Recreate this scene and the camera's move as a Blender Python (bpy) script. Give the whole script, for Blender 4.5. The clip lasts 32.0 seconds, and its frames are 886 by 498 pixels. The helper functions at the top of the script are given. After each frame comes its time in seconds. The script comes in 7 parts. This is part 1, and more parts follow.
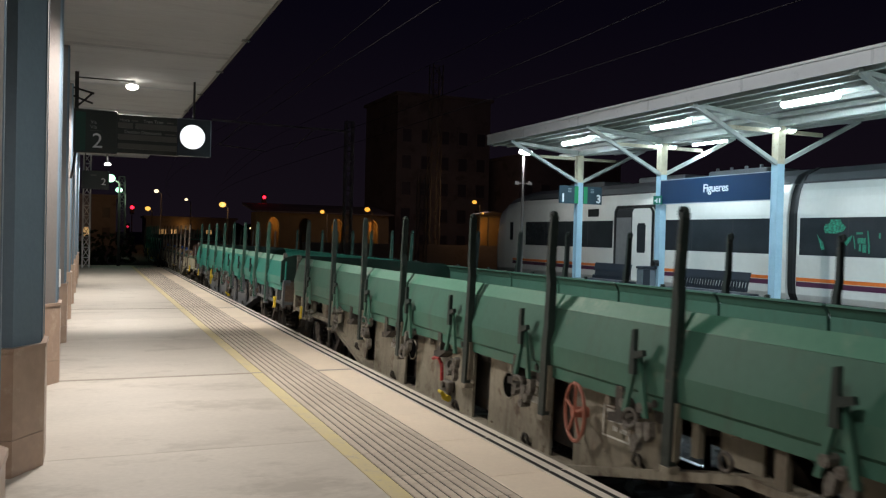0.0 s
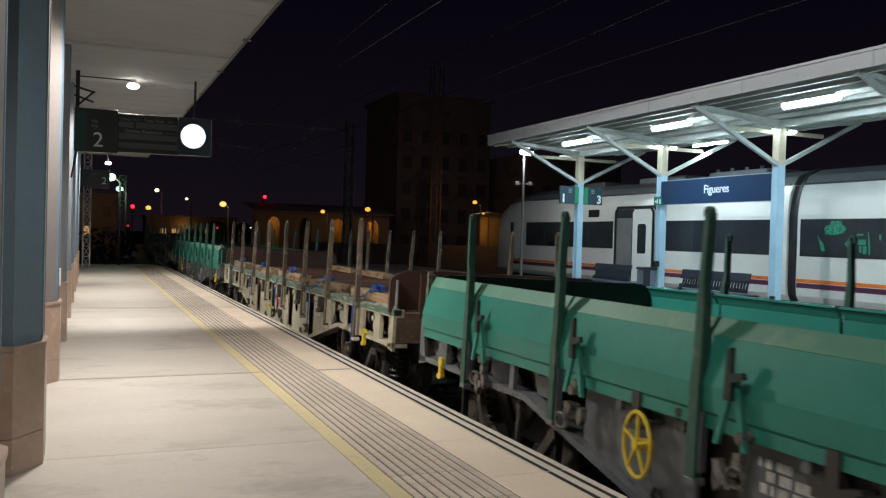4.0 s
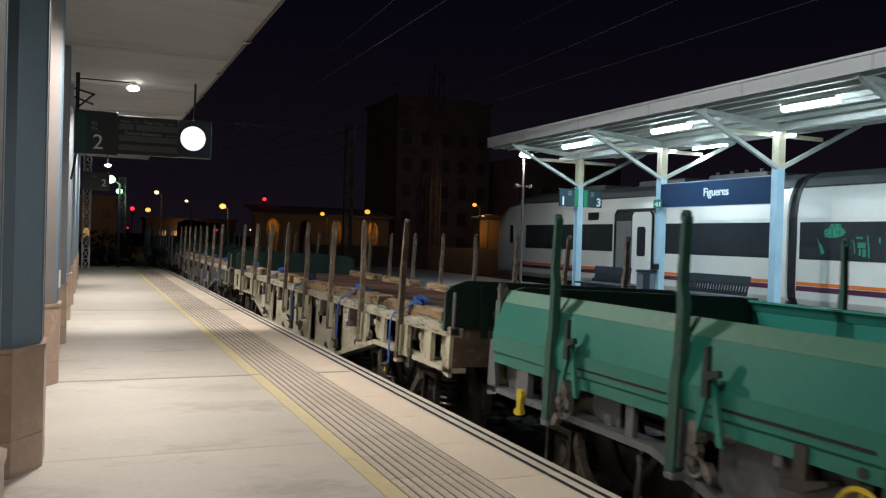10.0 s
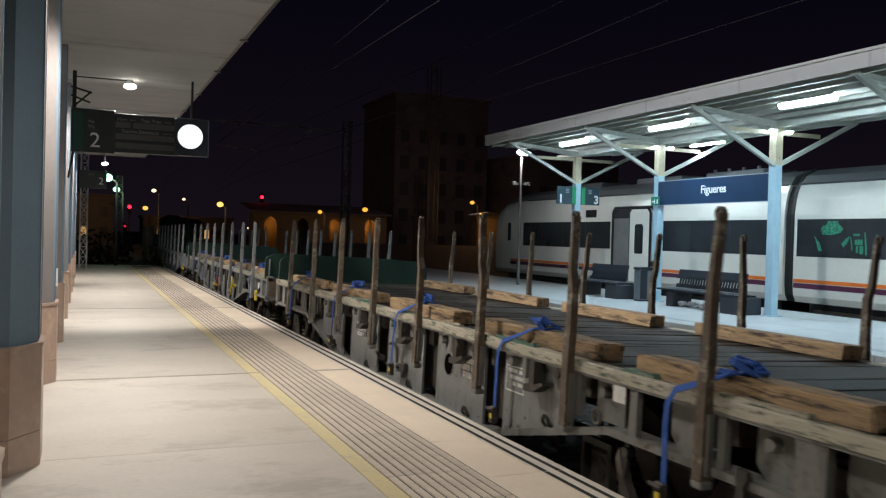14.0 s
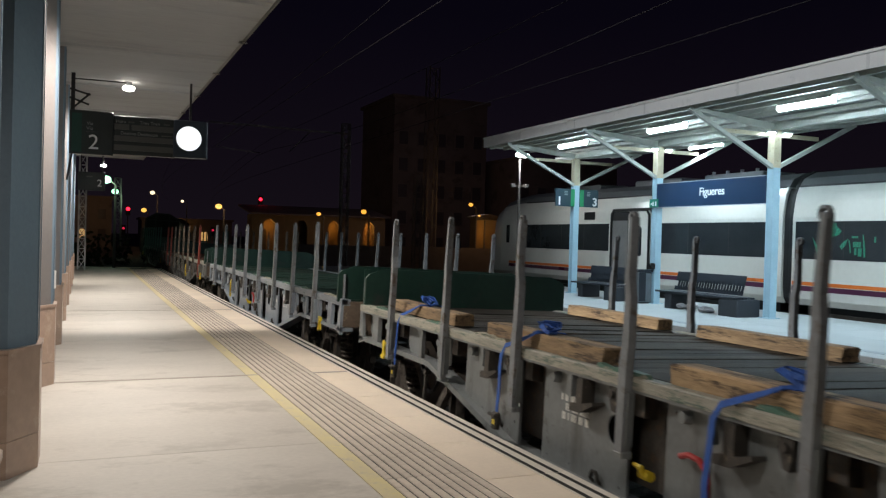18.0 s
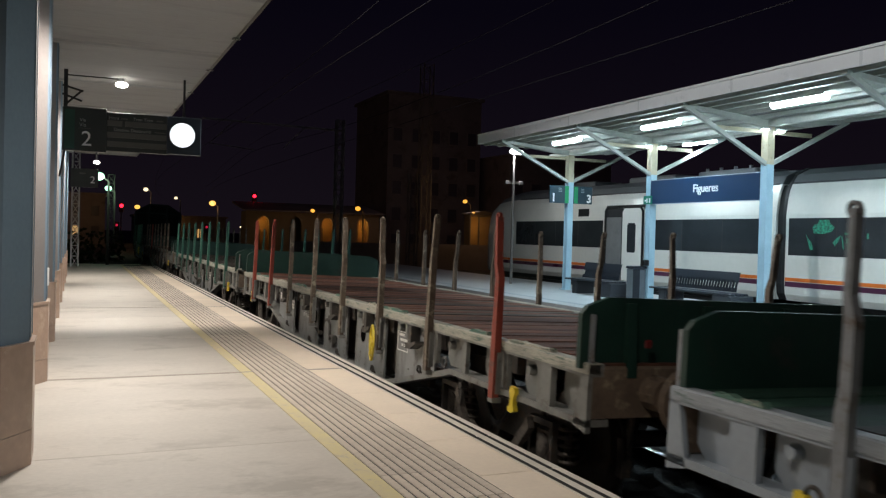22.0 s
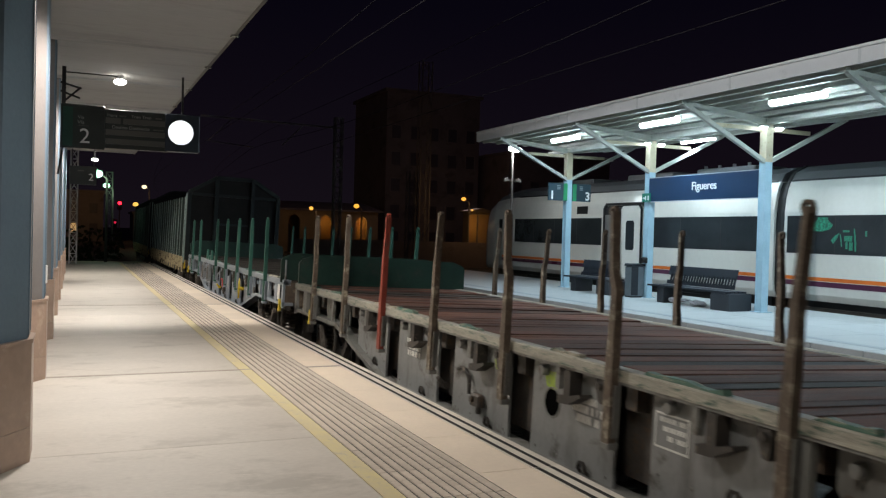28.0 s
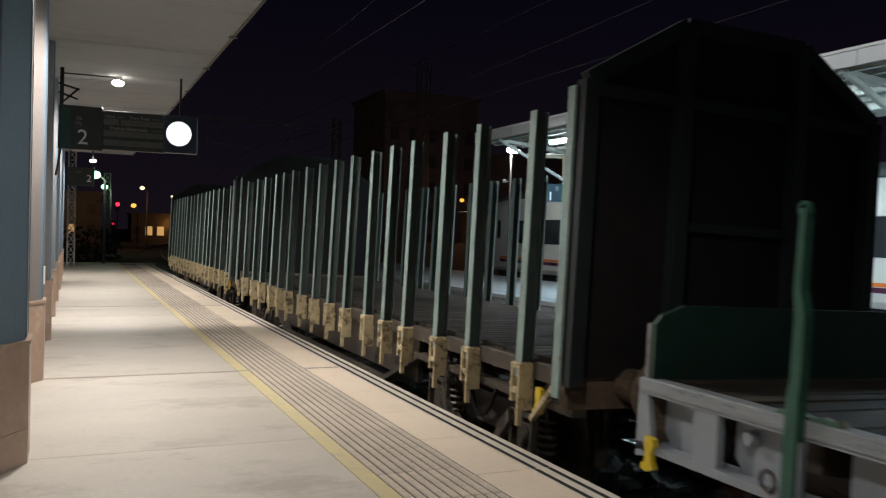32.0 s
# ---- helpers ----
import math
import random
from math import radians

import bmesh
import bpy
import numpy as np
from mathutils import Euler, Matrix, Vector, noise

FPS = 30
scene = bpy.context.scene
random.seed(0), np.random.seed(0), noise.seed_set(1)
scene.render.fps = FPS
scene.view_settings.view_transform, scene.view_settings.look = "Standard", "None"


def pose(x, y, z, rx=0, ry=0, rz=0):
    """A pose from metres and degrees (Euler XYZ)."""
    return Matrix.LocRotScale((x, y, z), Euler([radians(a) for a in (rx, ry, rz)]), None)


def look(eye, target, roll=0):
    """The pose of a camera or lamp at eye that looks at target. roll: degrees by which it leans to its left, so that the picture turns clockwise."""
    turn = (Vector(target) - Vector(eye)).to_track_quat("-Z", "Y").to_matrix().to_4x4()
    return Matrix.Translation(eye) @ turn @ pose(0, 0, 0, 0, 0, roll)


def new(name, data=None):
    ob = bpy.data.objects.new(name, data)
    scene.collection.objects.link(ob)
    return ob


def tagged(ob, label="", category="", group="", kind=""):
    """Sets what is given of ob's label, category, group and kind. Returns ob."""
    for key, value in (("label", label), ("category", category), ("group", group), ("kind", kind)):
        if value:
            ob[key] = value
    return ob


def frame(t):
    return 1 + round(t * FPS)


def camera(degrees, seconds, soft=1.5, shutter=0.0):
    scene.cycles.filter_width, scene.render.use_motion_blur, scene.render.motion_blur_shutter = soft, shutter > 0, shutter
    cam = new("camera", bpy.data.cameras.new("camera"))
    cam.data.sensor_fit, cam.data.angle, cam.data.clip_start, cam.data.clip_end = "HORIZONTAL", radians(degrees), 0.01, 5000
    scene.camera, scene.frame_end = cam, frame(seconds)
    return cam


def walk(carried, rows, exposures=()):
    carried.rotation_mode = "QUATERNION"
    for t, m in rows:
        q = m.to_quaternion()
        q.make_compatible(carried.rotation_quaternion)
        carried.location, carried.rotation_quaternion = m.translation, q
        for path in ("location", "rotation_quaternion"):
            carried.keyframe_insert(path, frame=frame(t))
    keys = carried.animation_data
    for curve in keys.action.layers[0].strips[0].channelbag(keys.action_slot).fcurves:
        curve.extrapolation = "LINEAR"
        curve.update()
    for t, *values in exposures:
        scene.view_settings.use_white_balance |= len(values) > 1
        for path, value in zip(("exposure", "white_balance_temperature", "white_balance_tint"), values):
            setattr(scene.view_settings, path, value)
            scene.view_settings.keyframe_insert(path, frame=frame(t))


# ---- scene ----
# The eye stands on the platform; y runs along the tracks, away from the eye, z = 0 is the platform.
cam = camera(55.84, 32.0, soft=1.25, shutter=0.19)
# seconds, degrees to the right of the tracks, tilt, lean
AIM = [
    (0.0, 23.04, -0.83, 1.39),
    (0.5, 23.13, -0.68, 1.42),
    (1.0, 23.24, -0.61, 1.44),
    (1.5, 23.29, -0.68, 1.46),
    (2.0, 23.18, -0.82, 1.50),
    (2.5, 22.97, -0.89, 1.53),
    (3.0, 22.95, -0.86, 1.56),
    (3.5, 23.02, -0.82, 1.58),
    (5.5, 22.99, -0.86, 1.60),
    (6.0, 22.94, -0.86, 1.62),
    (6.5, 22.89, -0.87, 1.63),
    (7.0, 22.89, -0.88, 1.63),
    (7.5, 22.92, -0.89, 1.64),
    (8.0, 22.87, -0.86, 1.65),
    (8.5, 22.86, -0.80, 1.66),
    (9.0, 23.00, -0.67, 1.67),
    (9.5, 23.04, -0.66, 1.66),
    (10.0, 23.04, -0.65, 1.65),
    (10.5, 23.13, -0.60, 1.64),
    (11.0, 23.32, -0.58, 1.64),
    (11.5, 23.43, -0.61, 1.62),
    (12.0, 23.27, -0.62, 1.59),
    (12.5, 23.21, -0.60, 1.57),
    (13.0, 23.24, -0.59, 1.55),
    (13.5, 23.25, -0.67, 1.55),
    (14.0, 23.20, -0.80, 1.55),
    (14.5, 23.12, -0.84, 1.53),
    (16.5, 23.27, -0.79, 1.54),
    (17.0, 23.28, -0.75, 1.55),
    (17.5, 23.27, -0.71, 1.56),
    (18.0, 23.29, -0.65, 1.57),
    (18.5, 23.24, -0.69, 1.57),
    (19.0, 23.32, -0.77, 1.56),
    (19.5, 23.47, -0.76, 1.56),
    (20.0, 23.52, -0.80, 1.55),
    (20.5, 23.46, -0.87, 1.54),
    (21.0, 23.50, -0.89, 1.54),
    (21.5, 23.61, -0.86, 1.53),
    (22.0, 23.69, -0.86, 1.54),
    (22.5, 23.72, -0.91, 1.55),
    (23.0, 23.62, -0.96, 1.56),
    (23.5, 23.62, -0.97, 1.57),
    (24.0, 23.76, -0.92, 1.57),
    (24.5, 23.80, -0.91, 1.57),
    (25.0, 23.78, -0.95, 1.57),
    (25.5, 23.77, -0.96, 1.55),
    (27.5, 23.72, -1.07, 1.55),
    (28.0, 23.79, -1.03, 1.55),
    (28.5, 23.85, -1.03, 1.55),
    (29.0, 23.90, -1.07, 1.55),
    (29.5, 23.89, -1.08, 1.55),
    (30.0, 23.82, -1.06, 1.56),
    (30.5, 23.89, -0.98, 1.56),
    (31.0, 23.96, -0.92, 1.56),
    (31.5, 23.95, -0.91, 1.56),
    (32.0, 23.91, -0.94, 1.56),
]
EYE = (0.0, 0.0, 1.6)


def aimed(turn, tilt, lean):
    a, b = radians(turn), radians(tilt)
    ahead = (math.sin(a) * math.cos(b), math.cos(a) * math.cos(b), math.sin(b))
    return look(EYE, [e + 10 * d for e, d in zip(EYE, ahead)], lean)


walk(cam, [(t, aimed(a, b, c)) for t, a, b, c in AIM])

# ---- light ----
world = bpy.data.worlds.new("night")
scene.world = world
world.use_nodes = True
sky_nodes, sky_links = world.node_tree.nodes, world.node_tree.links
sky_at, sky_split, sky_ramp = sky_nodes.new("ShaderNodeTexCoord"), sky_nodes.new("ShaderNodeSeparateXYZ"), sky_nodes.new("ShaderNodeValToRGB")
sky_ramp.color_ramp.elements[0].position, sky_ramp.color_ramp.elements[0].color = 0.0, (0.0070, 0.0048, 0.0078, 1)
sky_ramp.color_ramp.elements[1].position, sky_ramp.color_ramp.elements[1].color = 0.26, (0.0022, 0.0016, 0.0044, 1)
sky_links.new(sky_at.outputs["Generated"], sky_split.inputs[0])
sky_links.new(sky_split.outputs["Z"], sky_ramp.inputs["Fac"])
sky_links.new(sky_ramp.outputs["Color"], sky_nodes["Background"].inputs["Color"])
world.node_tree.nodes["Background"].inputs["Strength"].default_value = 1.0
scene.view_settings.exposure = 0.0


def area_lamp(name, m, sx, sy, watts, colour, spread=180):
    data = bpy.data.lights.new(name, "AREA")
    data.shape, data.size, data.size_y = "RECTANGLE", sx, sy
    data.energy, data.color, data.spread = watts, colour, radians(spread)
    ob = new(name, data)
    ob.matrix_world = m
    return ob


def point_lamp(name, place, radius, watts, colour):
    data = bpy.data.lights.new(name, "POINT")
    data.energy, data.color, data.shadow_soft_size = watts, colour, radius
    ob = new(name, data)
    ob.location = place
    return ob


LAMP_X = 0.66
LAMP_YS = (-4.38, 2.18, 8.74, 15.30, 21.86, 28.42)
for y, watts in zip(LAMP_YS, (5, 64, 212, 196, 200, 176)):
    down = bpy.data.lights.new("downlight", "SPOT")
    down.energy, down.color, down.spot_size, down.spot_blend, down.shadow_soft_size = watts * 3.08, (0.985, 0.915, 0.845), radians(154), 0.4, 0.22
    new("downlight", down).matrix_world = pose(LAMP_X, y, 3.95)
# unseen floodlight added above the canopy, to brighten the island fascia
flood = bpy.data.lights.new("fascia_fill", "SPOT")
flood.energy, flood.color, flood.spot_size, flood.spot_blend, flood.shadow_soft_size = 3900, (0.95, 0.98, 1.0), radians(88), 0.7, 0.25
new("fascia_fill", flood).matrix_world = look((-3.0, 10.0, 10.0), (12.0, 10.5, 3.4))
# the floodlight on the slim post of the island platform
point_lamp("post_flood", (13.95, 25.8, 4.45), 0.15, 150, (0.92, 0.97, 1.0))
TUBE_YS = (8.15, 12.45, 16.75, 21.05)
for y in TUBE_YS:
    area_lamp("tube_light", pose(13.1, y, 4.40), 0.2, 1.25, 84, (0.58, 0.83, 1.0))
# the tube at y 10.2 is unseen, added to brighten the near coach
for y, watts in ((10.2, 130), (18.6, 55)):
    area_lamp("tube_light", pose(15.9, y, 4.2), 0.15, 1.25, watts, (0.70, 0.88, 1.0))

# ---- materials ----
MATS = {}


def mat(name, base, second=None, rough=0.7, metal=0.0, size=3.0, fine=40.0, mix=0.5, bump=0.15, vary=0.0, spec=0.5, stain=None, stain_at=0.62, stretch=None, drip=None, drip_at=0.60):
    """A painted, worn, mineral or wooden surface: two scales of colour noise, optional stains of another colour, fine relief."""
    if name in MATS:
        return MATS[name]
    m = bpy.data.materials.new(name)
    m.use_nodes = True
    n, k = m.node_tree.nodes, m.node_tree.links
    b = n["Principled BSDF"]
    second = second or tuple(c * 0.72 for c in base)
    pos = n.new("ShaderNodeTexCoord")
    big = n.new("ShaderNodeTexNoise")
    big.inputs["Scale"].default_value, big.inputs["Detail"].default_value, big.inputs["Roughness"].default_value = size, 5, 0.62
    small = n.new("ShaderNodeTexNoise")
    small.inputs["Scale"].default_value, small.inputs["Detail"].default_value = fine, 3
    info = n.new("ShaderNodeObjectInfo")
    shift = n.new("ShaderNodeVectorMath")
    shift.operation = "MULTIPLY_ADD"
    k.new(info.outputs["Random"], shift.inputs[0])
    shift.inputs[1].default_value = (37, 91, 53)
    k.new(pos.outputs["Object"], shift.inputs[2])
    if stretch:
        grain = n.new("ShaderNodeVectorMath")
        grain.operation = "MULTIPLY"
        grain.inputs[1].default_value = stretch
        k.new(shift.outputs[0], grain.inputs[0])
        shift = grain
    for tex in (big, small):
        k.new(shift.outputs[0], tex.inputs["Vector"])
    ramp = n.new("ShaderNodeValToRGB")
    ramp.color_ramp.elements[0].position, ramp.color_ramp.elements[1].position = 0.36, 0.66
    ramp.color_ramp.elements[0].color, ramp.color_ramp.elements[1].color = (*second, 1), (*base, 1)
    blend = n.new("ShaderNodeMath")
    blend.operation = "MULTIPLY_ADD"
    blend.inputs[1].default_value = 1 - mix * 0.6
    k.new(big.outputs["Fac"], blend.inputs[0])
    half = n.new("ShaderNodeMath")
    half.operation = "MULTIPLY"
    half.inputs[1].default_value = mix * 0.6
    k.new(small.outputs["Fac"], half.inputs[0])
    k.new(half.outputs[0], blend.inputs[2])
    k.new(blend.outputs[0], ramp.inputs["Fac"])
    colour = ramp.outputs["Color"]
    if stain:
        spot = n.new("ShaderNodeTexNoise")
        spot.inputs["Scale"].default_value, spot.inputs["Detail"].default_value, spot.inputs["Roughness"].default_value = size * 1.7, 6, 0.7
        k.new(shift.outputs[0], spot.inputs["Vector"])
        edge = n.new("ShaderNodeMapRange")
        edge.inputs["From Min"].default_value, edge.inputs["From Max"].default_value = stain_at - 0.06, stain_at + 0.06
        k.new(spot.outputs["Fac"], edge.inputs["Value"])
        over = n.new("ShaderNodeMix")
        over.data_type = "RGBA"
        k.new(edge.outputs["Result"], over.inputs["Factor"])
        k.new(colour, over.inputs["A"])
        over.inputs["B"].default_value = (*stain, 1)
        colour = over.outputs["Result"]
    if drip:
        run_ = n.new("ShaderNodeVectorMath")
        run_.operation = "MULTIPLY"
        run_.inputs[1].default_value = (2.4, 2.4, 0.35)
        k.new(shift.outputs[0], run_.inputs[0])
        streak = n.new("ShaderNodeTexNoise")
        streak.inputs["Scale"].default_value, streak.inputs["Detail"].default_value, streak.inputs["Roughness"].default_value = 1.7, 7, 0.72
        k.new(run_.outputs[0], streak.inputs["Vector"])
        fade = n.new("ShaderNodeMapRange")
        fade.inputs["From Min"].default_value, fade.inputs["From Max"].default_value, fade.inputs["To Max"].default_value = drip_at - 0.08, drip_at + 0.14, 0.8
        k.new(streak.outputs["Fac"], fade.inputs["Value"])
        wet = n.new("ShaderNodeMix")
        wet.data_type = "RGBA"
        k.new(fade.outputs["Result"], wet.inputs["Factor"])
        k.new(colour, wet.inputs["A"])
        wet.inputs["B"].default_value = (*drip, 1)
        colour = wet.outputs["Result"]
    if vary:
        hue = n.new("ShaderNodeHueSaturation")
        span = n.new("ShaderNodeMapRange")
        span.inputs["To Min"].default_value, span.inputs["To Max"].default_value = 1 - vary, 1 + vary
        k.new(info.outputs["Random"], span.inputs["Value"])
        k.new(span.outputs["Result"], hue.inputs["Value"])
        k.new(colour, hue.inputs["Color"])
        colour = hue.outputs["Color"]
    k.new(colour, b.inputs["Base Color"])
    b.inputs["Metallic"].default_value, b.inputs["Specular IOR Level"].default_value = metal, spec
    rr = n.new("ShaderNodeMapRange")
    rr.inputs["To Min"].default_value, rr.inputs["To Max"].default_value = max(0.02, rough - 0.15), min(1, rough + 0.15)
    k.new(big.outputs["Fac"], rr.inputs["Value"])
    k.new(rr.outputs["Result"], b.inputs["Roughness"])
    if bump:
        bn = n.new("ShaderNodeBump")
        bn.inputs["Strength"].default_value, bn.inputs["Distance"].default_value = bump, 0.01
        k.new(small.outputs["Fac"], bn.inputs["Height"])
        k.new(bn.outputs["Normal"], b.inputs["Normal"])
    MATS[name] = m
    return m


def glow(name, colour, strength):
    if name in MATS:
        return MATS[name]
    m = bpy.data.materials.new(name)
    m.use_nodes = True
    b = m.node_tree.nodes["Principled BSDF"]
    b.inputs["Base Color"].default_value = (0.8, 0.8, 0.8, 1)
    b.inputs["Emission Color"].default_value = (*colour, 1)
    b.inputs["Emission Strength"].default_value = strength
    MATS[name] = m
    return m


concrete = mat("platform concrete", (0.61, 0.562, 0.494), (0.50, 0.458, 0.40), 0.60, size=0.8, fine=26, bump=0.10, vary=0.04, stain=(0.44, 0.40, 0.345), stain_at=0.605, stretch=(0.75, 1.2, 1.0))
kerb_stone = mat("pale kerb concrete", (0.88, 0.76, 0.615), (0.78, 0.67, 0.54), 0.65, size=1.4, fine=30, bump=0.1, vary=0.05)
nosing_white = mat("white kerb nosing", (0.80, 0.75, 0.66), (0.66, 0.61, 0.54), 0.6, size=3, vary=0.05)
rubber_black = mat("black anti-slip strip", (0.025, 0.024, 0.022), None, 0.85)
tactile_grey = mat("grey ribbed tile", (0.68, 0.595, 0.50), (0.56, 0.485, 0.405), 0.7, size=4, fine=50, vary=0.08)
tactile_gap = mat("dark tile groove", (0.115, 0.102, 0.09), (0.085, 0.075, 0.068), 0.85, size=6)
yellow_line = mat("worn yellow paint", (0.70, 0.60, 0.31), (0.63, 0.54, 0.34), 0.6, size=5, fine=40, stain=(0.52, 0.46, 0.36), stain_at=0.62)
soffit_grey = mat("painted soffit board", (0.37, 0.38, 0.39), (0.30, 0.31, 0.32), 0.75, size=0.8, fine=14, bump=0.12, stain=(0.28, 0.285, 0.29), stain_at=0.60, stretch=(0.35, 1.6, 1.0))
column_blue = mat("blue-grey column paint", (0.14, 0.20, 0.255), (0.115, 0.165, 0.215), 0.5, size=2.2, fine=30, bump=0.1)
column_grey = mat("pale column plaster", (0.20, 0.178, 0.168), (0.165, 0.148, 0.14), 0.65, size=2, fine=25)
marble = mat("pink-brown marble", (0.47, 0.33, 0.25), (0.37, 0.26, 0.20), 0.35, size=3.5, fine=18, bump=0.05, stain=(0.50, 0.38, 0.30), stain_at=0.64, vary=0.07)
wall_plaster = mat("station wall plaster", (0.45, 0.42, 0.38), None, 0.8, size=1.2)
steel_white = mat("white painted steel", (0.48, 0.50, 0.46), (0.37, 0.39, 0.35), 0.45, size=4, fine=30, stain=(0.30, 0.22, 0.13), stain_at=0.73)
steel_blue = mat("pale blue column paint", (0.40, 0.58, 0.68), (0.33, 0.50, 0.60), 0.45, size=3, fine=30)
sheet = mat("corrugated roof sheet", (0.26, 0.27, 0.26), (0.17, 0.175, 0.165), 0.4, metal=0.6, size=2, stain=(0.16, 0.13, 0.09), stain_at=0.66)
island_top = mat("pale terrazzo paving", (0.48, 0.505, 0.51), (0.39, 0.415, 0.42), 0.55, size=1.0, fine=30, bump=0.06)
island_band = mat("grey paving band", (0.36, 0.40, 0.43), (0.29, 0.33, 0.36), 0.6, size=3)
island_face = mat("grey kerb block", (0.34, 0.34, 0.33), (0.24, 0.24, 0.235), 0.8, size=3, vary=0.12, stain=(0.16, 0.15, 0.14))
ballast_mat = mat("dark ballast", (0.16, 0.14, 0.125), (0.05, 0.044, 0.04), 0.9, size=9, fine=45, bump=0.9)
earth = mat("dark trackside earth", (0.06, 0.055, 0.05), (0.03, 0.028, 0.026), 0.95, size=0.5, fine=8, bump=0.6)
rail_steel = mat("rusty rail side", (0.12, 0.06, 0.035), (0.07, 0.04, 0.028), 0.7, metal=0.4, size=8)
rail_top = mat("polished rail head", (0.42, 0.41, 0.40), (0.3, 0.29, 0.28), 0.27, metal=1.0)
sleeper_mat = mat("concrete sleeper", (0.24, 0.25, 0.23), (0.18, 0.17, 0.16), 0.85, size=5, vary=0.1)
dark_steel = mat("dark greasy steel", (0.10, 0.09, 0.08), (0.045, 0.041, 0.037), 0.48, metal=0.2, size=7, stain=(0.11, 0.072, 0.046), stain_at=0.58)
rest_dark = mat("dark rusty stake rest", (0.055, 0.048, 0.04), (0.03, 0.027, 0.024), 0.6, size=7, stain=(0.16, 0.13, 0.09), stain_at=0.63)
# matte black for a disc that stands in for the hole's darkness
hole_black = mat("black hole disc", (0.004, 0.004, 0.004), None, 0.95, spec=0.0, bump=0)
black_paint = mat("black paint", (0.012, 0.012, 0.013), None, 0.45)
frame_cream = mat("worn cream frame paint", (0.55, 0.53, 0.405), (0.42, 0.40, 0.30), 0.5, size=2.6, fine=22, bump=0.25, stain=(0.15, 0.095, 0.055), stain_at=0.63, drip=(0.12, 0.085, 0.055), drip_at=0.60)
frame_grey = mat("worn grey frame paint", (0.20, 0.215, 0.217), (0.142, 0.153, 0.155), 0.45, size=2.6, fine=22, bump=0.2, stain=(0.05, 0.042, 0.036), stain_at=0.66, drip=(0.05, 0.043, 0.037), drip_at=0.63)
# slate paint, made darker for the shade that the side boards cast
frame_slate_shade = mat("slate frame paint with board shade", (0.15, 0.162, 0.175), (0.10, 0.11, 0.12), 0.42, size=2.6, fine=22, bump=0.2, stain=(0.035, 0.03, 0.027), stain_at=0.66, drip=(0.03, 0.027, 0.025), drip_at=0.64)
frame_tan = mat("rusty tan-cream frame paint", (0.30, 0.275, 0.215), (0.19, 0.17, 0.13), 0.6, size=2.6, fine=22, bump=0.25, stain=(0.10, 0.065, 0.042), stain_at=0.60, drip=(0.07, 0.05, 0.036), drip_at=0.58)
frame_beige = mat("worn beige-grey frame paint", (0.205, 0.207, 0.193), (0.142, 0.143, 0.132), 0.5, size=2.6, fine=22, bump=0.2, stain=(0.07, 0.052, 0.036), stain_at=0.62, drip=(0.06, 0.047, 0.036), drip_at=0.62)
frame_blue = mat("worn blue-grey frame paint", (0.29, 0.33, 0.37), (0.23, 0.263, 0.295), 0.40, size=1.8, fine=22, bump=0.15, stain=(0.09, 0.085, 0.08), stain_at=0.70, drip=(0.13, 0.13, 0.13), drip_at=0.68)
edge_blue = mat("worn blue-grey edge paint", (0.285, 0.315, 0.34), (0.205, 0.228, 0.246), 0.5, size=9, fine=40, bump=0.3, stretch=(1.0, 0.28, 1.6), stain=(0.05, 0.10, 0.085), stain_at=0.62)
edge_green = mat("chipped green edge paint", (0.055, 0.15, 0.108), (0.09, 0.155, 0.12), 0.6, size=9, fine=45, bump=0.4, stretch=(1.0, 0.28, 1.6), stain=(0.34, 0.31, 0.24), stain_at=0.57)
web_grey = mat("dull grey web paint", (0.24, 0.246, 0.242), (0.18, 0.184, 0.181), 0.5, size=2.2, fine=20, bump=0.25, stain=(0.06, 0.048, 0.038), stain_at=0.63, drip=(0.05, 0.042, 0.034), drip_at=0.60)
edge_cream = mat("chipped cream edge paint", (0.46, 0.43, 0.34), (0.30, 0.28, 0.22), 0.6, size=9, fine=45, bump=0.4, stretch=(1.0, 0.28, 1.6), stain=(0.07, 0.095, 0.07), stain_at=0.565)
edge_grey = mat("chipped grey edge paint", (0.38, 0.365, 0.30), (0.22, 0.215, 0.18), 0.6, size=9, fine=45, bump=0.4, stretch=(1.0, 0.28, 1.6), stain=(0.07, 0.115, 0.09), stain_at=0.59)
board_green = mat("green side-board paint", (0.026, 0.238, 0.186), (0.022, 0.19, 0.149), 0.4, size=1.3, fine=16, bump=0.1, vary=0.07, stain=(0.04, 0.14, 0.10), stain_at=0.70, drip=(0.03, 0.10, 0.075), drip_at=0.70)
board_pale = mat("faded green side-board paint", (0.055, 0.155, 0.113), (0.042, 0.125, 0.09), 0.5, size=1.3, fine=16, bump=0.1, vary=0.07, stain=(0.08, 0.14, 0.098), stain_at=0.66, drip=(0.045, 0.075, 0.055), drip_at=0.63)
# paler lip: some wear, plus light from above put into the colour
board_lip = mat("paler green lip paint", (0.085, 0.255, 0.175), (0.06, 0.21, 0.145), 0.55, size=1.4, fine=20, stain=(0.13, 0.275, 0.195), stain_at=0.62)
post_black = mat("blackened green stanchion", (0.020, 0.036, 0.032), (0.012, 0.02, 0.018), 0.5, size=5, stain=(0.09, 0.08, 0.06), stain_at=0.66)
board_dark = mat("dark green end-board paint", (0.010, 0.040, 0.028), (0.006, 0.026, 0.019), 0.5, size=2, fine=16, bump=0.15, stain=(0.03, 0.035, 0.03))
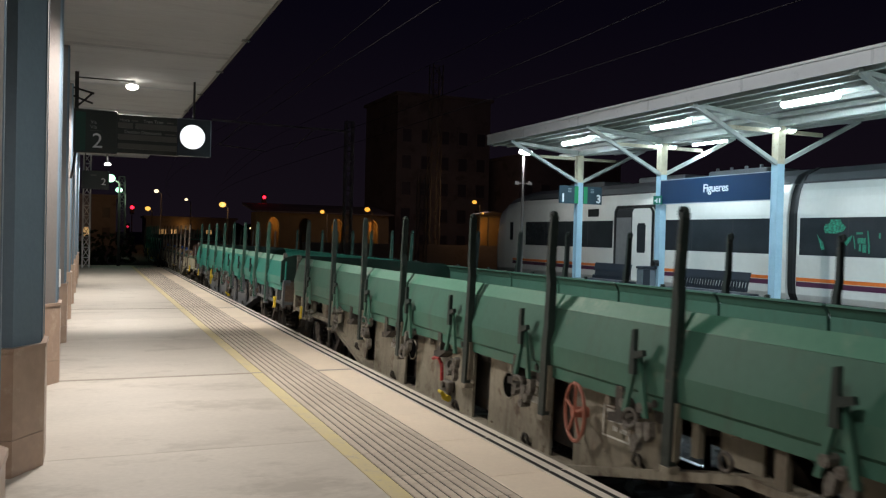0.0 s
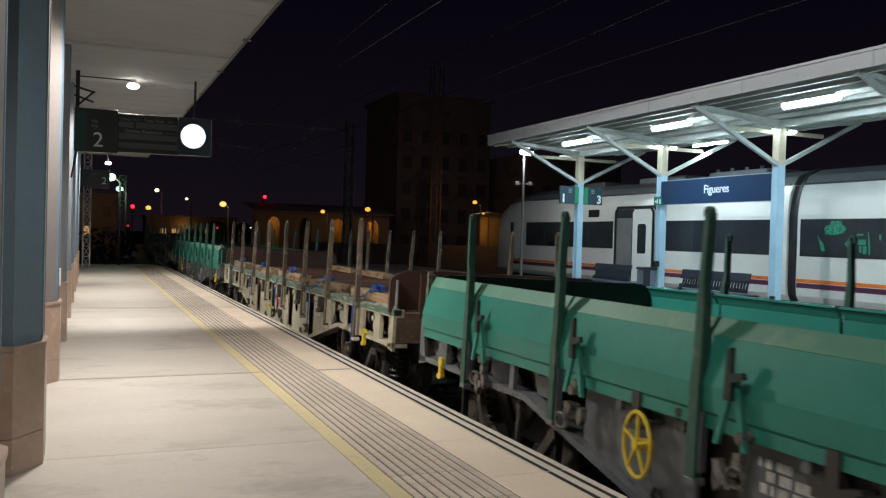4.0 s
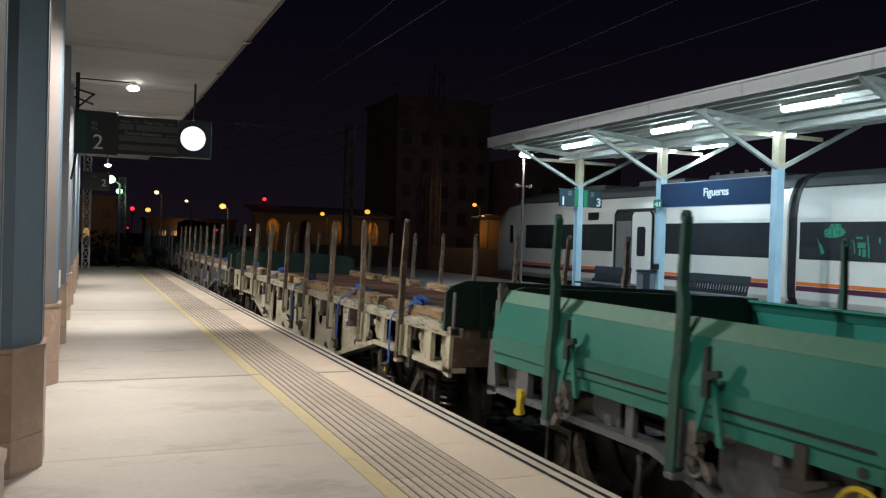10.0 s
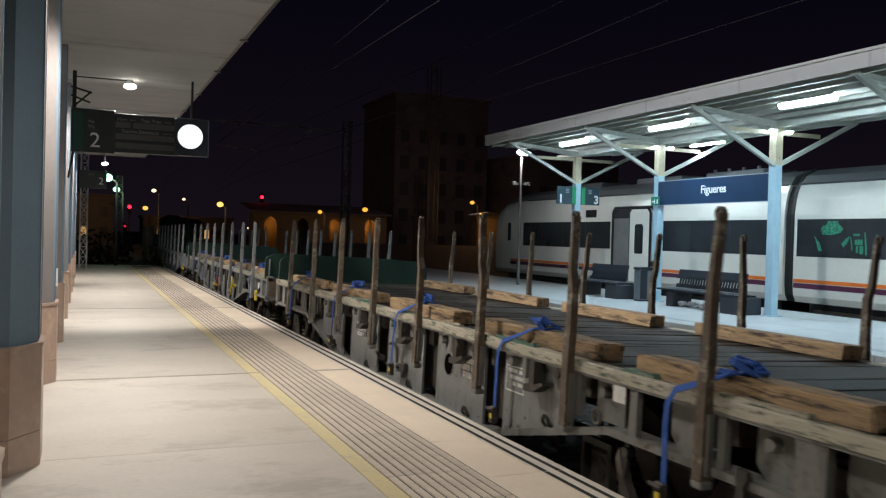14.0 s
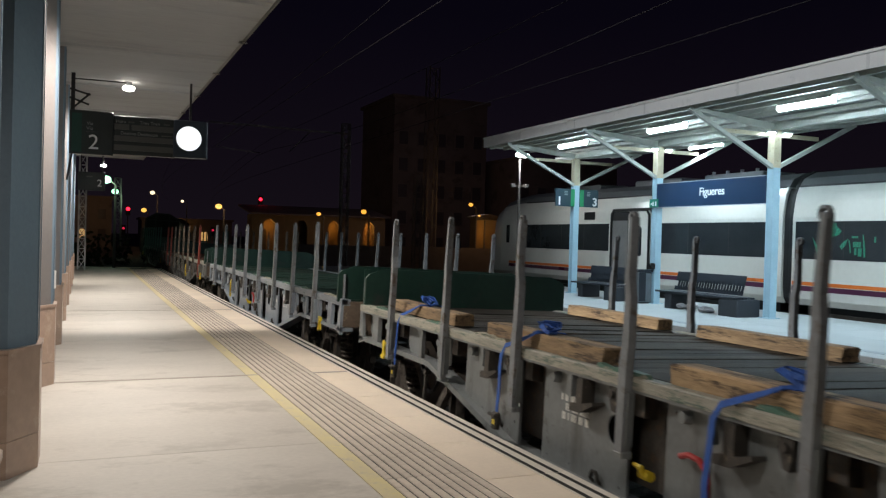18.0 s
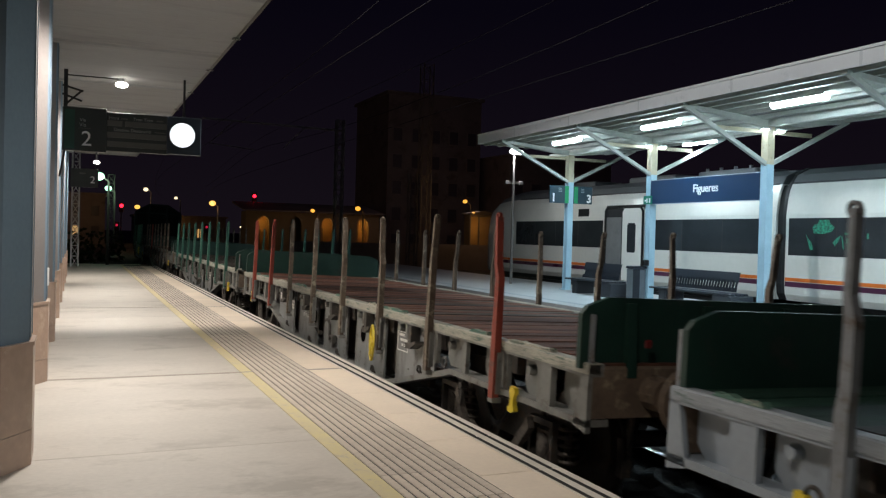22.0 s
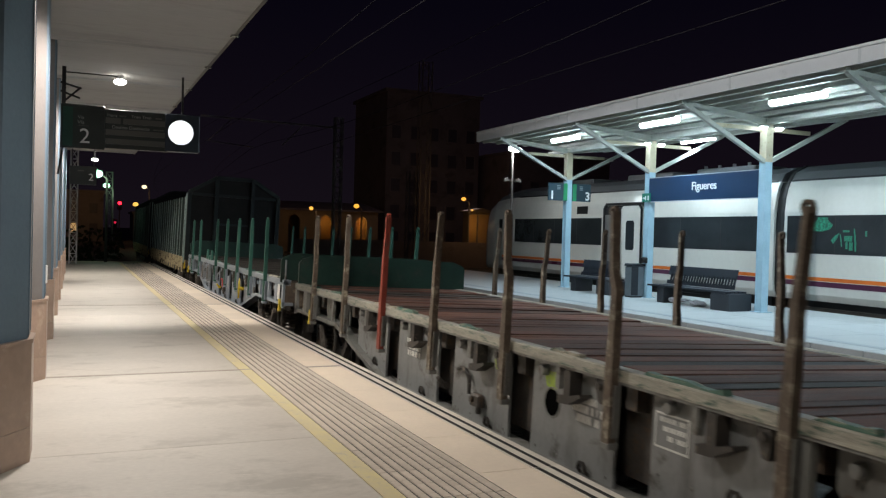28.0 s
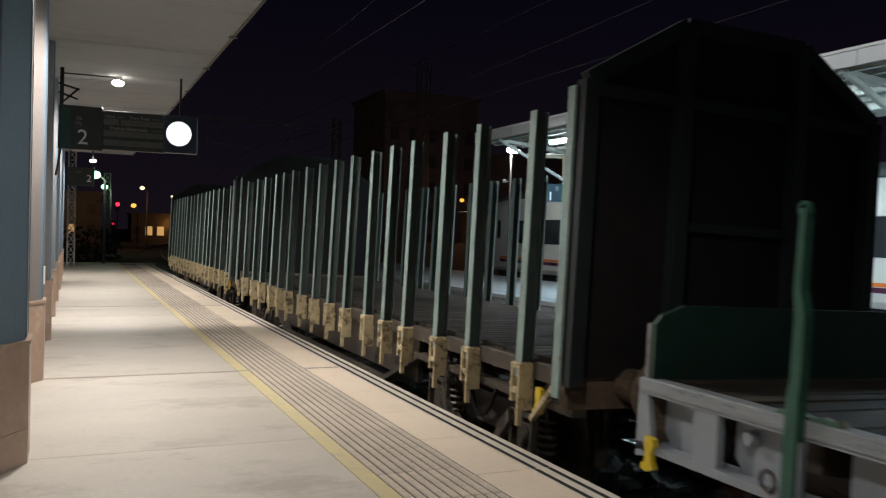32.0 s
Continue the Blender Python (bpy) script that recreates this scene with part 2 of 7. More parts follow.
board_brown = mat("brown rusty end board", (0.085, 0.04, 0.025), (0.055, 0.027, 0.018), 0.7, size=2.5, fine=20, bump=0.2)
post_brown = mat("rusty brown stanchion", (0.16, 0.125, 0.092), (0.07, 0.052, 0.039), 0.6, metal=0.2, size=5, fine=30, stain=(0.30, 0.27, 0.21), stain_at=0.60)
post_grey = mat("grey stanchion paint", (0.22, 0.235, 0.25), (0.15, 0.16, 0.17), 0.55, size=5, fine=30, stain=(0.10, 0.075, 0.055), stain_at=0.6)
post_green = mat("green stanchion paint", (0.030, 0.118, 0.086), (0.022, 0.08, 0.06), 0.5, size=5, stain=(0.10, 0.10, 0.08), stain_at=0.66)
post_dkgreen = mat("dark green stanchion paint", (0.03, 0.11, 0.08), (0.025, 0.07, 0.055), 0.5, size=5, stain=(0.13, 0.13, 0.11), stain_at=0.62)
post_red = mat("red-brown stanchion paint", (0.27, 0.045, 0.025), (0.19, 0.035, 0.022), 0.55, size=5, stain=(0.10, 0.05, 0.035), stain_at=0.62)
plank_brown = mat("dark brown deck plank", (0.14, 0.058, 0.036), (0.06, 0.030, 0.021), 0.72, spec=0.3, size=6, mix=0.8, fine=35, bump=0.5, vary=0.5, stain=(0.17, 0.062, 0.04), stain_at=0.64, stretch=(0.22, 2.0, 1.0))
plank_green = mat("green-stained deck plank", (0.026, 0.066, 0.046), (0.008, 0.020, 0.015), 0.70, spec=0.22, size=6, mix=0.8, fine=35, bump=0.6, vary=0.5, stain=(0.03, 0.12, 0.085), stain_at=0.66, stretch=(0.22, 2.0, 1.0))
plank_grey = mat("weathered grey deck plank", (0.058, 0.048, 0.038), (0.020, 0.018, 0.015), 0.68, spec=0.25, size=6, mix=0.8, fine=35, bump=0.5, vary=0.5, stain=(0.10, 0.092, 0.08), stain_at=0.66, stretch=(0.22, 2.0, 1.0))
timber_mat = mat("sawn pale timber", (0.47, 0.325, 0.18), (0.22, 0.145, 0.08), 0.8, size=4, fine=30, bump=0.6, vary=0.3, stain=(0.06, 0.042, 0.03), stain_at=0.56, stretch=(2.2, 0.3, 2.2))
strap_blue = mat("blue webbing", (0.03, 0.11, 0.42), (0.02, 0.07, 0.28), 0.8, size=12, fine=90, bump=0.5)
wheel_yellow = mat("yellow handwheel paint", (0.72, 0.54, 0.03), (0.6, 0.44, 0.03), 0.45, size=6, stain=(0.25, 0.18, 0.05), stain_at=0.68)
lever_red = mat("red lever paint", (0.42, 0.03, 0.03), (0.30, 0.025, 0.025), 0.45, size=8)
wheel_red = mat("faded red handwheel paint", (0.36, 0.12, 0.08), (0.26, 0.09, 0.06), 0.55, size=6)
rust_brown = mat("rusty brake-dust brown", (0.15, 0.095, 0.055), (0.09, 0.06, 0.04), 0.85, size=6, fine=30, bump=0.3)
worn_steel = mat("dusty worn steel", (0.19, 0.165, 0.14), (0.085, 0.073, 0.062), 0.45, metal=0.3, size=7, fine=30, stain=(0.05, 0.04, 0.034), stain_at=0.58)
head_brown = mat("rusty brown headstock", (0.16, 0.115, 0.08), (0.085, 0.062, 0.045), 0.7, size=4, fine=25, stain=(0.27, 0.22, 0.15), stain_at=0.62)
rust_pale = mat("rust-stained grey iron", (0.22, 0.21, 0.185), (0.075, 0.066, 0.058), 0.55, size=9, stain=(0.05, 0.037, 0.03), stain_at=0.56)
mark_white = mat("white stencil paint", (0.74, 0.74, 0.70), (0.56, 0.56, 0.53), 0.6, size=14)
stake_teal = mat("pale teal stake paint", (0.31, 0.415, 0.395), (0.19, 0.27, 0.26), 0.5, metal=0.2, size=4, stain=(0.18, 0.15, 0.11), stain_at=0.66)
# darker copy of the stake paint: the web's shade is in the colour
stake_shaded = mat("shaded stake web", (0.05, 0.075, 0.068), (0.03, 0.045, 0.042), 0.6, size=4, stain=(0.09, 0.075, 0.055), stain_at=0.64)
girder_dark = mat("dark rusty girder", (0.075, 0.06, 0.045), (0.04, 0.033, 0.026), 0.7, size=4, fine=25, stain=(0.14, 0.11, 0.075), stain_at=0.64)
socket_cream = mat("cream socket paint", (0.56, 0.47, 0.28), (0.40, 0.33, 0.20), 0.6, size=5, stain=(0.11, 0.08, 0.05), stain_at=0.57)
steel_cream = mat("rust-spotted cream steel", (0.57, 0.51, 0.36), (0.46, 0.405, 0.285), 0.5, size=4, fine=30, stain=(0.26, 0.15, 0.07), stain_at=0.64)
wall_dark = mat("dark ribbed end wall", (0.022, 0.020, 0.021), (0.014, 0.013, 0.014), 0.7, size=3, spec=0.2)
wall_frame = mat("dark green end-wall frame", (0.022, 0.030, 0.032), (0.015, 0.020, 0.022), 0.6, size=4, spec=0.3)
coach_white = mat("white coach paint", (0.76, 0.745, 0.69), (0.69, 0.675, 0.62), 0.17, size=0.7, fine=8, bump=0.0)
coach_grey = mat("grey coach roof", (0.13, 0.135, 0.14), (0.10, 0.105, 0.11), 0.45, size=1)
coach_orange = mat("orange stripe paint", (0.80, 0.20, 0.03), (0.72, 0.17, 0.03), 0.3, size=1, bump=0)
coach_purple = mat("dark purple stripe paint", (0.10, 0.025, 0.06), (0.08, 0.02, 0.05), 0.3, size=1, bump=0)
glass_dark = mat("tinted window glass", (0.035, 0.040, 0.044), (0.025, 0.028, 0.032), 0.16, size=1, bump=0)
bellows = mat("black rubber bellows", (0.015, 0.015, 0.016), None, 0.8)
bench_mat = mat("dark blue-grey bench paint", (0.020, 0.026, 0.036), (0.014, 0.018, 0.026), 0.5, size=5)
bench_stone = mat("dark bench block", (0.035, 0.04, 0.05), (0.025, 0.03, 0.036), 0.7, size=4)
bin_grey = mat("grey bin metal", (0.20, 0.23, 0.26), (0.15, 0.18, 0.20), 0.4, metal=0.4, size=4)
sign_blue = mat("blue sign enamel", (0.014, 0.039, 0.092), (0.012, 0.034, 0.08), 0.35, size=2, bump=0)
sign_slate = mat("slate sign enamel", (0.022, 0.048, 0.066), (0.018, 0.042, 0.058), 0.4, size=2, bump=0)
sign_green = mat("green sign band", (0.02, 0.30, 0.12), (0.02, 0.25, 0.10), 0.4, size=2, bump=0)
sign_white = mat("white sign lettering", (0.85, 0.85, 0.85), (0.8, 0.8, 0.8), 0.4, bump=0)
board_slate = mat("dark slate board case", (0.030, 0.036, 0.036), (0.022, 0.027, 0.027), 0.45, size=3)
slot_grey = mat("dim display slot", (0.105, 0.105, 0.098), (0.088, 0.088, 0.082), 0.35, size=3, bump=0)
paper = mat("pale paper litter", (0.6, 0.62, 0.66), (0.4, 0.42, 0.46), 0.8, size=12)
facade_tan = mat("tan facade render", (0.30, 0.22, 0.13), (0.22, 0.16, 0.10), 0.85, size=0.6)
facade_dark = mat("dark facade render", (0.25, 0.215, 0.205), (0.17, 0.14, 0.135), 0.85, size=0.3, stain=(0.13, 0.11, 0.10), stain_at=0.6)
window_dark = mat("unlit window", (0.10, 0.09, 0.10), None, 0.35)
mast_steel = mat("galvanised lattice steel", (0.22, 0.20, 0.19), (0.16, 0.14, 0.13), 0.6, metal=0.4, size=5)
wire_mat = mat("overhead wire", (0.028, 0.024, 0.028), None, 0.9, spec=0.1)
foliage = mat("dark hedge leaves", (0.05, 0.075, 0.03), (0.03, 0.05, 0.02), 0.8, size=6, vary=0.3)
lamp_warm = glow("warm downlight lens", (1.0, 0.93, 0.80), 14)
tube_glow = glow("cool fluorescent tube", (0.72, 0.91, 1.0), 50)
clock_glow = glow("lit clock dial", (0.90, 0.95, 1.0), 1.15)
flood_glow = glow("floodlight lens", (0.95, 1.0, 1.0), 10)
sodium = glow("sodium lamp lens", (1.0, 0.44, 0.05), 1.3)
sodium_far = glow("yellow lamp lens", (1.0, 0.54, 0.10), 1.35)
white_far = glow("white street lamp lens", (1.0, 0.80, 0.48), 1.7)
green_far = glow("greenish lamp lens", (0.42, 1.0, 0.62), 2.6)
red_signal = glow("red signal lens", (1.0, 0.012, 0.035), 5)
red_dim = glow("dim red signal lens", (1.0, 0.02, 0.08), 0.7)
window_lit = glow("lit far window", (1.0, 0.55, 0.18), 0.5)
reflection_glow = glow("green window reflection", (0.06, 0.85, 0.50), 0.10)
MATS["green window reflection"].node_tree.nodes["Principled BSDF"].inputs["Base Color"].default_value = (0.005, 0.05, 0.035, 1)
# noise mottles the glow, which paints a green reflection on the tinted glass
reflection_tree = MATS["green window reflection"].node_tree
reflection_noise, reflection_map = reflection_tree.nodes.new("ShaderNodeTexNoise"), reflection_tree.nodes.new("ShaderNodeMapRange")
reflection_noise.inputs["Scale"].default_value = 9.0
reflection_map.inputs["From Min"].default_value, reflection_map.inputs["From Max"].default_value = 0.35, 0.68
reflection_map.inputs["To Min"].default_value, reflection_map.inputs["To Max"].default_value = 0.015, 0.26
reflection_tree.links.new(reflection_noise.outputs["Fac"], reflection_map.inputs["Value"])
reflection_tree.links.new(reflection_map.outputs["Result"], reflection_tree.nodes["Principled BSDF"].inputs["Emission Strength"])
sign_dim = mat("dim sign lettering", (0.30, 0.31, 0.31), None, 0.5, bump=0)
exit_sign = mat("green exit sign face", (0.01, 0.20, 0.13), (0.01, 0.17, 0.11), 0.4, bump=0)


# ---- shapes ----
def box(bm, x0, x1, y0, y1, z0, z1):
    v = [bm.verts.new(p) for p in ((x0, y0, z0), (x1, y0, z0), (x1, y1, z0), (x0, y1, z0), (x0, y0, z1), (x1, y0, z1), (x1, y1, z1), (x0, y1, z1))]
    for f in ((3, 2, 1, 0), (4, 5, 6, 7), (0, 1, 5, 4), (1, 2, 6, 5), (2, 3, 7, 6), (3, 0, 4, 7)):
        bm.faces.new([v[i] for i in f])


def soft_box(bm, x0, x1, y0, y1, z0, z1, r=0.01):
    """A box whose long upper and side edges are chamfered."""
    ring = [(x0 + r, y0), (x1 - r, y0), (x1, y0 + r), (x1, y1 - r), (x1 - r, y1), (x0 + r, y1), (x0, y1 - r), (x0, y0 + r)]
    cx, cy = (x0 + x1) / 2, (y0 + y1) / 2
    top = [(cx + (x - cx) * (1 - 2 * r / max(x1 - x0, 1e-6)), cy + (y - cy) * (1 - 2 * r / max(y1 - y0, 1e-6))) for x, y in ring]
    rows = [[bm.verts.new((x, y, z)) for x, y in c] for c, z in ((ring, z0), (ring, z1 - r), (top, z1))]
    for a, b in zip(rows, rows[1:]):
        for i in range(8):
            bm.faces.new((a[i], a[(i + 1) % 8], b[(i + 1) % 8], b[i]))
    bm.faces.new(rows[0][::-1])
    bm.faces.new(rows[2])


def extrude(bm, outline, axis, a, b):
    """A closed outline (pairs) drawn in the plane across axis, from a to b. Pairs are (y, z) for x, (x, z) for y and (x, y) for z."""
    def put(p, q):
        return {"x": (q, p[0], p[1]), "y": (p[0], q, p[1]), "z": (p[0], p[1], q)}[axis]
    r = [[bm.verts.new(put(p, q)) for p in outline] for q in (a, b)]
    n = len(outline)
    for i in range(n):
        bm.faces.new((r[0][i], r[0][(i + 1) % n], r[1][(i + 1) % n], r[1][i]))
    bm.faces.new(r[0][::-1])
    bm.faces.new(r[1])


def rod(bm, a, b, r, seg=8, r2=None):
    a, b = Vector(a), Vector(b)
    q = (b - a).to_track_quat("Z", "Y")
    rings = []
    for p, rr in ((a, r), (b, r if r2 is None else r2)):
        rings.append([bm.verts.new(p + q @ Vector((rr * math.cos(2 * math.pi * i / seg), rr * math.sin(2 * math.pi * i / seg), 0))) for i in range(seg)])
    for i in range(seg):
        bm.faces.new((rings[0][i], rings[0][(i + 1) % seg], rings[1][(i + 1) % seg], rings[1][i]))
    bm.faces.new(rings[0][::-1])
    bm.faces.new(rings[1])


def bar(bm, a, b, w, h):
    """A flat or square bar from a to b."""
    a, b = Vector(a), Vector(b)
    q = (b - a).to_track_quat("Z", "Y")
    rings = [[bm.verts.new(p + q @ Vector((x * w / 2, y * h / 2, 0))) for x, y in ((-1, -1), (1, -1), (1, 1), (-1, 1))] for p in (a, b)]
    for i in range(4):
        bm.faces.new((rings[0][i], rings[0][(i + 1) % 4], rings[1][(i + 1) % 4], rings[1][i]))
    bm.faces.new(rings[0][::-1])
    bm.faces.new(rings[1])


def ring(bm, centre, axis, radius, r, seg=20, sides=6):
    c, q = Vector(centre), Vector(axis).to_track_quat("Z", "Y")
    rows = []
    for i in range(seg):
        a = 2 * math.pi * i / seg
        d = Vector((math.cos(a), math.sin(a), 0))
        rows.append([bm.verts.new(c + q @ (d * (radius + r * math.cos(2 * math.pi * j / sides)) + Vector((0, 0, r * math.sin(2 * math.pi * j / sides))))) for j in range(sides)])
    for i in range(seg):
        for j in range(sides):
            bm.faces.new((rows[i][j], rows[(i + 1) % seg][j], rows[(i + 1) % seg][(j + 1) % sides], rows[i][(j + 1) % sides]))


def ball(bm, centre, r, seg=10, flat=1.0):
    bmesh.ops.create_uvsphere(bm, u_segments=seg, v_segments=max(5, seg // 2 + 1), radius=r, matrix=Matrix.Translation(centre) @ Matrix.Diagonal((1, 1, flat, 1)))


def made(name, material, *draw):
    """A mesh from drawing functions that fill a bmesh."""
    bm = bmesh.new()
    for d in draw:
        d(bm)
    bmesh.ops.recalc_face_normals(bm, faces=bm.faces)
    me = bpy.data.meshes.new(name)
    bm.to_mesh(me)
    bm.free()
    me.materials.append(material)
    return me


def put(name, me, parent=None, m=None, label=""):
    ob = new(name, me)
    if parent is not None:
        ob.parent = parent
    if m is not None:
        ob.matrix_basis = m
    if label:
        ob["label"] = label
    return ob


def part(name, draw, material, parent, label="", m=None):
    return put(name, made(name, material, draw), parent, m, label)


def thing(name, m, label, category, group="", kind=""):
    ob = new(name)
    ob.empty_display_size = 0.1
    ob.matrix_basis = m
    return tagged(ob, label, category, group, kind)


def letters(body, size, material, parent, m, name="lettering", spacing=1.0, bold=0.0):
    c = bpy.data.curves.new(name, "FONT")
    c.body, c.size, c.extrude, c.align_x, c.align_y, c.space_character = body, size, 0.003, "CENTER", "CENTER", spacing
    c.offset = bold
    c.materials.append(material)
    ob = new(name, c)
    ob.parent, ob.matrix_basis = parent, m
    return ob


# ---- the line of the tracks: straight, then a bend to the right ----
BEND_AT, BEND_R = 45.0, 350.0


def on_line(x, s):
    """Place and heading at s metres along the line, x metres right of the eye."""
    if s <= BEND_AT:
        return x, s, 0.0
    a = (s - BEND_AT) / BEND_R
    r = BEND_R - x
    return BEND_R - r * math.cos(a), BEND_AT + r * math.sin(a), -math.degrees(a)


def sweep(bm, outline, s0, s1, step=4.0):
    """An outline of (x, z) carried along the line."""
    n = max(1, round((s1 - s0) / step))
    rows = []
    for i in range(n + 1):
        s = s0 + (s1 - s0) * i / n
        row = []
        for x, z in outline:
            px, py, _ = on_line(x, s)
            row.append(bm.verts.new((px, py, z)))
        rows.append(row)
    k = len(outline)
    for a, b in zip(rows, rows[1:]):
        for i in range(k):
            bm.faces.new((a[i], a[(i + 1) % k], b[(i + 1) % k], b[i]))
    bm.faces.new(rows[0][::-1])
    bm.faces.new(rows[-1])


def rect(x0, x1, z0, z1):
    return [(x0, z0), (x1, z0), (x1, z1), (x0, z1)]

# ---- ground, tracks ----
RAIL_Z = -0.57
TRACK_X, CANT = 4.745, 2.0
structure = dict(kind="structure")


def flat_sheet(bm):
    far = 900.0
    v = [bm.verts.new(p) for p in ((-far, -300, -0.95), (far, -300, -0.95), (far, far, -0.95), (-far, far, -0.95))]
    bm.faces.new(v)


tagged(put("ground", made("ground", earth, flat_sheet)), "dark bare trackside earth at night", "ground", kind="structure")


def ballast_bed(x0, x1, s0, s1, z, seed):
    def draw(bm):
        rng = random.Random(seed)
        nx, ns = round((x1 - x0) / 0.14), round((s1 - s0) / 0.14)
        grid = []
        for i in range(ns + 1):
            row = []
            for j in range(nx + 1):
                x = x0 + (x1 - x0) * j / nx
                px, py, _ = on_line(x, s0 + (s1 - s0) * i / ns)
                row.append(bm.verts.new((px + rng.uniform(-0.04, 0.04), py + rng.uniform(-0.04, 0.04), z + rng.uniform(-0.035, 0.035))))
            grid.append(row)
        for a, b in zip(grid, grid[1:]):
            for j in range(nx):
                bm.faces.new((a[j], a[j + 1], b[j + 1], b[j]))
    return draw


tagged(put("ballast", made("ballast", ballast_mat, ballast_bed(3.16, 11.0, -2, 34, RAIL_Z - 0.13, 3))), "dark oily crushed-stone ballast between the rails", "ballast", kind="stuff")


def far_bed(bm):
    sweep(bm, rect(1.0, 12.0, -0.94, RAIL_Z - 0.15), 34.2, 260, 6)


tagged(put("far_ballast", made("far_ballast", ballast_mat, far_bed)), "dark ballast bed curving into the distance", "ballast", kind="stuff")


def track(centre, cant, label):
    t = thing("railway_track", pose(0, 0, 0), label, "railway track", kind="structure")
    for side in (-1, 1):
        x = centre + side * 0.87
        z = RAIL_Z - side * 0.87 * math.sin(radians(cant))
        part("rail", lambda bm: sweep(bm, [(x - 0.07, z - 0.16), (x + 0.07, z - 0.16), (x + 0.07, z - 0.14), (x + 0.012, z - 0.12), (x + 0.012, z - 0.05), (x + 0.036, z - 0.035), (x + 0.036, z - 0.006),
                                            (x - 0.036, z - 0.006), (x - 0.036, z - 0.035), (x - 0.012, z - 0.05), (x - 0.012, z - 0.12), (x - 0.07, z - 0.14)], -4, 230, 5), rail_steel, t)
        part("rail_head", lambda bm: sweep(bm, rect(x - 0.03, x + 0.03, z - 0.006, z), -4, 230, 5), rail_top, t, "polished rail head")
    me = made("sleeper", sleeper_mat, lambda bm: soft_box(bm, -1.25, 1.25, -0.12, 0.12, -0.1, 0.06, 0.03))
    for i in range(100):
        px, py, h = on_line(centre, -2 + 0.62 * i)
        put("sleeper", me, t, pose(px, py, RAIL_Z - 0.19, 0, cant, h))
    return t


track(TRACK_X, CANT, "rusty-sided railway track with polished rail heads on ballast")
track(9.3, 0, "empty railway track along the island platform")
track(18.15, 0, "railway track under the parked passenger train")

# ---- the platform underfoot ----
EDGE_X = 3.14
P0, P1 = -14.0, 38.5
plat = thing("platform", pose(0, 0, 0), "pale concrete station platform with yellow safety line", "platform", kind="structure")


def platform_body(bm):
    box(bm, -6.0, 2.92, P0, P1, -0.93, -0.06)
    extrude(bm, [(P1, -0.93), (P1 + 6, -0.93), (P1, -0.07)], "x", -6.0, 2.9)


part("platform_body", platform_body, kerb_stone, plat)
slab_me = made("slab", concrete, lambda bm: soft_box(bm, -3.863, 0.866, 0.003, 3.222, -0.06, 0.0, 0.0015))
for i in range(16):
    put("slab", slab_me, plat, pose(0.866, P0 + 0.94 + 3.225 * i, 0))
part("joint_filler", lambda bm: box(bm, -3.0, 1.73, P0, P1, -0.06, -0.0018), mat("sandy slab joint grout", (0.50, 0.45, 0.39), (0.40, 0.355, 0.305), 0.85, size=6), plat)
part("yellow_line", lambda bm: box(bm, 1.734, 1.86, P0, P1, -0.06, 0.003), yellow_line, plat, "worn yellow safety line")


def tactile(bm):
    box(bm, 0, 0.64, 0.004, 0.596, -0.05, -0.009)
    for i in range(9):
        x = 0.008 + i * 0.0705
        for k in range(6):
            a = 0.006 + k * 0.099
            extrude(bm, [(x, -0.009), (x + 0.056, -0.009), (x + 0.051, 0.004), (x + 0.005, 0.004)], "y", a, a + 0.092)


for y in (9.55, 17.9):
    part("expansion_joint", lambda bm: box(bm, -3.0, 2.91, y - 0.03, y + 0.03, -0.05, 0.0032), mat("dirty joint sealant", (0.47, 0.42, 0.36), (0.37, 0.325, 0.275), 0.85, size=6), plat, "dirty expansion joint")
tactile_me = made("tactile_tile", tactile_grey, tactile)
part("tile_bedding", lambda bm: box(bm, 1.862, 2.508, P0, P1, -0.06, -0.004), tactile_gap, plat)
for i in range(86):
    put("tactile_tile", tactile_me, plat, pose(1.865, P0 + 0.6 * i, 0))
kerb_me = made("kerb_slab", kerb_stone, lambda bm: soft_box(bm, 2.512, 2.918, 0.003, 0.997, -0.06, 0.0, 0.005))


def nosing(bm):
    box(bm, 2.92, EDGE_X, 0.003, 0.997, -0.16, -0.004)
    for a, b in ((2.921, 2.933), (2.977, 3.039), (3.083, 3.138)):
        box(bm, a, b, 0.003, 0.997, -0.004, 0.004)


nosing_me = made("kerb_nosing", nosing_white, nosing)
strip_me = made("anti_slip_strip", rubber_black, lambda bm: (box(bm, 2.934, 2.976, 0.014, 0.986, -0.004, 0.0025), box(bm, 3.040, 3.082, 0.014, 0.986, -0.004, 0.0025)))
for i in range(52):
    y = P0 + i
    put("kerb_slab", kerb_me, plat, pose(0, y, 0))
    n = put("kerb_nosing", nosing_me, plat, pose(0, y, 0), "white kerb nosing")
    put("anti_slip_strip", strip_me, n)

# ---- canopy and columns on this platform ----
C0, C1, CZ, CX = -14.0, 31.6, 4.14, 1.87
canopy = thing("canopy", pose(0, 0, 0), "pale grey boarded platform canopy with round downlights", "canopy", kind="structure")
part("soffit", lambda bm: box(bm, -6.0, CX, C0, C1, CZ, CZ + 0.14), soffit_grey, canopy)


def canopy_edge(bm):
    extrude(bm, [(CX, CZ - 0.012), (CX + 0.035, CZ - 0.012), (CX + 0.05, CZ + 0.03), (CX + 0.05, CZ + 0.24), (CX, CZ + 0.24)], "y", C0, C1)


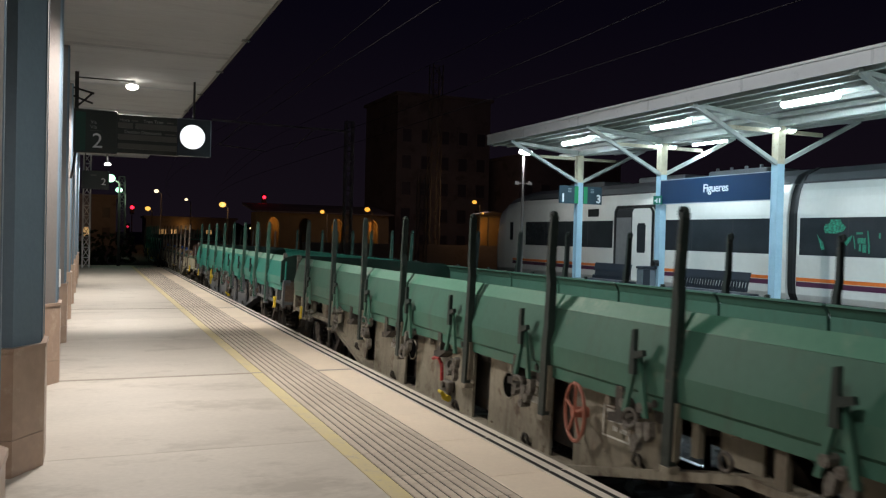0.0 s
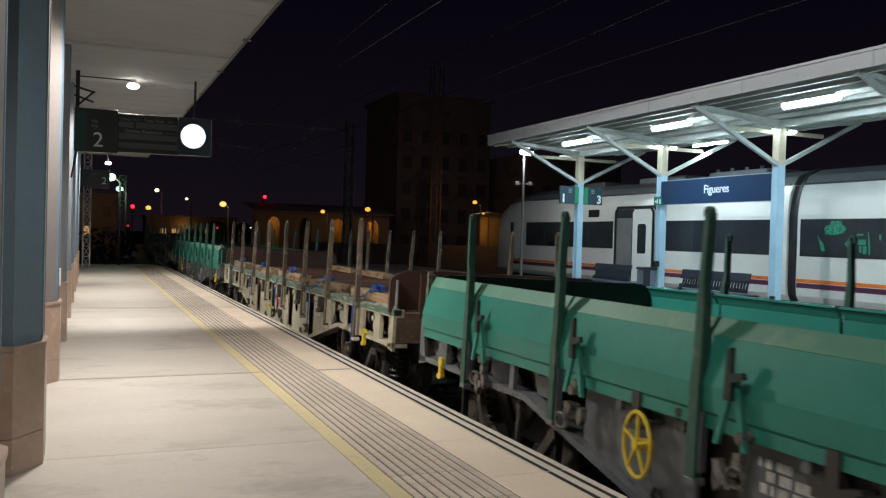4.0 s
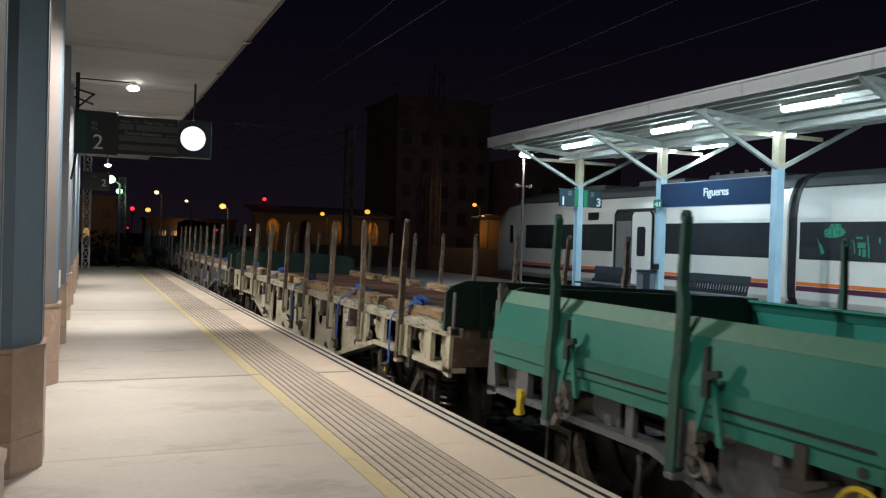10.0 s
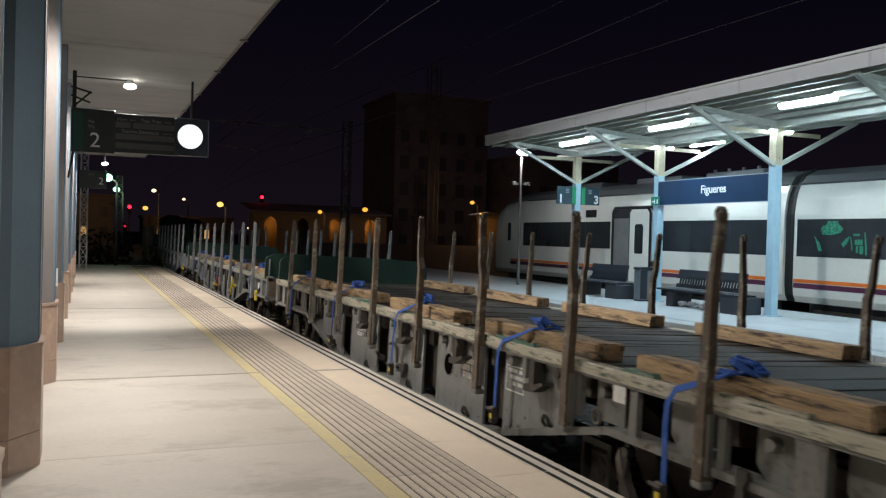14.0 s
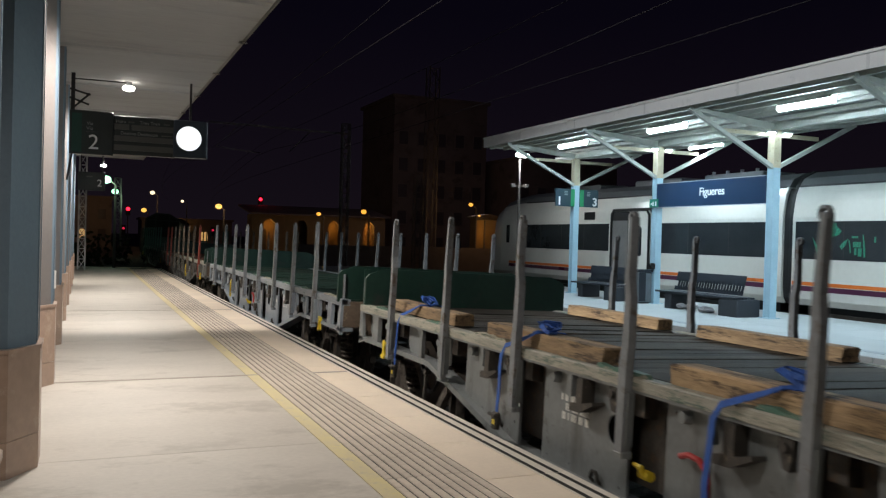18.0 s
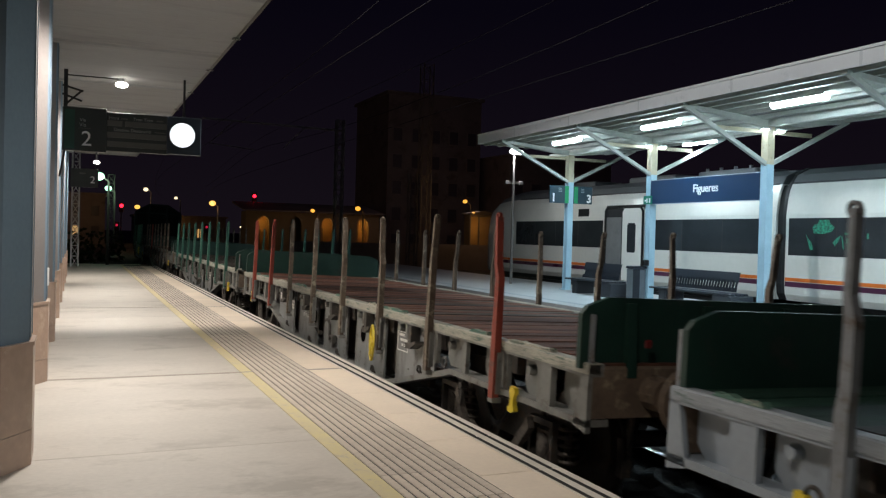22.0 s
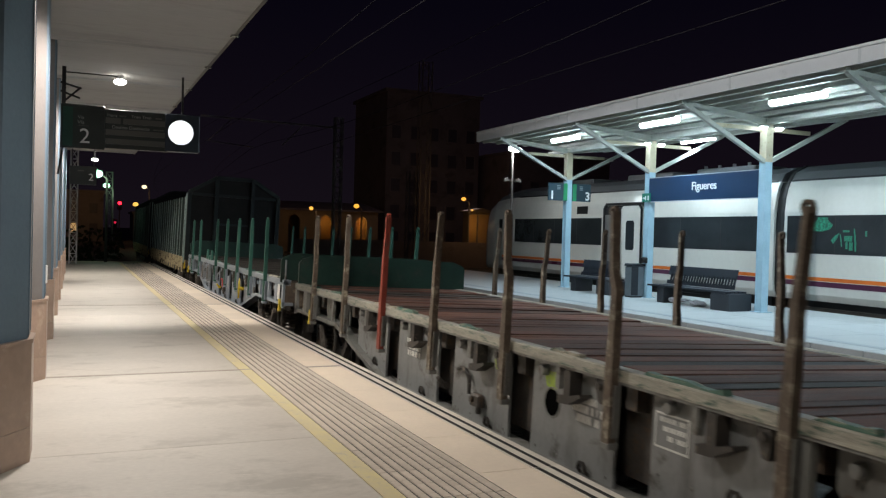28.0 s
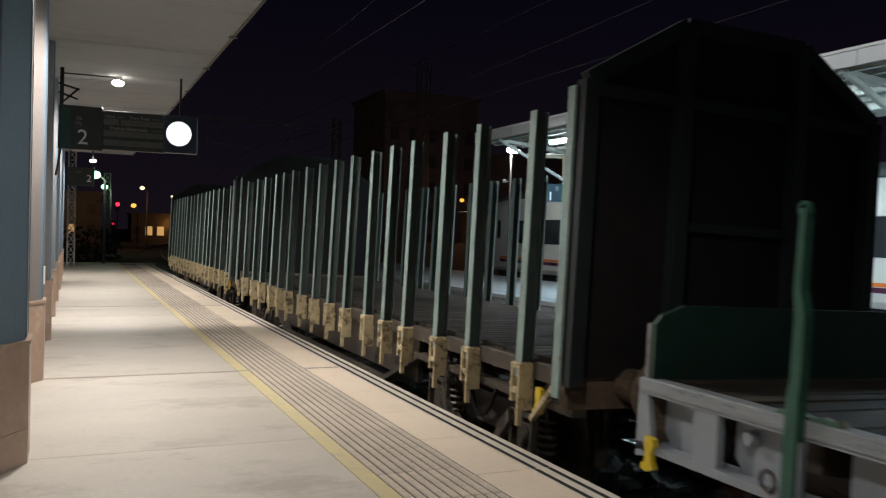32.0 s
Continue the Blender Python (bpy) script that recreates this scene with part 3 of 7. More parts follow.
part("edge_trim", canopy_edge, mat("dark gutter metal", (0.16, 0.16, 0.16), None, 0.4, metal=0.7, size=5), canopy)
rib_me = made("soffit_rib", soffit_grey, lambda bm: extrude(bm, [(-0.10, 0.0), (-0.06, -0.028), (0.06, -0.028), (0.10, 0.0)], "x", -6.0, CX - 0.02))
COLUMN_YS = [6.2 + 3.28 * i for i in range(-6, 8)]
for y in COLUMN_YS:
    put("soffit_rib", rib_me, canopy, pose(0, y - 0.15, CZ))
clip_me = made("gutter_clip", mat("bright clip metal", (0.7, 0.7, 0.7), None, 0.25, metal=0.9), lambda bm: soft_box(bm, CX - 0.05, CX + 0.055, -0.04, 0.04, -0.03, -0.012, 0.004))
for i in range(18):
    put("gutter_clip", clip_me, canopy, pose(0, C0 + 1.2 + 2.4 * i, CZ))

PLINTH = [(-0.25, 0.0), (-0.25, 0.34), (-0.44, 0.66), (-0.86, 0.66), (-0.86, -0.28), (-0.42, -0.28)]


def shrunk(outline, d):
    cx = sum(p[0] for p in outline) / len(outline)
    cy = sum(p[1] for p in outline) / len(outline)
    return [(cx + (x - cx) * (1 - d), cy + (y - cy) * (1 - d)) for x, y in outline]


plinth_low = made("plinth_stone", marble, lambda bm: extrude(bm, PLINTH, "z", 0.0, 0.235))
plinth_top = made("plinth_stone", marble, lambda bm: (extrude(bm, PLINTH, "z", 0.239, 0.80), extrude(bm, shrunk(PLINTH, -0.03), "z", 0.80, 0.826)))
shaft_blue = made("shaft", column_blue, lambda bm: extrude(bm, shrunk(PLINTH, 0.10), "z", 0.826, CZ + 0.02))
panel_me = made("face_panel", column_grey, lambda bm: box(bm, -0.279, -0.272, 0.045, 0.295, 0.83, CZ))
SHAFT = shrunk(PLINTH, 0.10)


def slant_panel(bm):
    """A thin plaster field on the slanted face, with a painted margin at its inner edge."""
    (ax, ay), (bx, by) = SHAFT[5], SHAFT[0]
    nx, ny = (by - ay), -(bx - ax)
    d = math.hypot(nx, ny) / 0.004
    p, q = (ax, ay), (ax + (bx - ax) * 0.86, ay + (by - ay) * 0.86)
    extrude(bm, [p, q, (q[0] + nx / d, q[1] + ny / d), (p[0] + nx / d, p[1] + ny / d)], "z", 0.83, CZ)


slant_me = made("slant_panel", column_grey, slant_panel)
fillet_me = made("corner_strip", column_blue, lambda bm: (box(bm, -0.283, -0.268, 0.02, 0.06, 0.85, CZ), box(bm, -0.283, -0.268, 0.28, 0.32, 0.85, CZ)))
for i, y in enumerate(COLUMN_YS):
    c = thing("platform_column", pose(0, y, 0), "blue-grey painted column on a pink-brown marble plinth", "column", "canopy columns")
    put("plinth_stone", plinth_low, c, None, "marble plinth")
    put("plinth_stone", plinth_top, c, None, "marble plinth")
    put("shaft", shaft_blue, c)
    put("corner_strip", fillet_me, c)
    put("face_panel", panel_me, c, None, "pale plaster face panel")
    if i > 6:
        put("slant_panel", slant_me, c, None, "pale plaster face panel")
    if i == 7:
        part("notice", lambda bm: box(bm, -0.285, -0.255, 0.10, 0.24, 0.98, 1.16), sign_white, c, "small white notice plate")
box_me = made("station_wall", wall_plaster, lambda bm: (box(bm, -3.3, -3.0, -14, 37, -0.05, CZ), box(bm, -6.0, 12.0, -14.4, -14.0, -0.9, 6.0)))
tagged(put("wall_station", box_me), "plain plaster station wall behind the columns", "wall", kind="structure")

for y in LAMP_YS:
    d = thing("ceiling_lamp", pose(LAMP_X, y, CZ), "round ceiling downlight with a bright warm lens", "ceiling lamp", "canopy downlights")
    part("mount", lambda bm: (rod(bm, (0, 0, 0), (0, 0, -0.05), 0.05, 10), rod(bm, (0, 0, -0.045), (0, 0, -0.10), 0.055, 14, 0.10)), soffit_grey, d)
    part("lens", lambda bm: ball(bm, (0, 0, -0.105), 0.105, 14, 0.5), lamp_warm, d, "glowing lens")
    part("cable", lambda bm: bar(bm, (-0.9, 0.05, -0.012), (-0.02, 0.02, -0.012), 0.018, 0.018), black_paint, d, "surface cable")

# ---- hanging board with the clock ----
BY = 14.8
board = thing("departure_board", pose(0, BY, 0), "dark hanging departure board with a lit round clock", "departure board")
part("case", lambda bm: (soft_box(bm, -0.24, 0.42, 0, 0.16, 2.83, 3.54, 0.012), soft_box(bm, 0.42, 1.40, 0.01, 0.15, 2.86, 3.5, 0.012)), board_slate, board)
part("green_band", lambda bm: box(bm, -0.21, -0.06, -0.004, 0.0, 2.86, 3.49), mat("dark green band", (0.015, 0.075, 0.055), None, 0.4), board)
for x0, x1, z0, z1 in ((0.43, 0.66, 3.27, 3.36), (0.70, 1.36, 3.27, 3.36), (0.43, 1.36, 3.08, 3.17), (0.43, 1.36, 2.93, 3.02)):
    part("display_slot", lambda bm: box(bm, x0, x1, -0.004, 0.012, z0, z1), slot_grey, board, "blank display slot")
letters("2", 0.34, sign_white, board, pose(0.12, -0.006, 3.02, 90), "numeral")
letters("Via", 0.075, sign_dim, board, pose(0.06, -0.006, 3.33, 90))
letters("Vía", 0.085, sign_dim, board, pose(0.06, -0.006, 3.25, 90))
letters("Hora", 0.075, sign_dim, board, pose(0.53, -0.002, 3.40, 90))
letters("Tren Tren", 0.075, sign_dim, board, pose(0.98, -0.002, 3.40, 90))
letters("Destino Destinació", 0.075, sign_dim, board, pose(0.82, -0.002, 3.21, 90))
for a, b, c, d in ((0.64, 0.74, 3.39, 3.41), (1.2, 1.3, 3.39, 3.41), (1.17, 1.34, 3.20, 3.215), (0.0, 0.18, 3.195, 3.2)):
    part("small_bar", lambda bm: box(bm, a, b, -0.004, 0.01, c, d), slot_grey, board)
part("clock_case", lambda bm: soft_box(bm, 1.36, 1.92, -0.02, 0.18, 2.87, 3.50, 0.015), mat("blue-grey clock case", (0.035, 0.05, 0.075), None, 0.4), board)
dial = part("clock_dial", lambda bm: rod(bm, (1.61, -0.02, 3.19), (1.61, -0.04, 3.19), 0.205, 32), clock_glow, board, "lit white clock dial")
part("clock_rim", lambda bm: ring(bm, (1.61, -0.025, 3.19), (0, 1, 0), 0.212, 0.012, 32), black_paint, board)
part("minute_hand", lambda bm: bar(bm, (1.61, -0.045, 3.19), (1.632, -0.045, 3.212), 0.010, 0.006), black_paint, board)
part("hour_hand", lambda bm: bar(bm, (1.61, -0.048, 3.19), (1.592, -0.048, 3.18), 0.014, 0.006), black_paint, board)
part("hanger", lambda bm: bar(bm, (1.64, 0.08, 3.49), (1.64, 0.08, 4.15), 0.035, 0.035), black_paint, board)
part("hanger", lambda bm: bar(bm, (-0.2, 0.08, 3.5), (-0.2, 0.08, 4.15), 0.06, 0.06), black_paint, board)
for a, b in (((-0.25, 0.06, 3.88), (0.06, 0.06, 3.80)), ((-0.25, 0.06, 3.74), (0.04, 0.06, 3.64)), ((-0.22, 0.06, 3.55), (0.05, 0.06, 3.82)), ((-0.27, 0.06, 2.4), (-0.2, 0.06, 2.84))):
    part("wall_bracket", lambda bm: bar(bm, a, b, 0.03, 0.03), black_paint, board, "black bracket")
small = thing("track_sign", pose(0, 27.6, 0), "small dark hanging track number sign", "sign")
part("case", lambda bm: soft_box(bm, -0.2, 0.58, 0, 0.12, 2.80, 3.36, 0.012), board_slate, small)
letters("2", 0.30, sign_white, small, pose(0.42, -0.006, 3.02, 90), "numeral")
part("small_bar", lambda bm: box(bm, 0.05, 0.22, -0.004, 0, 3.2, 3.24), slot_grey, small)
for x in (-0.1, 0.5):
    part("hanger", lambda bm: bar(bm, (x, 0.06, 3.36), (x, 0.06, 4.15), 0.03, 0.03), black_paint, small)


def lattice(bm, w, h, step, r):
    for sx in (-1, 1):
        for sy in (-1, 1):
            bar(bm, (sx * w / 2, sy * w / 2, 0), (sx * w / 2, sy * w / 2, h), r, r)
    n = int(h / step)
    for i in range(n):
        z0, z1 = i * step, (i + 1) * step
        for s in (-1, 1):
            d = s if i % 2 else -s
            bar(bm, (-d * w / 2, s * w / 2, z0), (d * w / 2, s * w / 2, z1), r * 0.7, r * 0.5)
            bar(bm, (s * w / 2, -d * w / 2, z0), (s * w / 2, d * w / 2, z1), r * 0.5, r * 0.7)
            bar(bm, (-w / 2, s * w / 2, z1), (w / 2, s * w / 2, z1), r * 0.7, r * 0.5)


mast = thing("lattice_post", pose(-0.06, 36.6, 0), "pale steel lattice post at the platform end", "post")
part("lattice", lambda bm: lattice(bm, 0.26, 5.2, 0.42, 0.06), mat("pale grey lattice paint", (0.55, 0.56, 0.54), None, 0.6), mast)

# ---- island platform ----
I0, I1, IX0, IX1 = -14.0, 44.0, 11.05, 16.25
island = thing("island_platform", pose(0, 0, 0), "pale paved island platform with grey kerb blocks", "platform", kind="structure")
part("platform_body", lambda bm: box(bm, IX0 + 0.1, IX1, I0, I1, -0.93, -0.05), island_face, island)
pave_me = made("paving_slab", island_top, lambda bm: soft_box(bm, 0.004, 1.526, 0.004, 1.446, -0.05, 0.0, 0.004))
for i in range(40):
    for j in range(3):
        put("paving_slab", pave_me, island, pose(11.67 + 1.53 * j, I0 + 1.45 * i, 0))
part("grey_band", lambda bm: box(bm, 11.47, 11.67, I0, I1, -0.05, 0.001), island_band, island)
cope_me = made("coping_slab", island_top, lambda bm: soft_box(bm, IX0 - 0.06, 11.468, 0.004, 0.996, -0.11, 0.0, 0.012))
block_me = made("kerb_block", island_face, lambda bm: soft_box(bm, IX0, IX0 + 0.2, 0.004, 0.996, -0.85, -0.11, 0.006))
for i in range(58):
    put("coping_slab", cope_me, island, pose(0, I0 + i, 0))
    put("kerb_block", block_me, island, pose(0, I0 + i, 0))

# island canopy
KX0, KX1, KY1, KY0 = 11.9, 17.0, 24.45, -6.0
KZ = 4.62
ic = thing("island_canopy", pose(0, 0, 0), "white steel platform canopy with corrugated roof and tube lights", "canopy", kind="structure")
part("fascia", lambda bm: (box(bm, KX0 - 0.03, KX0, KY0, KY1, KZ, KZ + 0.30), box(bm, KX0 - 0.06, KX0 - 0.03, KY0, KY1, KZ + 0.26, KZ + 0.31)), mat("white fascia sheet", (0.82, 0.83, 0.83), (0.74, 0.75, 0.76), 0.5, size=1.2, stain=(0.58, 0.60, 0.60), stain_at=0.66), ic)
part("fascia", lambda bm: box(bm, KX0 - 0.03, KX1 + 0.03, KY1, KY1 + 0.03, KZ, KZ + 0.30), steel_white, ic)
part("fascia", lambda bm: box(bm, KX1, KX1 + 0.03, KY0, KY1, KZ, KZ + 0.30), steel_white, ic)


def corrugated(bm):
    n = 52
    pts = []
    for i in range(n + 1):
        x = KX0 + (KX1 - KX0) * i / n
        z = KZ + 0.14 - 0.10 * (1 - abs(x - 14.46) / 2.6) + (0.045 if i % 4 in (1, 2) else 0.0)
        pts.append((x, z))
    rows = [[bm.verts.new((x, y, z)) for x, z in pts] for y in (KY0, KY1)]
    up = [[bm.verts.new((x, y, z + 0.012)) for x, z in pts] for y in (KY0, KY1)]
    for r in (rows, up):
        for i in range(n):
            bm.faces.new((r[0][i], r[0][i + 1], r[1][i + 1], r[1][i]))


for y in (22.0, 19.0, 16.0, 13.0, 10.0, 7.0):
    part("fascia_joint", lambda bm: box(bm, KX0 - 0.034, KX0 - 0.03, y - 0.03, y + 0.03, KZ + 0.002, KZ + 0.258), mat("weathered joint sheet", (0.70, 0.715, 0.72), (0.60, 0.615, 0.62), 0.5, size=2), ic)
part("roof_sheet", corrugated, sheet, ic)
ICOLS = [23.0 - 4.2 * i for i in range(7)]
purlin = made("purlin", steel_white, lambda bm: box(bm, -0.04, 0.04, KY0, KY1, -0.10, 0.0))
for x in (12.12, 12.62, 13.12, 13.62, 14.08, 14.84, 15.3, 15.8, 16.3, 16.8):
    put("purlin", purlin, ic, pose(x, 0, KZ + 0.06))


def icol(bm):
    """A boxed steel post: two flange plates over a recessed core."""
    a, c = 0.10, 0.085
    extrude(bm, [(-a, -a), (a, -a), (a, -c), (c, -c), (c, c), (a, c), (a, a), (-a, a), (-a, c), (-c, c), (-c, -c), (-a, -c)], "z", 0.02, 3.44)


def icol_top(bm):
    a, c = 0.10, 0.085
    extrude(bm, [(-a, -a), (a, -a), (a, -c), (c, -c), (c, c), (a, c), (a, a), (-a, a), (-a, c), (-c, c), (-c, -c), (-a, -c)], "z", 3.443, 4.31)


def cross_beam(bm, s):
    extrude(bm, [(0.0, 4.28), (s * 2.5, KZ - 0.06), (s * 2.5, KZ + 0.02), (0.0, 4.44)], "y", -0.06, 0.06)


foot_me = made("base_plate", steel_blue, lambda bm: soft_box(bm, -0.17, 0.17, -0.17, 0.17, 0, 0.02, 0.004))
head_me = made("column_head", steel_cream, icol_top)
col_me, beam_me = made("shaft", steel_blue, icol), [made("cross_beam", steel_white, lambda bm: cross_beam(bm, s)) for s in (-1, 1)]
brace_me = [made("brace", steel_white, lambda bm: bar(bm, (0, -0.02, 3.42), (s * 2.42, -0.02, KZ - 0.04), 0.09, 0.09)) for s in (-1, 1)]
tie_me = made("tie_beam", steel_cream, lambda bm: box(bm, -1.42, 1.42, 0.065, 0.115, 4.16, 4.25))
for y in ICOLS:
    c = thing("canopy_column", pose(14.46, y, 0), "pale blue steel column with white slanted braces", "column", "island canopy columns")
    for nm, me in (("shaft", col_me), ("base_plate", foot_me), ("tie_beam", tie_me), ("column_head", head_me), ("cross_beam", beam_me[0]), ("cross_beam", beam_me[1]), ("brace", brace_me[0]), ("brace", brace_me[1])):
        put(nm, me, c)
part("ridge_beam", lambda bm: box(bm, 14.38, 14.54, KY0, KY1 - 0.3, 4.30, 4.42), steel_white, ic)
# the rear tube at y 10.2 is an unseen addition for the coach side
for xs, zs, ys in ((13.1, 4.52, TUBE_YS), (15.9, 4.42, (10.2, 18.6))):
    for y in ys:
        tl = thing("tube_light", pose(xs, y, zs), "bright cool fluorescent tube light", "tube light", "island tube lights")
        part("housing", lambda bm: soft_box(bm, -0.09, 0.09, -0.68, 0.68, 0.0, 0.06, 0.01), steel_white, tl)
        part("tube", lambda bm: rod(bm, (0, -0.68, -0.03), (0, 0.68, -0.03), 0.078 if xs < 14 else 0.03, 12), tube_glow, tl, "glowing tube")
for x, y in ((14.22, 14.46), (14.70, 14.46), (14.22, 18.66), (14.70, 18.66)):
    e = thing("column_spotlight", pose(x, y, 4.22), "small lit spotlight on a canopy column", "spotlight", "column spotlights")
    part("shell", lambda bm: soft_box(bm, -0.12, 0.12, -0.08, 0.08, 0.0, 0.05, 0.01), steel_white, e)
    part("lens", lambda bm: ball(bm, (0, 0, -0.01), 0.085, 10, 0.6), tube_glow, e, "glowing lens")

# signs on the island
ns = thing("station_name_sign", pose(14.36, 0, 0), "long blue station name sign between two columns", "sign")
part("panel", lambda bm: soft_box(bm, 0.0, 0.07, 14.72, 18.72, 2.64, 3.27, 0.012), sign_blue, ns)
part("frame_rail", lambda bm: (box(bm, -0.006, 0.076, 14.72, 18.72, 2.62, 2.64), box(bm, -0.006, 0.076, 14.72, 18.72, 3.27, 3.285)), mat("bright sign rail", (0.45, 0.5, 0.55), None, 0.4), ns)
letters("Figueres", 0.29, sign_white, ns, pose(-0.008, 16.52, 2.98, 90, 0, -90), "station name", 0.95, 0.003)
es = thing("exit_sign", pose(14.30, 18.72, 2.72), "small green emergency exit sign on a column", "sign")
part("panel", lambda bm: box(bm, -0.02, 0.0, -0.18, 0.18, -0.09, 0.14), exit_sign, es)
for a, b, c, d in ((-0.12, -0.07, -0.05, 0.07), (0.0, 0.04, -0.05, 0.07), (0.06, 0.12, -0.01, 0.03)):
    part("pictogram", lambda bm: box(bm, -0.026, -0.02, a, b, c, d), sign_white, es)
ts = thing("platform_number_sign", pose(14.46, 22.86, 0), "slate platform number sign with numbers one and three", "sign")
for a, b in ((-0.79, -0.1), (0.1, 0.79)):
    part("panel", lambda bm: soft_box(bm, a, b, 0, 0.06, 2.76, 3.32, 0.01), sign_slate, ts)
for a in (-0.24, 0.1):
    part("green_band", lambda bm: box(bm, a, a + 0.14, -0.004, 0, 2.77, 3.31), sign_green, ts)
letters("1", 0.36, sign_white, ts, pose(-0.66, -0.006, 2.92, 90), "numeral", 1.0, 0.011)
letters("3", 0.36, sign_white, ts, pose(0.66, -0.006, 2.92, 90), "numeral", 1.0, 0.011)
for s in (-1, 1):
    for z in (3.22, 3.17, 3.12):
        part("small_bar", lambda bm: box(bm, s * 0.42 - 0.06, s * 0.42 + 0.06, -0.004, 0, z, z + 0.025), mat("dim sign text", (0.3, 0.34, 0.36), None, 0.5), ts)

# benches, bin, lamp post


def shared_mesh(name, material, draw):
    k = (name, material.name)
    if k not in POOL:
        POOL[k] = made(name, material, draw)
    return POOL[k]


POOL = {}


def bench(y, L, label):
    """Seat slats on a slim far leg and a long block, with a banded mesh back."""
    b = thing("bench", pose(14.15, y, 0), label, "bench", "island benches")
    part("block", lambda bm: soft_box(bm, -0.45, 0.25, -L / 2 - 0.08, -L / 2 + 0.54, 0.0, 0.40, 0.02), bench_stone, b, "dark plinth block")
    part("leg", lambda bm: soft_box(bm, -0.40, 0.22, L / 2 - 0.6, L / 2 - 0.33, 0.0, 0.40, 0.02), bench_stone, b, "dark plinth leg")
    for i in range(5):
        part("seat_slat", lambda bm: soft_box(bm, -0.45 + i * 0.125, -0.345 + i * 0.125, -L / 2, L / 2, 0.405, 0.45, 0.006), bench_mat, b)
    for k, (z0, z1) in enumerate(((0.46, 0.56), (0.69, 0.93))):
        part("back_band", lambda bm: extrude(bm, [(0.17 + 0.25 * (z0 - 0.45), z0), (0.185 + 0.25 * (z0 - 0.45), z0), (0.185 + 0.25 * (z1 - 0.45), z1), (0.17 + 0.25 * (z1 - 0.45), z1)], "y", -L / 2 + 0.42, L / 2), bench_mat, b)
    for i in range(round((L - 0.45) / 0.1)):
        put("back_slat", shared_mesh("back_slat", bench_mat, lambda bm: bar(bm, (0.19, 0, 0.52), (0.25, 0, 0.74), 0.02, 0.055)), b, pose(0, -L / 2 + 0.46 + i * 0.1, 0))
    return b


bench(16.35, 2.9, "dark slatted metal bench with litter beneath it")
bench(20.75, 2.3, "dark slatted metal bench on stone blocks")
lit = thing("paper_litter", pose(14.0, 16.5, 0.0), "crumpled pale paper litter under the bench", "litter")


def crumple(bm):
    rng = random.Random(5)
    for i in range(12):
        ball(bm, (rng.uniform(-0.12, 0.15), rng.uniform(-0.55, 0.6), rng.uniform(0.04, 0.1)), rng.uniform(0.05, 0.13), 7, 0.5)
    for v in bm.verts:
        v.co += Vector((rng.uniform(-0.02, 0.02), rng.uniform(-0.02, 0.02), rng.uniform(0, 0.02)))


part("paper", crumple, paper, lit)
bn = thing("litter_bin", pose(14.15, 18.95, 0), "tall grey metal litter bin beside a column", "bin")
part("body", lambda bm: soft_box(bm, -0.22, 0.22, -0.16, 0.16, 0.04, 0.86, 0.03), bin_grey, bn)
part("base", lambda bm: box(bm, -0.2, 0.2, -0.14, 0.14, 0, 0.04), black_paint, bn)
part("lid", lambda bm: soft_box(bm, -0.235, 0.235, -0.175, 0.175, 0.86, 0.93, 0.02), bench_mat, bn)
part("side_edge", lambda bm: (box(bm, -0.225, 0.0, -0.166, -0.16, 0.06, 0.85),), bench_mat, bn)
cb = thing("camera_box", pose(14.34, 18.75, 0.95), "small black box on a canopy column", "box")
part("shell", lambda bm: (soft_box(bm, -0.1, 0.04, -0.07, 0.07, 0, 0.16, 0.02), rod(bm, (-0.1, -0.02, 0.08), (-0.16, -0.04, 0.08), 0.05, 10)), black_paint, cb)
lp = thing("platform_lamp", pose(14.05, 26.0, 0), "slim steel lamp post with a bright floodlight", "lamp post")
part("post", lambda bm: rod(bm, (0, 0, 0), (0, 0, 4.5), 0.055, 10, 0.04), mast_steel, lp)
part("arm", lambda bm: (bar(bm, (-0.3, 0, 3.55), (0.3, 0, 3.55), 0.05, 0.05), soft_box(bm, -0.34, -0.2, -0.06, 0.06, 3.5, 3.62, 0.01), soft_box(bm, 0.2, 0.34, -0.06, 0.06, 3.5, 3.62, 0.01)), mast_steel, lp)
part("lens", lambda bm: (ball(bm, (0.0, -0.05, 4.66), 0.2, 14, 0.55), ball(bm, (0.17, -0.05, 4.63), 0.16, 12, 0.5)), flood_glow, lp, "glowing floodlight lens")

# ---- the parked passenger train ----
TX0, TX1 = 16.62, 19.52
coach_profile = [(TX0 + 0.12, 0.20), (TX0 + 0.03, 0.36), (TX0, 0.62), (TX0, 2.40), (TX0 + 0.05, 2.80), (TX0 + 0.10, 3.00), (TX0 + 0.19, 3.20)]
roof_profile = [(TX0 + 0.19, 3.202), (TX0 + 0.34, 3.42), (TX0 + 0.75, 3.60), (TX0 + 1.45, 3.68), (TX1 - 0.75, 3.60), (TX1 - 0.34, 3.42), (TX1 - 0.19, 3.202)]


def mirrored(pts):
    return pts + [(TX0 + TX1 - x, z) for x, z in pts[::-1]]


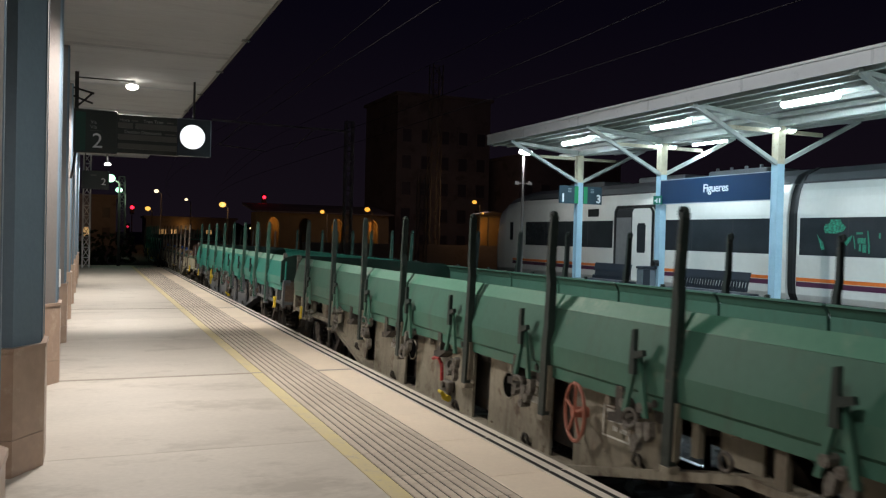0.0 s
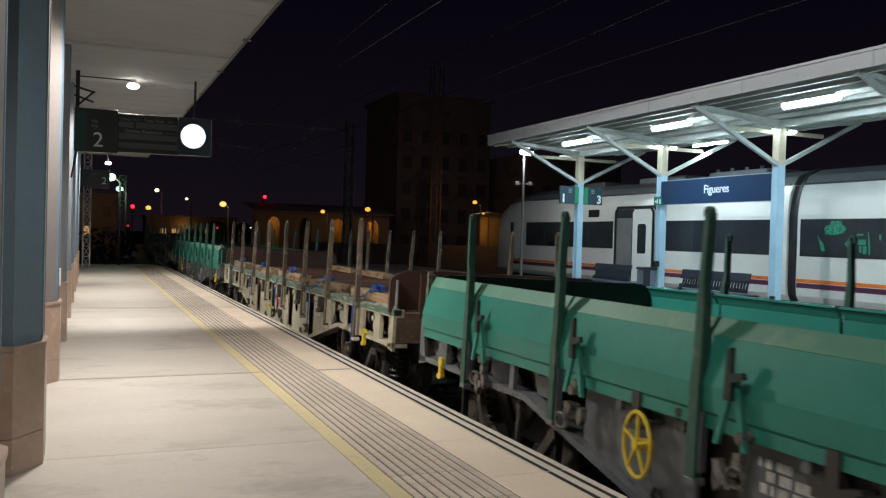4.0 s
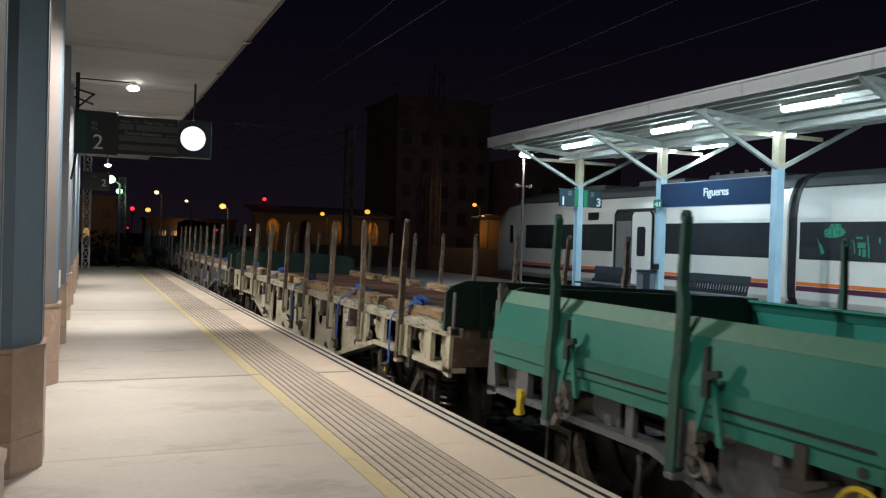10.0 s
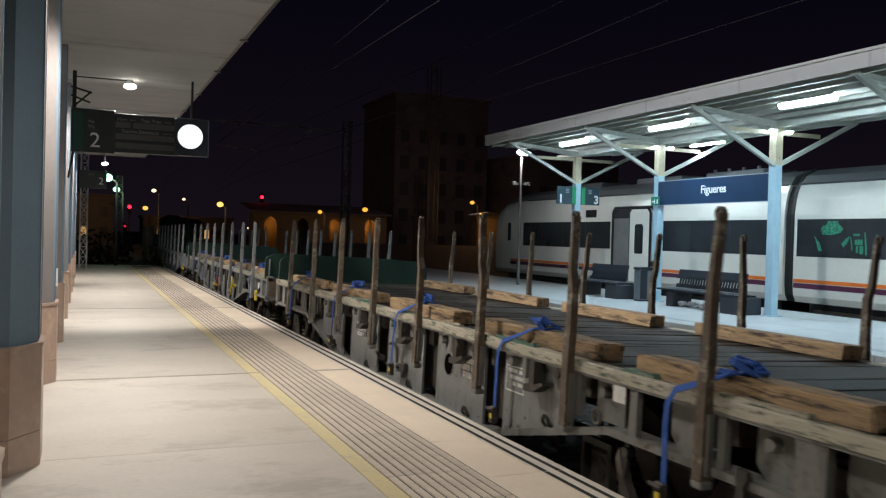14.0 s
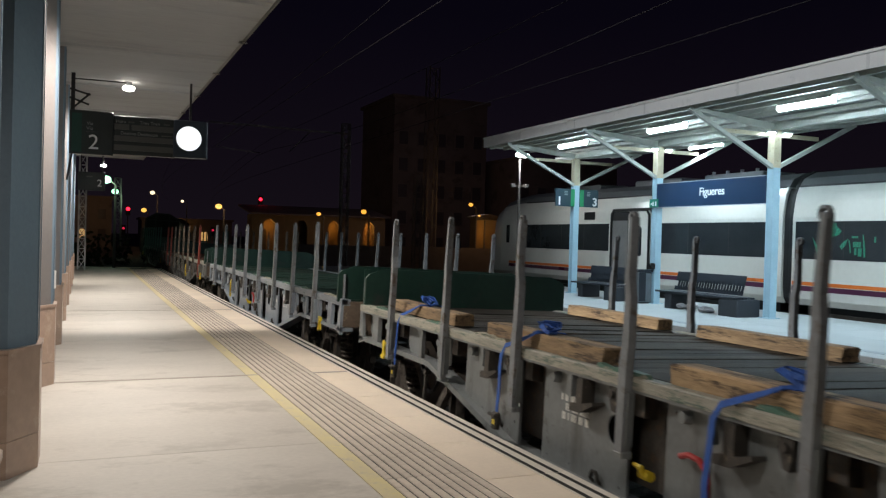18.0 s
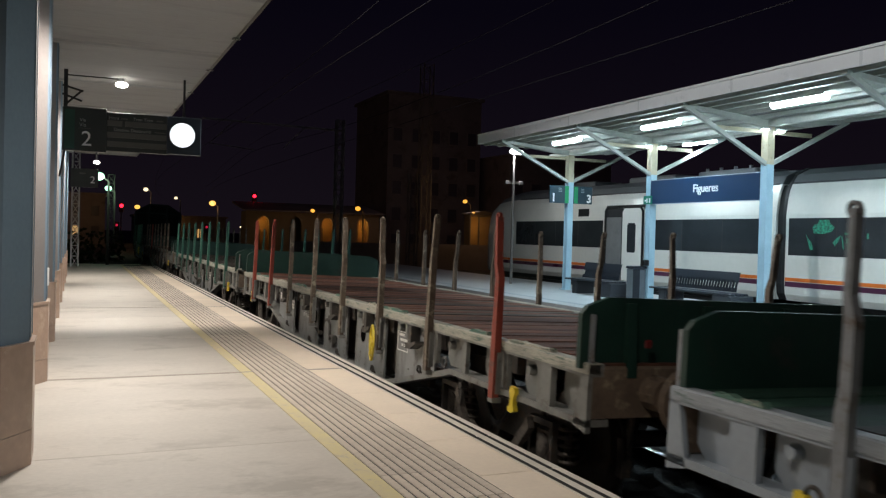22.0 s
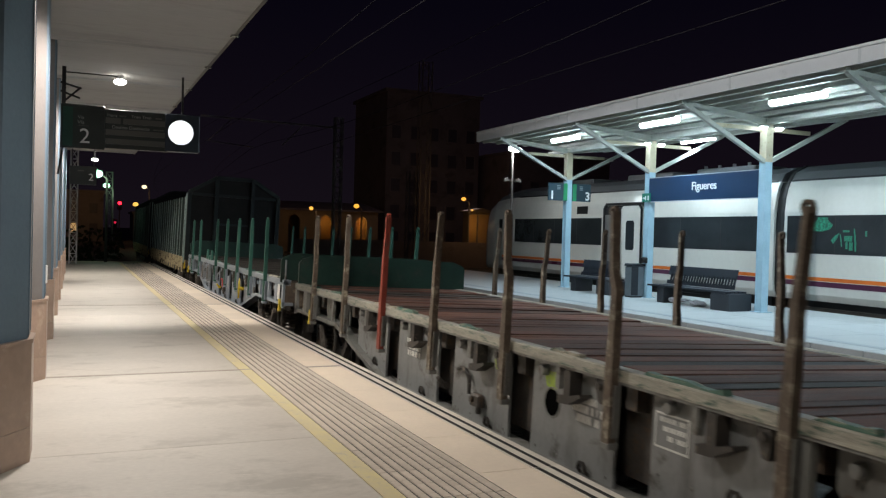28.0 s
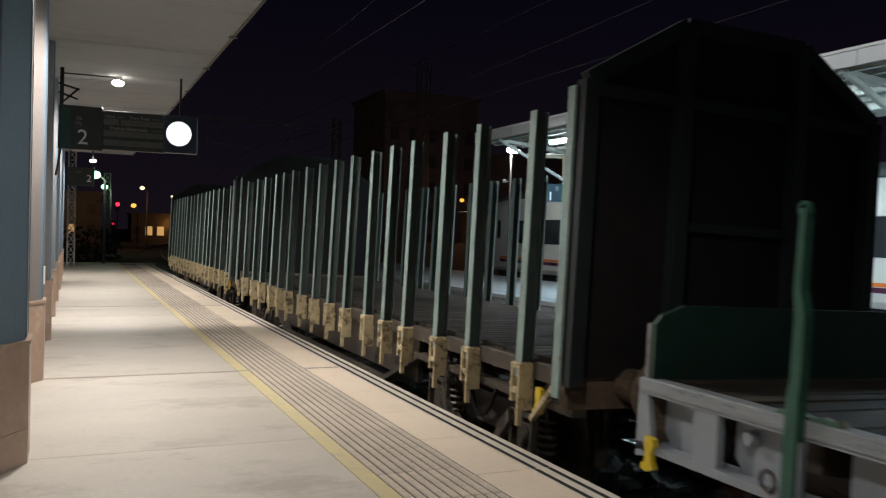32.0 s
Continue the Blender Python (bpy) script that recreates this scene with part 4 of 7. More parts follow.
def loft(bm, outline, ys, scales):
    rows = []
    cx = (TX0 + TX1) / 2
    for y, (sx, sz) in zip(ys, scales):
        rows.append([bm.verts.new((cx + (x - cx) * sx, y, 0.05 + (z - 0.05) * sz)) for x, z in outline])
    k = len(outline)
    for a, b in zip(rows, rows[1:]):
        for i in range(k):
            bm.faces.new((a[i], a[(i + 1) % k], b[(i + 1) % k], b[i]))
    bm.faces.new(rows[0][::-1])
    bm.faces.new(rows[-1])


trn = thing("passenger_train", pose(0, 0, 0), "white passenger train with orange and purple stripes, one door standing open", "train")
FRONT = 33.6
coach = part("coach_body", lambda bm: loft(bm, mirrored(coach_profile), [16.42, FRONT - 3.2, FRONT - 2.2, FRONT - 1.2, FRONT - 0.4, FRONT], [(1, 1), (1, 1), (0.985, 0.99), (0.95, 0.96), (0.88, 0.86), (0.78, 0.68)]), coach_white, trn)
part("coach_body", lambda bm: loft(bm, mirrored(coach_profile), [-12, 16.12], [(1, 1), (1, 1)]), coach_white, trn)
part("roof", lambda bm: loft(bm, roof_profile, [16.42, FRONT - 3.2, FRONT - 2.2, FRONT - 1.2], [(1, 1), (1, 1), (0.98, 0.985), (0.92, 0.95)]), coach_grey, trn, "grey roof")
part("roof", lambda bm: loft(bm, roof_profile, [-12, 16.12], [(1, 1), (1, 1)]), coach_grey, trn, "grey roof")
for y in (18.0, 21.5, 26.0, 4.0, 9.0):
    part("roof_unit", lambda bm: soft_box(bm, TX0 + 0.8, TX1 - 0.8, y, y + 2.4, 3.58, 3.78, 0.04), coach_grey, trn)
for y in (18.4, 19.0, 19.6, 20.2):
    part("roof_vent", lambda bm: rod(bm, (TX0 + 1.0, y, 3.74), (TX0 + 1.0, y, 3.88), 0.05, 8), coach_grey, trn)


for y0, y1 in ((16.5, FRONT - 3.2), (-12.0, 16.06)):
    part("gutter", lambda bm: extrude(bm, [(TX0 + 0.165, 3.185), (TX0 + 0.20, 3.175), (TX0 + 0.215, 3.235), (TX0 + 0.175, 3.225)], "y", y0, y1), black_paint, trn, "black rain gutter")


def bellow(bm):
    loft(bm, [(x + (0.07 if x < 18 else -0.07), z * 0.99) for x, z in mirrored(coach_profile)], [16.1, 16.44], [(1, 1), (1, 1)])


part("gangway_bellows", bellow, bellows, trn, "black gangway bellows")
part("gangway_hood", lambda bm: loft(bm, [(x - 0.012 if x < 18 else x + 0.012, z + 0.012) for x, z in mirrored(coach_profile + [(TX0 + 0.34, 3.42), (TX0 + 0.75, 3.62)])], [16.08, 16.18], [(1, 1), (1, 1)]), black_paint, trn)


def side_strip(bm, y0, y1, z0, z1, out=0.006):
    box(bm, TX0 - out, TX0 + 0.02, y0, y1, z0, z1)


for y0, y1 in ((24.2, 30.4), (16.66, 21.8), (4.2, 15.98), (-12, 2.8)):
    w = part("window_band", lambda bm: side_strip(bm, y0, y1, 1.36, 2.30), glass_dark, trn, "dark tinted window band")
    n = max(1, round((y1 - y0) / 1.55))
    for i in range(1, n):
        yy = y0 + (y1 - y0) * i / n
        part("window_joint", lambda bm: side_strip(bm, yy - 0.012, yy + 0.012, 1.40, 2.30, 0.009), bellows, w)
for y0, y1, z0, z1, m_, nm in ((16.62, 21.85, 0.70, 0.79, coach_orange, "orange_stripe"), (24.25, 31.5, 0.70, 0.79, coach_orange, "orange_stripe"), (-12, 16.06, 0.70, 0.79, coach_orange, "orange_stripe"),
                               (16.62, 21.85, 0.56, 0.685, coach_purple, "purple_stripe"), (24.25, 31.5, 0.56, 0.685, coach_purple, "purple_stripe"), (-12, 16.06, 0.56, 0.685, coach_purple, "purple_stripe")):
    part(nm, lambda bm: side_strip(bm, y0, y1, z0, z1, 0.004), m_, trn)
part("cab_window", lambda bm: (box(bm, TX0 + 0.03, TX0 + 0.12, 31.45, 31.85, 1.55, 2.30),), glass_dark, trn, "dark cab side window")
part("windscreen", lambda bm: loft(bm, [(x, z) for x, z in ((TX0 + 0.5, 1.5), (TX1 - 0.5, 1.5), (TX1 - 0.6, 2.6), (TX0 + 0.6, 2.6))], [FRONT - 0.3, FRONT + 0.02], [(0.9, 0.9), (0.8, 0.8)]), glass_dark, trn)
# flat plate on the coach side; the vestibule's dimness is in its grey
part("door_opening", lambda bm: side_strip(bm, 22.9, 24.0, 0.30, 2.40, 0.003), mat("doorway plate grey", (0.20, 0.20, 0.195), (0.13, 0.13, 0.13), 0.7, size=2), trn, "flat grey plate painted as the open dim doorway")
part("door_header", lambda bm: side_strip(bm, 22.9, 24.0, 2.40, 2.70, 0.008), bellows, trn)
part("door_seal", lambda bm: extrude(bm, [(24.0, 0.3), (24.1, 0.3), (24.1, 2.62), (23.95, 2.80), (21.9, 2.80), (21.76, 2.62), (21.76, 0.3), (21.82, 0.3), (21.82, 2.58), (21.95, 2.72), (23.9, 2.72), (24.0, 2.58)], "x", TX0 - 0.02, TX0 + 0.01), black_paint, trn, "black door frame")
leaf = part("door_leaf", lambda bm: extrude(bm, [(21.9, 0.32), (22.92, 0.32), (22.92, 2.56), (22.82, 2.68), (22.0, 2.68), (21.9, 2.56)], "x", TX0 - 0.12, TX0 - 0.06), coach_white, trn, "white sliding door leaf standing open")
part("door_window", lambda bm: extrude(bm, [(22.24, 1.24), (22.60, 1.24), (22.64, 1.30), (22.64, 2.12), (22.58, 2.2), (22.26, 2.2), (22.2, 2.12), (22.2, 1.30)], "x", TX0 - 0.13, TX0 - 0.12), glass_dark, leaf)
part("door_edge", lambda bm: extrude(bm, [(22.92, 0.32), (22.97, 0.32), (22.97, 2.58), (22.84, 2.72), (21.98, 2.72), (21.86, 2.58), (21.86, 0.32), (21.9, 0.32), (21.9, 2.56), (22.0, 2.68), (22.82, 2.68), (22.92, 2.56)], "x", TX0 - 0.118, TX0 - 0.06), black_paint, leaf, "black rubber edge")
part("side_display", lambda bm: side_strip(bm, 25.1, 25.75, 2.45, 2.72, 0.012), black_paint, trn, "dark destination display")
part("underframe", lambda bm: (box(bm, TX0 + 0.3, TX1 - 0.3, -12, 15.8, -0.45, 0.22), box(bm, TX0 + 0.3, TX1 - 0.3, 16.7, 32.2, -0.45, 0.22), box(bm, TX0 + 0.12, TX0 + 0.3, 17.5, 21.4, -0.3, 0.05), box(bm, TX0 + 0.15, TX0 + 0.3, 25.5, 29.5, -0.35, 0.05), box(bm, TX0 + 0.12, TX0 + 0.3, 3, 12.6, -0.3, 0.05)), black_paint, trn)
# glowing green plates laid on the glass, painting a reflection
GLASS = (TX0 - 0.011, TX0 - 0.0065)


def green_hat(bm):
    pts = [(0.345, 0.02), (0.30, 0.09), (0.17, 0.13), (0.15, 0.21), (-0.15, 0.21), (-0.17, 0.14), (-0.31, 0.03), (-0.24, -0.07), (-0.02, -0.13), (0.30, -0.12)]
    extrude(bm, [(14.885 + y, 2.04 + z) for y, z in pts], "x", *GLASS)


part("interior_light", green_hat, reflection_glow, trn, "glowing green plate painted as a reflection on the glass")
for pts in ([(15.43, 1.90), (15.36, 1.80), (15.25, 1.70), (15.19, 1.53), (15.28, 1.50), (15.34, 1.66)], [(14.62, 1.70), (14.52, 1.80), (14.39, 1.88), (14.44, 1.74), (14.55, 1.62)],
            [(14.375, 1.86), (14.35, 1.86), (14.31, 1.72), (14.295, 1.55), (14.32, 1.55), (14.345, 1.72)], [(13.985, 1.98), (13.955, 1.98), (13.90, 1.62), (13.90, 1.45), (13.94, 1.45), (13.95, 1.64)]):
    part("interior_light", lambda bm: extrude(bm, pts, "x", *GLASS), reflection_glow, trn, "glowing green plate painted as a reflection on the glass")
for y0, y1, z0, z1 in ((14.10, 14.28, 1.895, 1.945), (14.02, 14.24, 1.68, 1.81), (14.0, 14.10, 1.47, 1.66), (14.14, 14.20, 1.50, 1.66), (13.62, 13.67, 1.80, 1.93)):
    part("interior_light", lambda bm: box(bm, *GLASS, y0, y1, z0, z1), reflection_glow, trn, "glowing green plate painted as a reflection on the glass")
for i in range(3):
    px = [19.5, 14.0, 29.8][i]
    part("bogie", lambda bm: [rod(bm, (TX0 + 0.35, px + d, RAIL_Z + 0.42), (TX0 + 0.5, px + d, RAIL_Z + 0.42), 0.42, 18) for d in (-1.2, 1.2)] + [box(bm, TX0 + 0.25, TX0 + 0.4, px - 1.6, px + 1.6, RAIL_Z + 0.35, RAIL_Z + 0.6)], dark_steel, trn)

# body for the added fill lamp, out of view on the roof
fl = thing("added_floodlight", pose(-3.0, 10.0, 4.28), "unseen floodlight on a short roof mast, added to light the island canopy", "floodlight")
part("mast", lambda bm: rod(bm, (-0.3, 0, 0), (-0.3, 0, 5.6), 0.07, 10), mast_steel, fl)
part("head", lambda bm: soft_box(bm, -0.45, -0.25, -0.3, 0.3, 5.5, 5.95, 0.03), black_paint, fl)
hl = thing("hanging_lamp", pose(0.55, 29.0, 3.67), "small hanging platform lamp with a white lens", "ceiling lamp")
part("rod", lambda bm: rod(bm, (0, 0, 0.03), (0, 0, 0.47), 0.015, 6), black_paint, hl)
part("lens", lambda bm: ball(bm, (0, 0, 0), 0.1, 10, 0.5), lamp_warm, hl, "glowing lens")

# ---- far lights, masts, buildings ----


def street_lamp(x, y, z, lens, r, label, arm=0.5):
    s = thing("street_lamp", pose(x, y, -0.95), label, "street lamp", "far lamps")
    h = z + 0.95
    part("post", lambda bm: rod(bm, (arm, 0, 0), (arm, 0, h - 0.25), 0.09, 8, 0.06), mast_steel, s)
    part("arm", lambda bm: bar(bm, (arm, 0, h - 0.28), (0, 0, h + 0.12), 0.06, 0.06), mast_steel, s)
    part("lens", lambda bm: ball(bm, (0, 0, h), r * 0.92, 12, 0.8), lens, s, "glowing lens")
    return s


for x, y, z, lens, r, label in (
        (6.82, 110, 4.23, sodium_far, 0.36, "tall street lamp with a yellow glow"), (6.37, 90, 5.56, white_far, 0.26, "street lamp with a white glow"),
        (10.35, 100, 5.17, white_far, 0.2, "street lamp with a white glow"), (11.54, 80, 4.11, sodium_far, 0.34, "street lamp with a yellow glow"),
        (20.4, 110, 4.99, white_far, 0.24, "street lamp with a pale glow"), (21.09, 80, 3.76, sodium, 0.24, "street lamp with an orange glow"),
        (22.48, 70, 3.83, sodium, 0.27, "street lamp with an orange glow"), (28.12, 60, 4.41, sodium, 0.2, "street lamp with an orange glow"),
        (28.9, 60, 3.55, sodium, 0.1, "small wall lamp with an orange glow"), (18.6, 105, 2.1, white_far, 0.13, "small pale far street lamp"),
        (1.09, 50, 4.41, green_far, 0.3, "yard lamp with a greenish glow"), (2.35, 75, 4.86, green_far, 0.3, "yard lamp with a greenish glow")):
    street_lamp(x, y, z, lens, r, label)


def signal(x, y, z, lens, r, label):
    s = thing("rail_signal", pose(x, y, -0.95), label, "railway signal", "far signals")
    h = z + 0.95
    part("post", lambda bm: rod(bm, (0, 0.12, 0), (0, 0.12, h + 0.3), 0.07, 8), mast_steel, s)
    part("head", lambda bm: soft_box(bm, -0.26, 0.26, 0.03, 0.25, h - 0.8, h + 0.4, 0.05), black_paint, s)
    part("lens", lambda bm: ball(bm, (0, 0.0, h), r * 0.75, 12), lens, s, "glowing red lens")


signal(4.98, 110, 4.31, red_signal, 0.3, "railway signal showing red")
signal(17.34, 90, 5.37, red_signal, 0.24, "railway signal showing red")
signal(4.5, 110, 1.92, red_dim, 0.2, "low railway signal showing dim red")
signal(15.9, 115, 2.0, red_dim, 0.2, "low railway signal showing dim red")


def lattice_mast(x, y, h, w, label):
    s = thing("catenary_mast", pose(x, y, -0.95), label, "catenary mast", "catenary masts")
    part("lattice", lambda bm: lattice(bm, w, h, w * 1.4, 0.07), mast_steel, s)
    return s


lattice_mast(24.6, 60, 15.8, 0.8, "tall dark lattice mast")
lattice_mast(22.1, 56, 7.0, 0.6, "dark steel lattice mast beside tracks")
lattice_mast(2.6, 76, 7.0, 0.5, "dark lattice mast lit greenish")
cm = lattice_mast(13.6, 46, 9.0, 0.4, "lattice mast carrying a catenary arm")
part("catenary_arm", lambda bm: (bar(bm, (0, 0, 8.4), (-7.6, 0, 8.5), 0.09, 0.09), bar(bm, (-5.9, 0, 8.5), (-7.2, 0, 7.2), 0.06, 0.06), bar(bm, (-7.2, 0, 7.2), (-4.8, 0, 7.0), 0.05, 0.05), bar(bm, (-2.0, 0, 8.45), (-3.2, 0, 7.2), 0.06, 0.06)), mast_steel, cm)


def wire(bm, pts, r):
    rows = [[bm.verts.new((x + r * math.cos(k * 1.2566), y, z + r * math.sin(k * 1.2566))) for k in range(5)] for x, y, z in pts]
    for a, b in zip(rows, rows[1:]):
        for k in range(5):
            bm.faces.new((a[k], a[(k + 1) % 5], b[(k + 1) % 5], b[k]))


def run(x, z, sag=0.0, y0=-10, y1=95):
    out = []
    for i in range(22):
        y = y0 + (y1 - y0) * i / 21
        px, py, _ = on_line(x, y)
        out.append((px, py, z - sag * math.sin(math.pi * ((y % 48) / 48))))
    return out


for x, z, sag, r in ((4.75, 5.1, 0, 0.009), (4.75, 6.3, 0.8, 0.009), (9.3, 5.1, 0, 0.010), (9.3, 6.35, 0.7, 0.011), (10.2, 7.4, 0.2, 0.010)):
    w = put("overhead_wire", made("overhead_wire", wire_mat, lambda bm: wire(bm, run(x, z, sag), r)))
    tagged(w, "thin overhead contact wire above the track", "wire", "overhead wires")


def block(name, x0, x1, y0, depth, h, material, label, cols, rows, w=1.1, wh=1.5, lit=(), z0=1.2, storey=3.1):
    b = thing(name, pose(0, 0, -0.95), label, "building", "far buildings")
    part("wall", lambda bm: box(bm, x0, x1, y0, y0 + depth, 0, h), material, b)
    part("roof", lambda bm: box(bm, x0 - 0.3, x1 + 0.3, y0 - 0.3, y0 + depth + 0.3, h, h + 0.35), facade_dark, b)
    fr = made("window_frame", facade_dark, lambda bm: (box(bm, -w / 2 - 0.12, w / 2 + 0.12, -0.1, 0, -0.12, 0), box(bm, -w / 2 - 0.12, -w / 2, -0.08, 0, 0, wh), box(bm, w / 2, w / 2 + 0.12, -0.08, 0, 0, wh), box(bm, -w / 2 - 0.12, w / 2 + 0.12, -0.08, 0, wh, wh + 0.12)))
    pn = made("pane", window_dark, lambda bm: box(bm, -w / 2, w / 2, -0.03, 0, 0, wh))
    pl = made("pane", window_lit, lambda bm: box(bm, -w / 2, w / 2, -0.03, 0, 0, wh))
    for i in range(cols):
        for j in range(rows):
            x = x0 + (x1 - x0) * (i + 0.5) / cols
            wn = put("window", fr, b, pose(x, y0 - 0.002, z0 + storey * j))
            put("pane", pl if (i, j) in lit else pn, wn)
    return b


block("apartment_block", 33.0, 45.0, 92, 12, 19.0, facade_dark, "tall dark apartment block against the night sky", 5, 5)
block("apartment_block", 46.0, 60.0, 86, 12, 12.0, facade_dark, "dark apartment block behind the train", 6, 3)
block("goods_shed", 9.0, 24.0, 150, 10, 4.6, facade_dark, "long dark goods shed far beyond the bend", 8, 1, lit=((1, 0), (2, 0), (5, 0)))
block("row_houses", -30.0, 4.0, 140, 12, 7.5, facade_dark, "dark houses beyond the platform end", 12, 2, lit=((10, 0),))


def arch_bay(bm, x0, c, x1, h=4.6):
    """One bay of a wall with an arched opening centred on c."""
    r = 0.62
    pts = [(x0, 0), (c - r, 0), (c - r, 3.3)]
    pts += [(c - r * math.cos(math.pi * k / 8), 3.3 + 1.35 * r * math.sin(math.pi * k / 8)) for k in range(1, 8)]
    pts += [(c + r, 3.3), (c + r, 0), (x1, 0), (x1, h), (x0, h)]
    extrude(bm, pts, "y", 84.0, 84.4)


ar = thing("arcade_building", pose(0, 0, -0.95), "long tan arcaded building lit orange by street lamps", "building", "far buildings")
for x0, c, x1 in ((15.4, 17.1, 18.7), (18.7, 20.4, 22.0), (22.0, 23.75, 25.6), (25.6, 27.6, 29.4)):
    part("arch_bay", lambda bm: arch_bay(bm, x0, c, x1), facade_tan, ar)
    part("inner_wall", lambda bm: box(bm, x0, x0 + 0.2, 84.402, 86.398, 0, 4.6), facade_tan, ar)
    part("arch_door", lambda bm: extrude(bm, [(c - 0.16, 0), (c + 0.16, 0), (c + 0.16, 3.0), (c, 3.25), (c - 0.16, 3.0)], "y", 86.3, 86.39), window_dark, ar, "dark narrow doorway")
part("back_wall", lambda bm: box(bm, 15.4, 29.4, 86.4, 86.7, 0, 4.6), facade_tan, ar)
part("roof", lambda bm: extrude(bm, [(83.4, 4.72), (90, 5.7), (90, 5.5), (83.4, 4.62)], "x", 15.0, 29.8), facade_dark, ar)
hs = thing("station_shed", pose(0, 0, -0.95), "tan rendered shed lit orange by a wall lamp", "building", "far buildings")
part("wall", lambda bm: box(bm, 29.6, 31.8, 62, 63.2, 0, 4.4), facade_tan, hs)
part("roof", lambda bm: extrude(bm, [(29.45, 4.402), (31.95, 4.402), (31.95, 4.52), (30.7, 4.75), (29.45, 4.52)], "y", 61.8, 63.4), window_dark, hs)
part("gutter", lambda bm: rod(bm, (29.6, 61.93, 4.25), (31.8, 61.93, 4.3), 0.06, 6), mast_steel, hs)
tagged(put("wall_yard", made("wall_yard", facade_dark, lambda bm: box(bm, 14.0, 60.0, 58.0, 58.4, -0.95, 1.0))), "low dark yard wall", "wall", kind="structure")
for x, y, z, w in ((17.3, 85.2, 2.7, 34), (23.9, 85.2, 2.7, 34), (27.75, 85.2, 2.7, 55), (29.6, 60.9, 2.4, 26), (15.0, 149, 2.2, 34)):
    point_lamp("street_glow", (x, y, z), 0.12, w, (1.0, 0.46, 0.08))
# unseen fill lamp, added to brighten the apartment block
point_lamp("yard_glow", (34.0, 73.0, 9.0), 0.2, 240, (0.95, 0.70, 0.68))
# added fill lamps, some near the posts above, to brighten facades and ground
for x, y, z, w in ((21.0, 78.0, 3.5, 26), (25.7, 78.0, 3.9, 30), (11.4, 79.0, 3.9, 26), (28.0, 56.0, 4.2, 100), (5.0, 88.0, 4.2, 60), (12.5, 138.0, 4.5, 150), (0.0, 132.0, 4.5, 150)):
    point_lamp("street_glow", (x, y, z), 0.2, w, (1.0, 0.58, 0.26))
for x, y in ((1.3, 49.4), (2.9, 74.2)):
    point_lamp("yard_glow", (x, y, 4.3), 0.2, 45, (0.60, 1.0, 0.66))


def hedge(bm):
    rng = random.Random(11)
    for i in range(1600):
        c = Vector((rng.uniform(-20, 3.0), rng.uniform(60, 64), rng.uniform(-0.9, 1.0 + 0.6 * math.sin(i))))
        n = Vector((rng.uniform(-1, 1), rng.uniform(-1, 1), rng.uniform(-1, 1))).normalized() * 0.22
        m_ = n.orthogonal().normalized() * 0.14
        bm.faces.new([bm.verts.new(c + p) for p in (n, m_, -n, -m_)])


tagged(put("hedge", made("hedge", foliage, hedge)), "dark scrubby hedge beyond the platform end", "hedge", kind="stuff")
tagged(put("cross_path", made("cross_path", kerb_stone, lambda bm: box(bm, -12, 4.5, 52, 53.2, -0.95, -0.55))), "pale crossing path beyond the platform end", "path", kind="structure")

# ---- the freight train ----
# local space of a wagon: centre at rail level, y towards its rear, x = -1.5 the side by the platform
PITCH, HALF = 14.04, 6.58
DECK = 1.25
POST_YS = (-5.24, -3.77, -2.27, -0.76, 0.76, 2.27, 3.75, 5.29)
POST_ROWS = {1: (-5.25, -3.68, -2.17, -0.73, 1.10, 2.56, 4.01, 5.58), 2: (-5.22, -4.0, -2.48, -0.97, 0.58, 2.1, 3.7, 5.3), 4: (-5.3, -3.8, -2.31, -0.83, 1.04, 2.47, 3.96, 5.45)}
CACHE = {}
MIRROR = Matrix.Rotation(math.pi, 4, "Z")


def shared(name, material, draw, key=""):
    k = (name, material.name, key)
    if k not in CACHE:
        CACHE[k] = made(name, material, draw)
    return CACHE[k]


def sill(bm):
    """One side girder, on the platform side: top flange, web behind, end truss flange, fish-belly."""
    soft_box(bm, -1.47, -1.33, -HALF, HALF, DECK - 0.095, DECK, 0.008)
    extrude(bm, [(-HALF, 0.80), (-4.25, 0.80), (-2.35, 0.36), (2.35, 0.36), (4.25, 0.80), (HALF, 0.80), (HALF, 0.85), (4.22, 0.85), (2.35, 0.42), (-2.35, 0.42), (-4.22, 0.85), (-HALF, 0.85)], "x", -1.47, -1.28)
    for s in (-1, 1):
        extrude(bm, [(s * HALF, 0.755), (s * (HALF - 0.17), 0.79), (s * (HALF - 0.09), DECK - 0.09), (s * HALF, DECK - 0.09)], "x", -1.47, -1.43)
        for y, wide, out in ((3.84, 0.03, -1.455), (4.50, 0.04, -1.45), (5.33, 0.03, -1.455), (5.97, 0.10, -1.462)):
            box(bm, out, -1.41, s * y - wide, s * y + wide, 0.85, DECK - 0.09)


def belly(y):
    return max(0.37, 0.81 - max(0.0, 4.25 - abs(y)) * 0.2316)


def panel_draw(y0, y1):
    """A web plate cut to the slope of the bottom flange."""
    cuts = [y0] + [y for y in (-2.35, 2.35) if y0 < y < y1] + [y1]
    return lambda bm: extrude(bm, [(y, belly(y) + 0.04) for y in cuts] + [(y1, DECK - 0.10), (y0, DECK - 0.10)], "x", -1.385, -1.36)


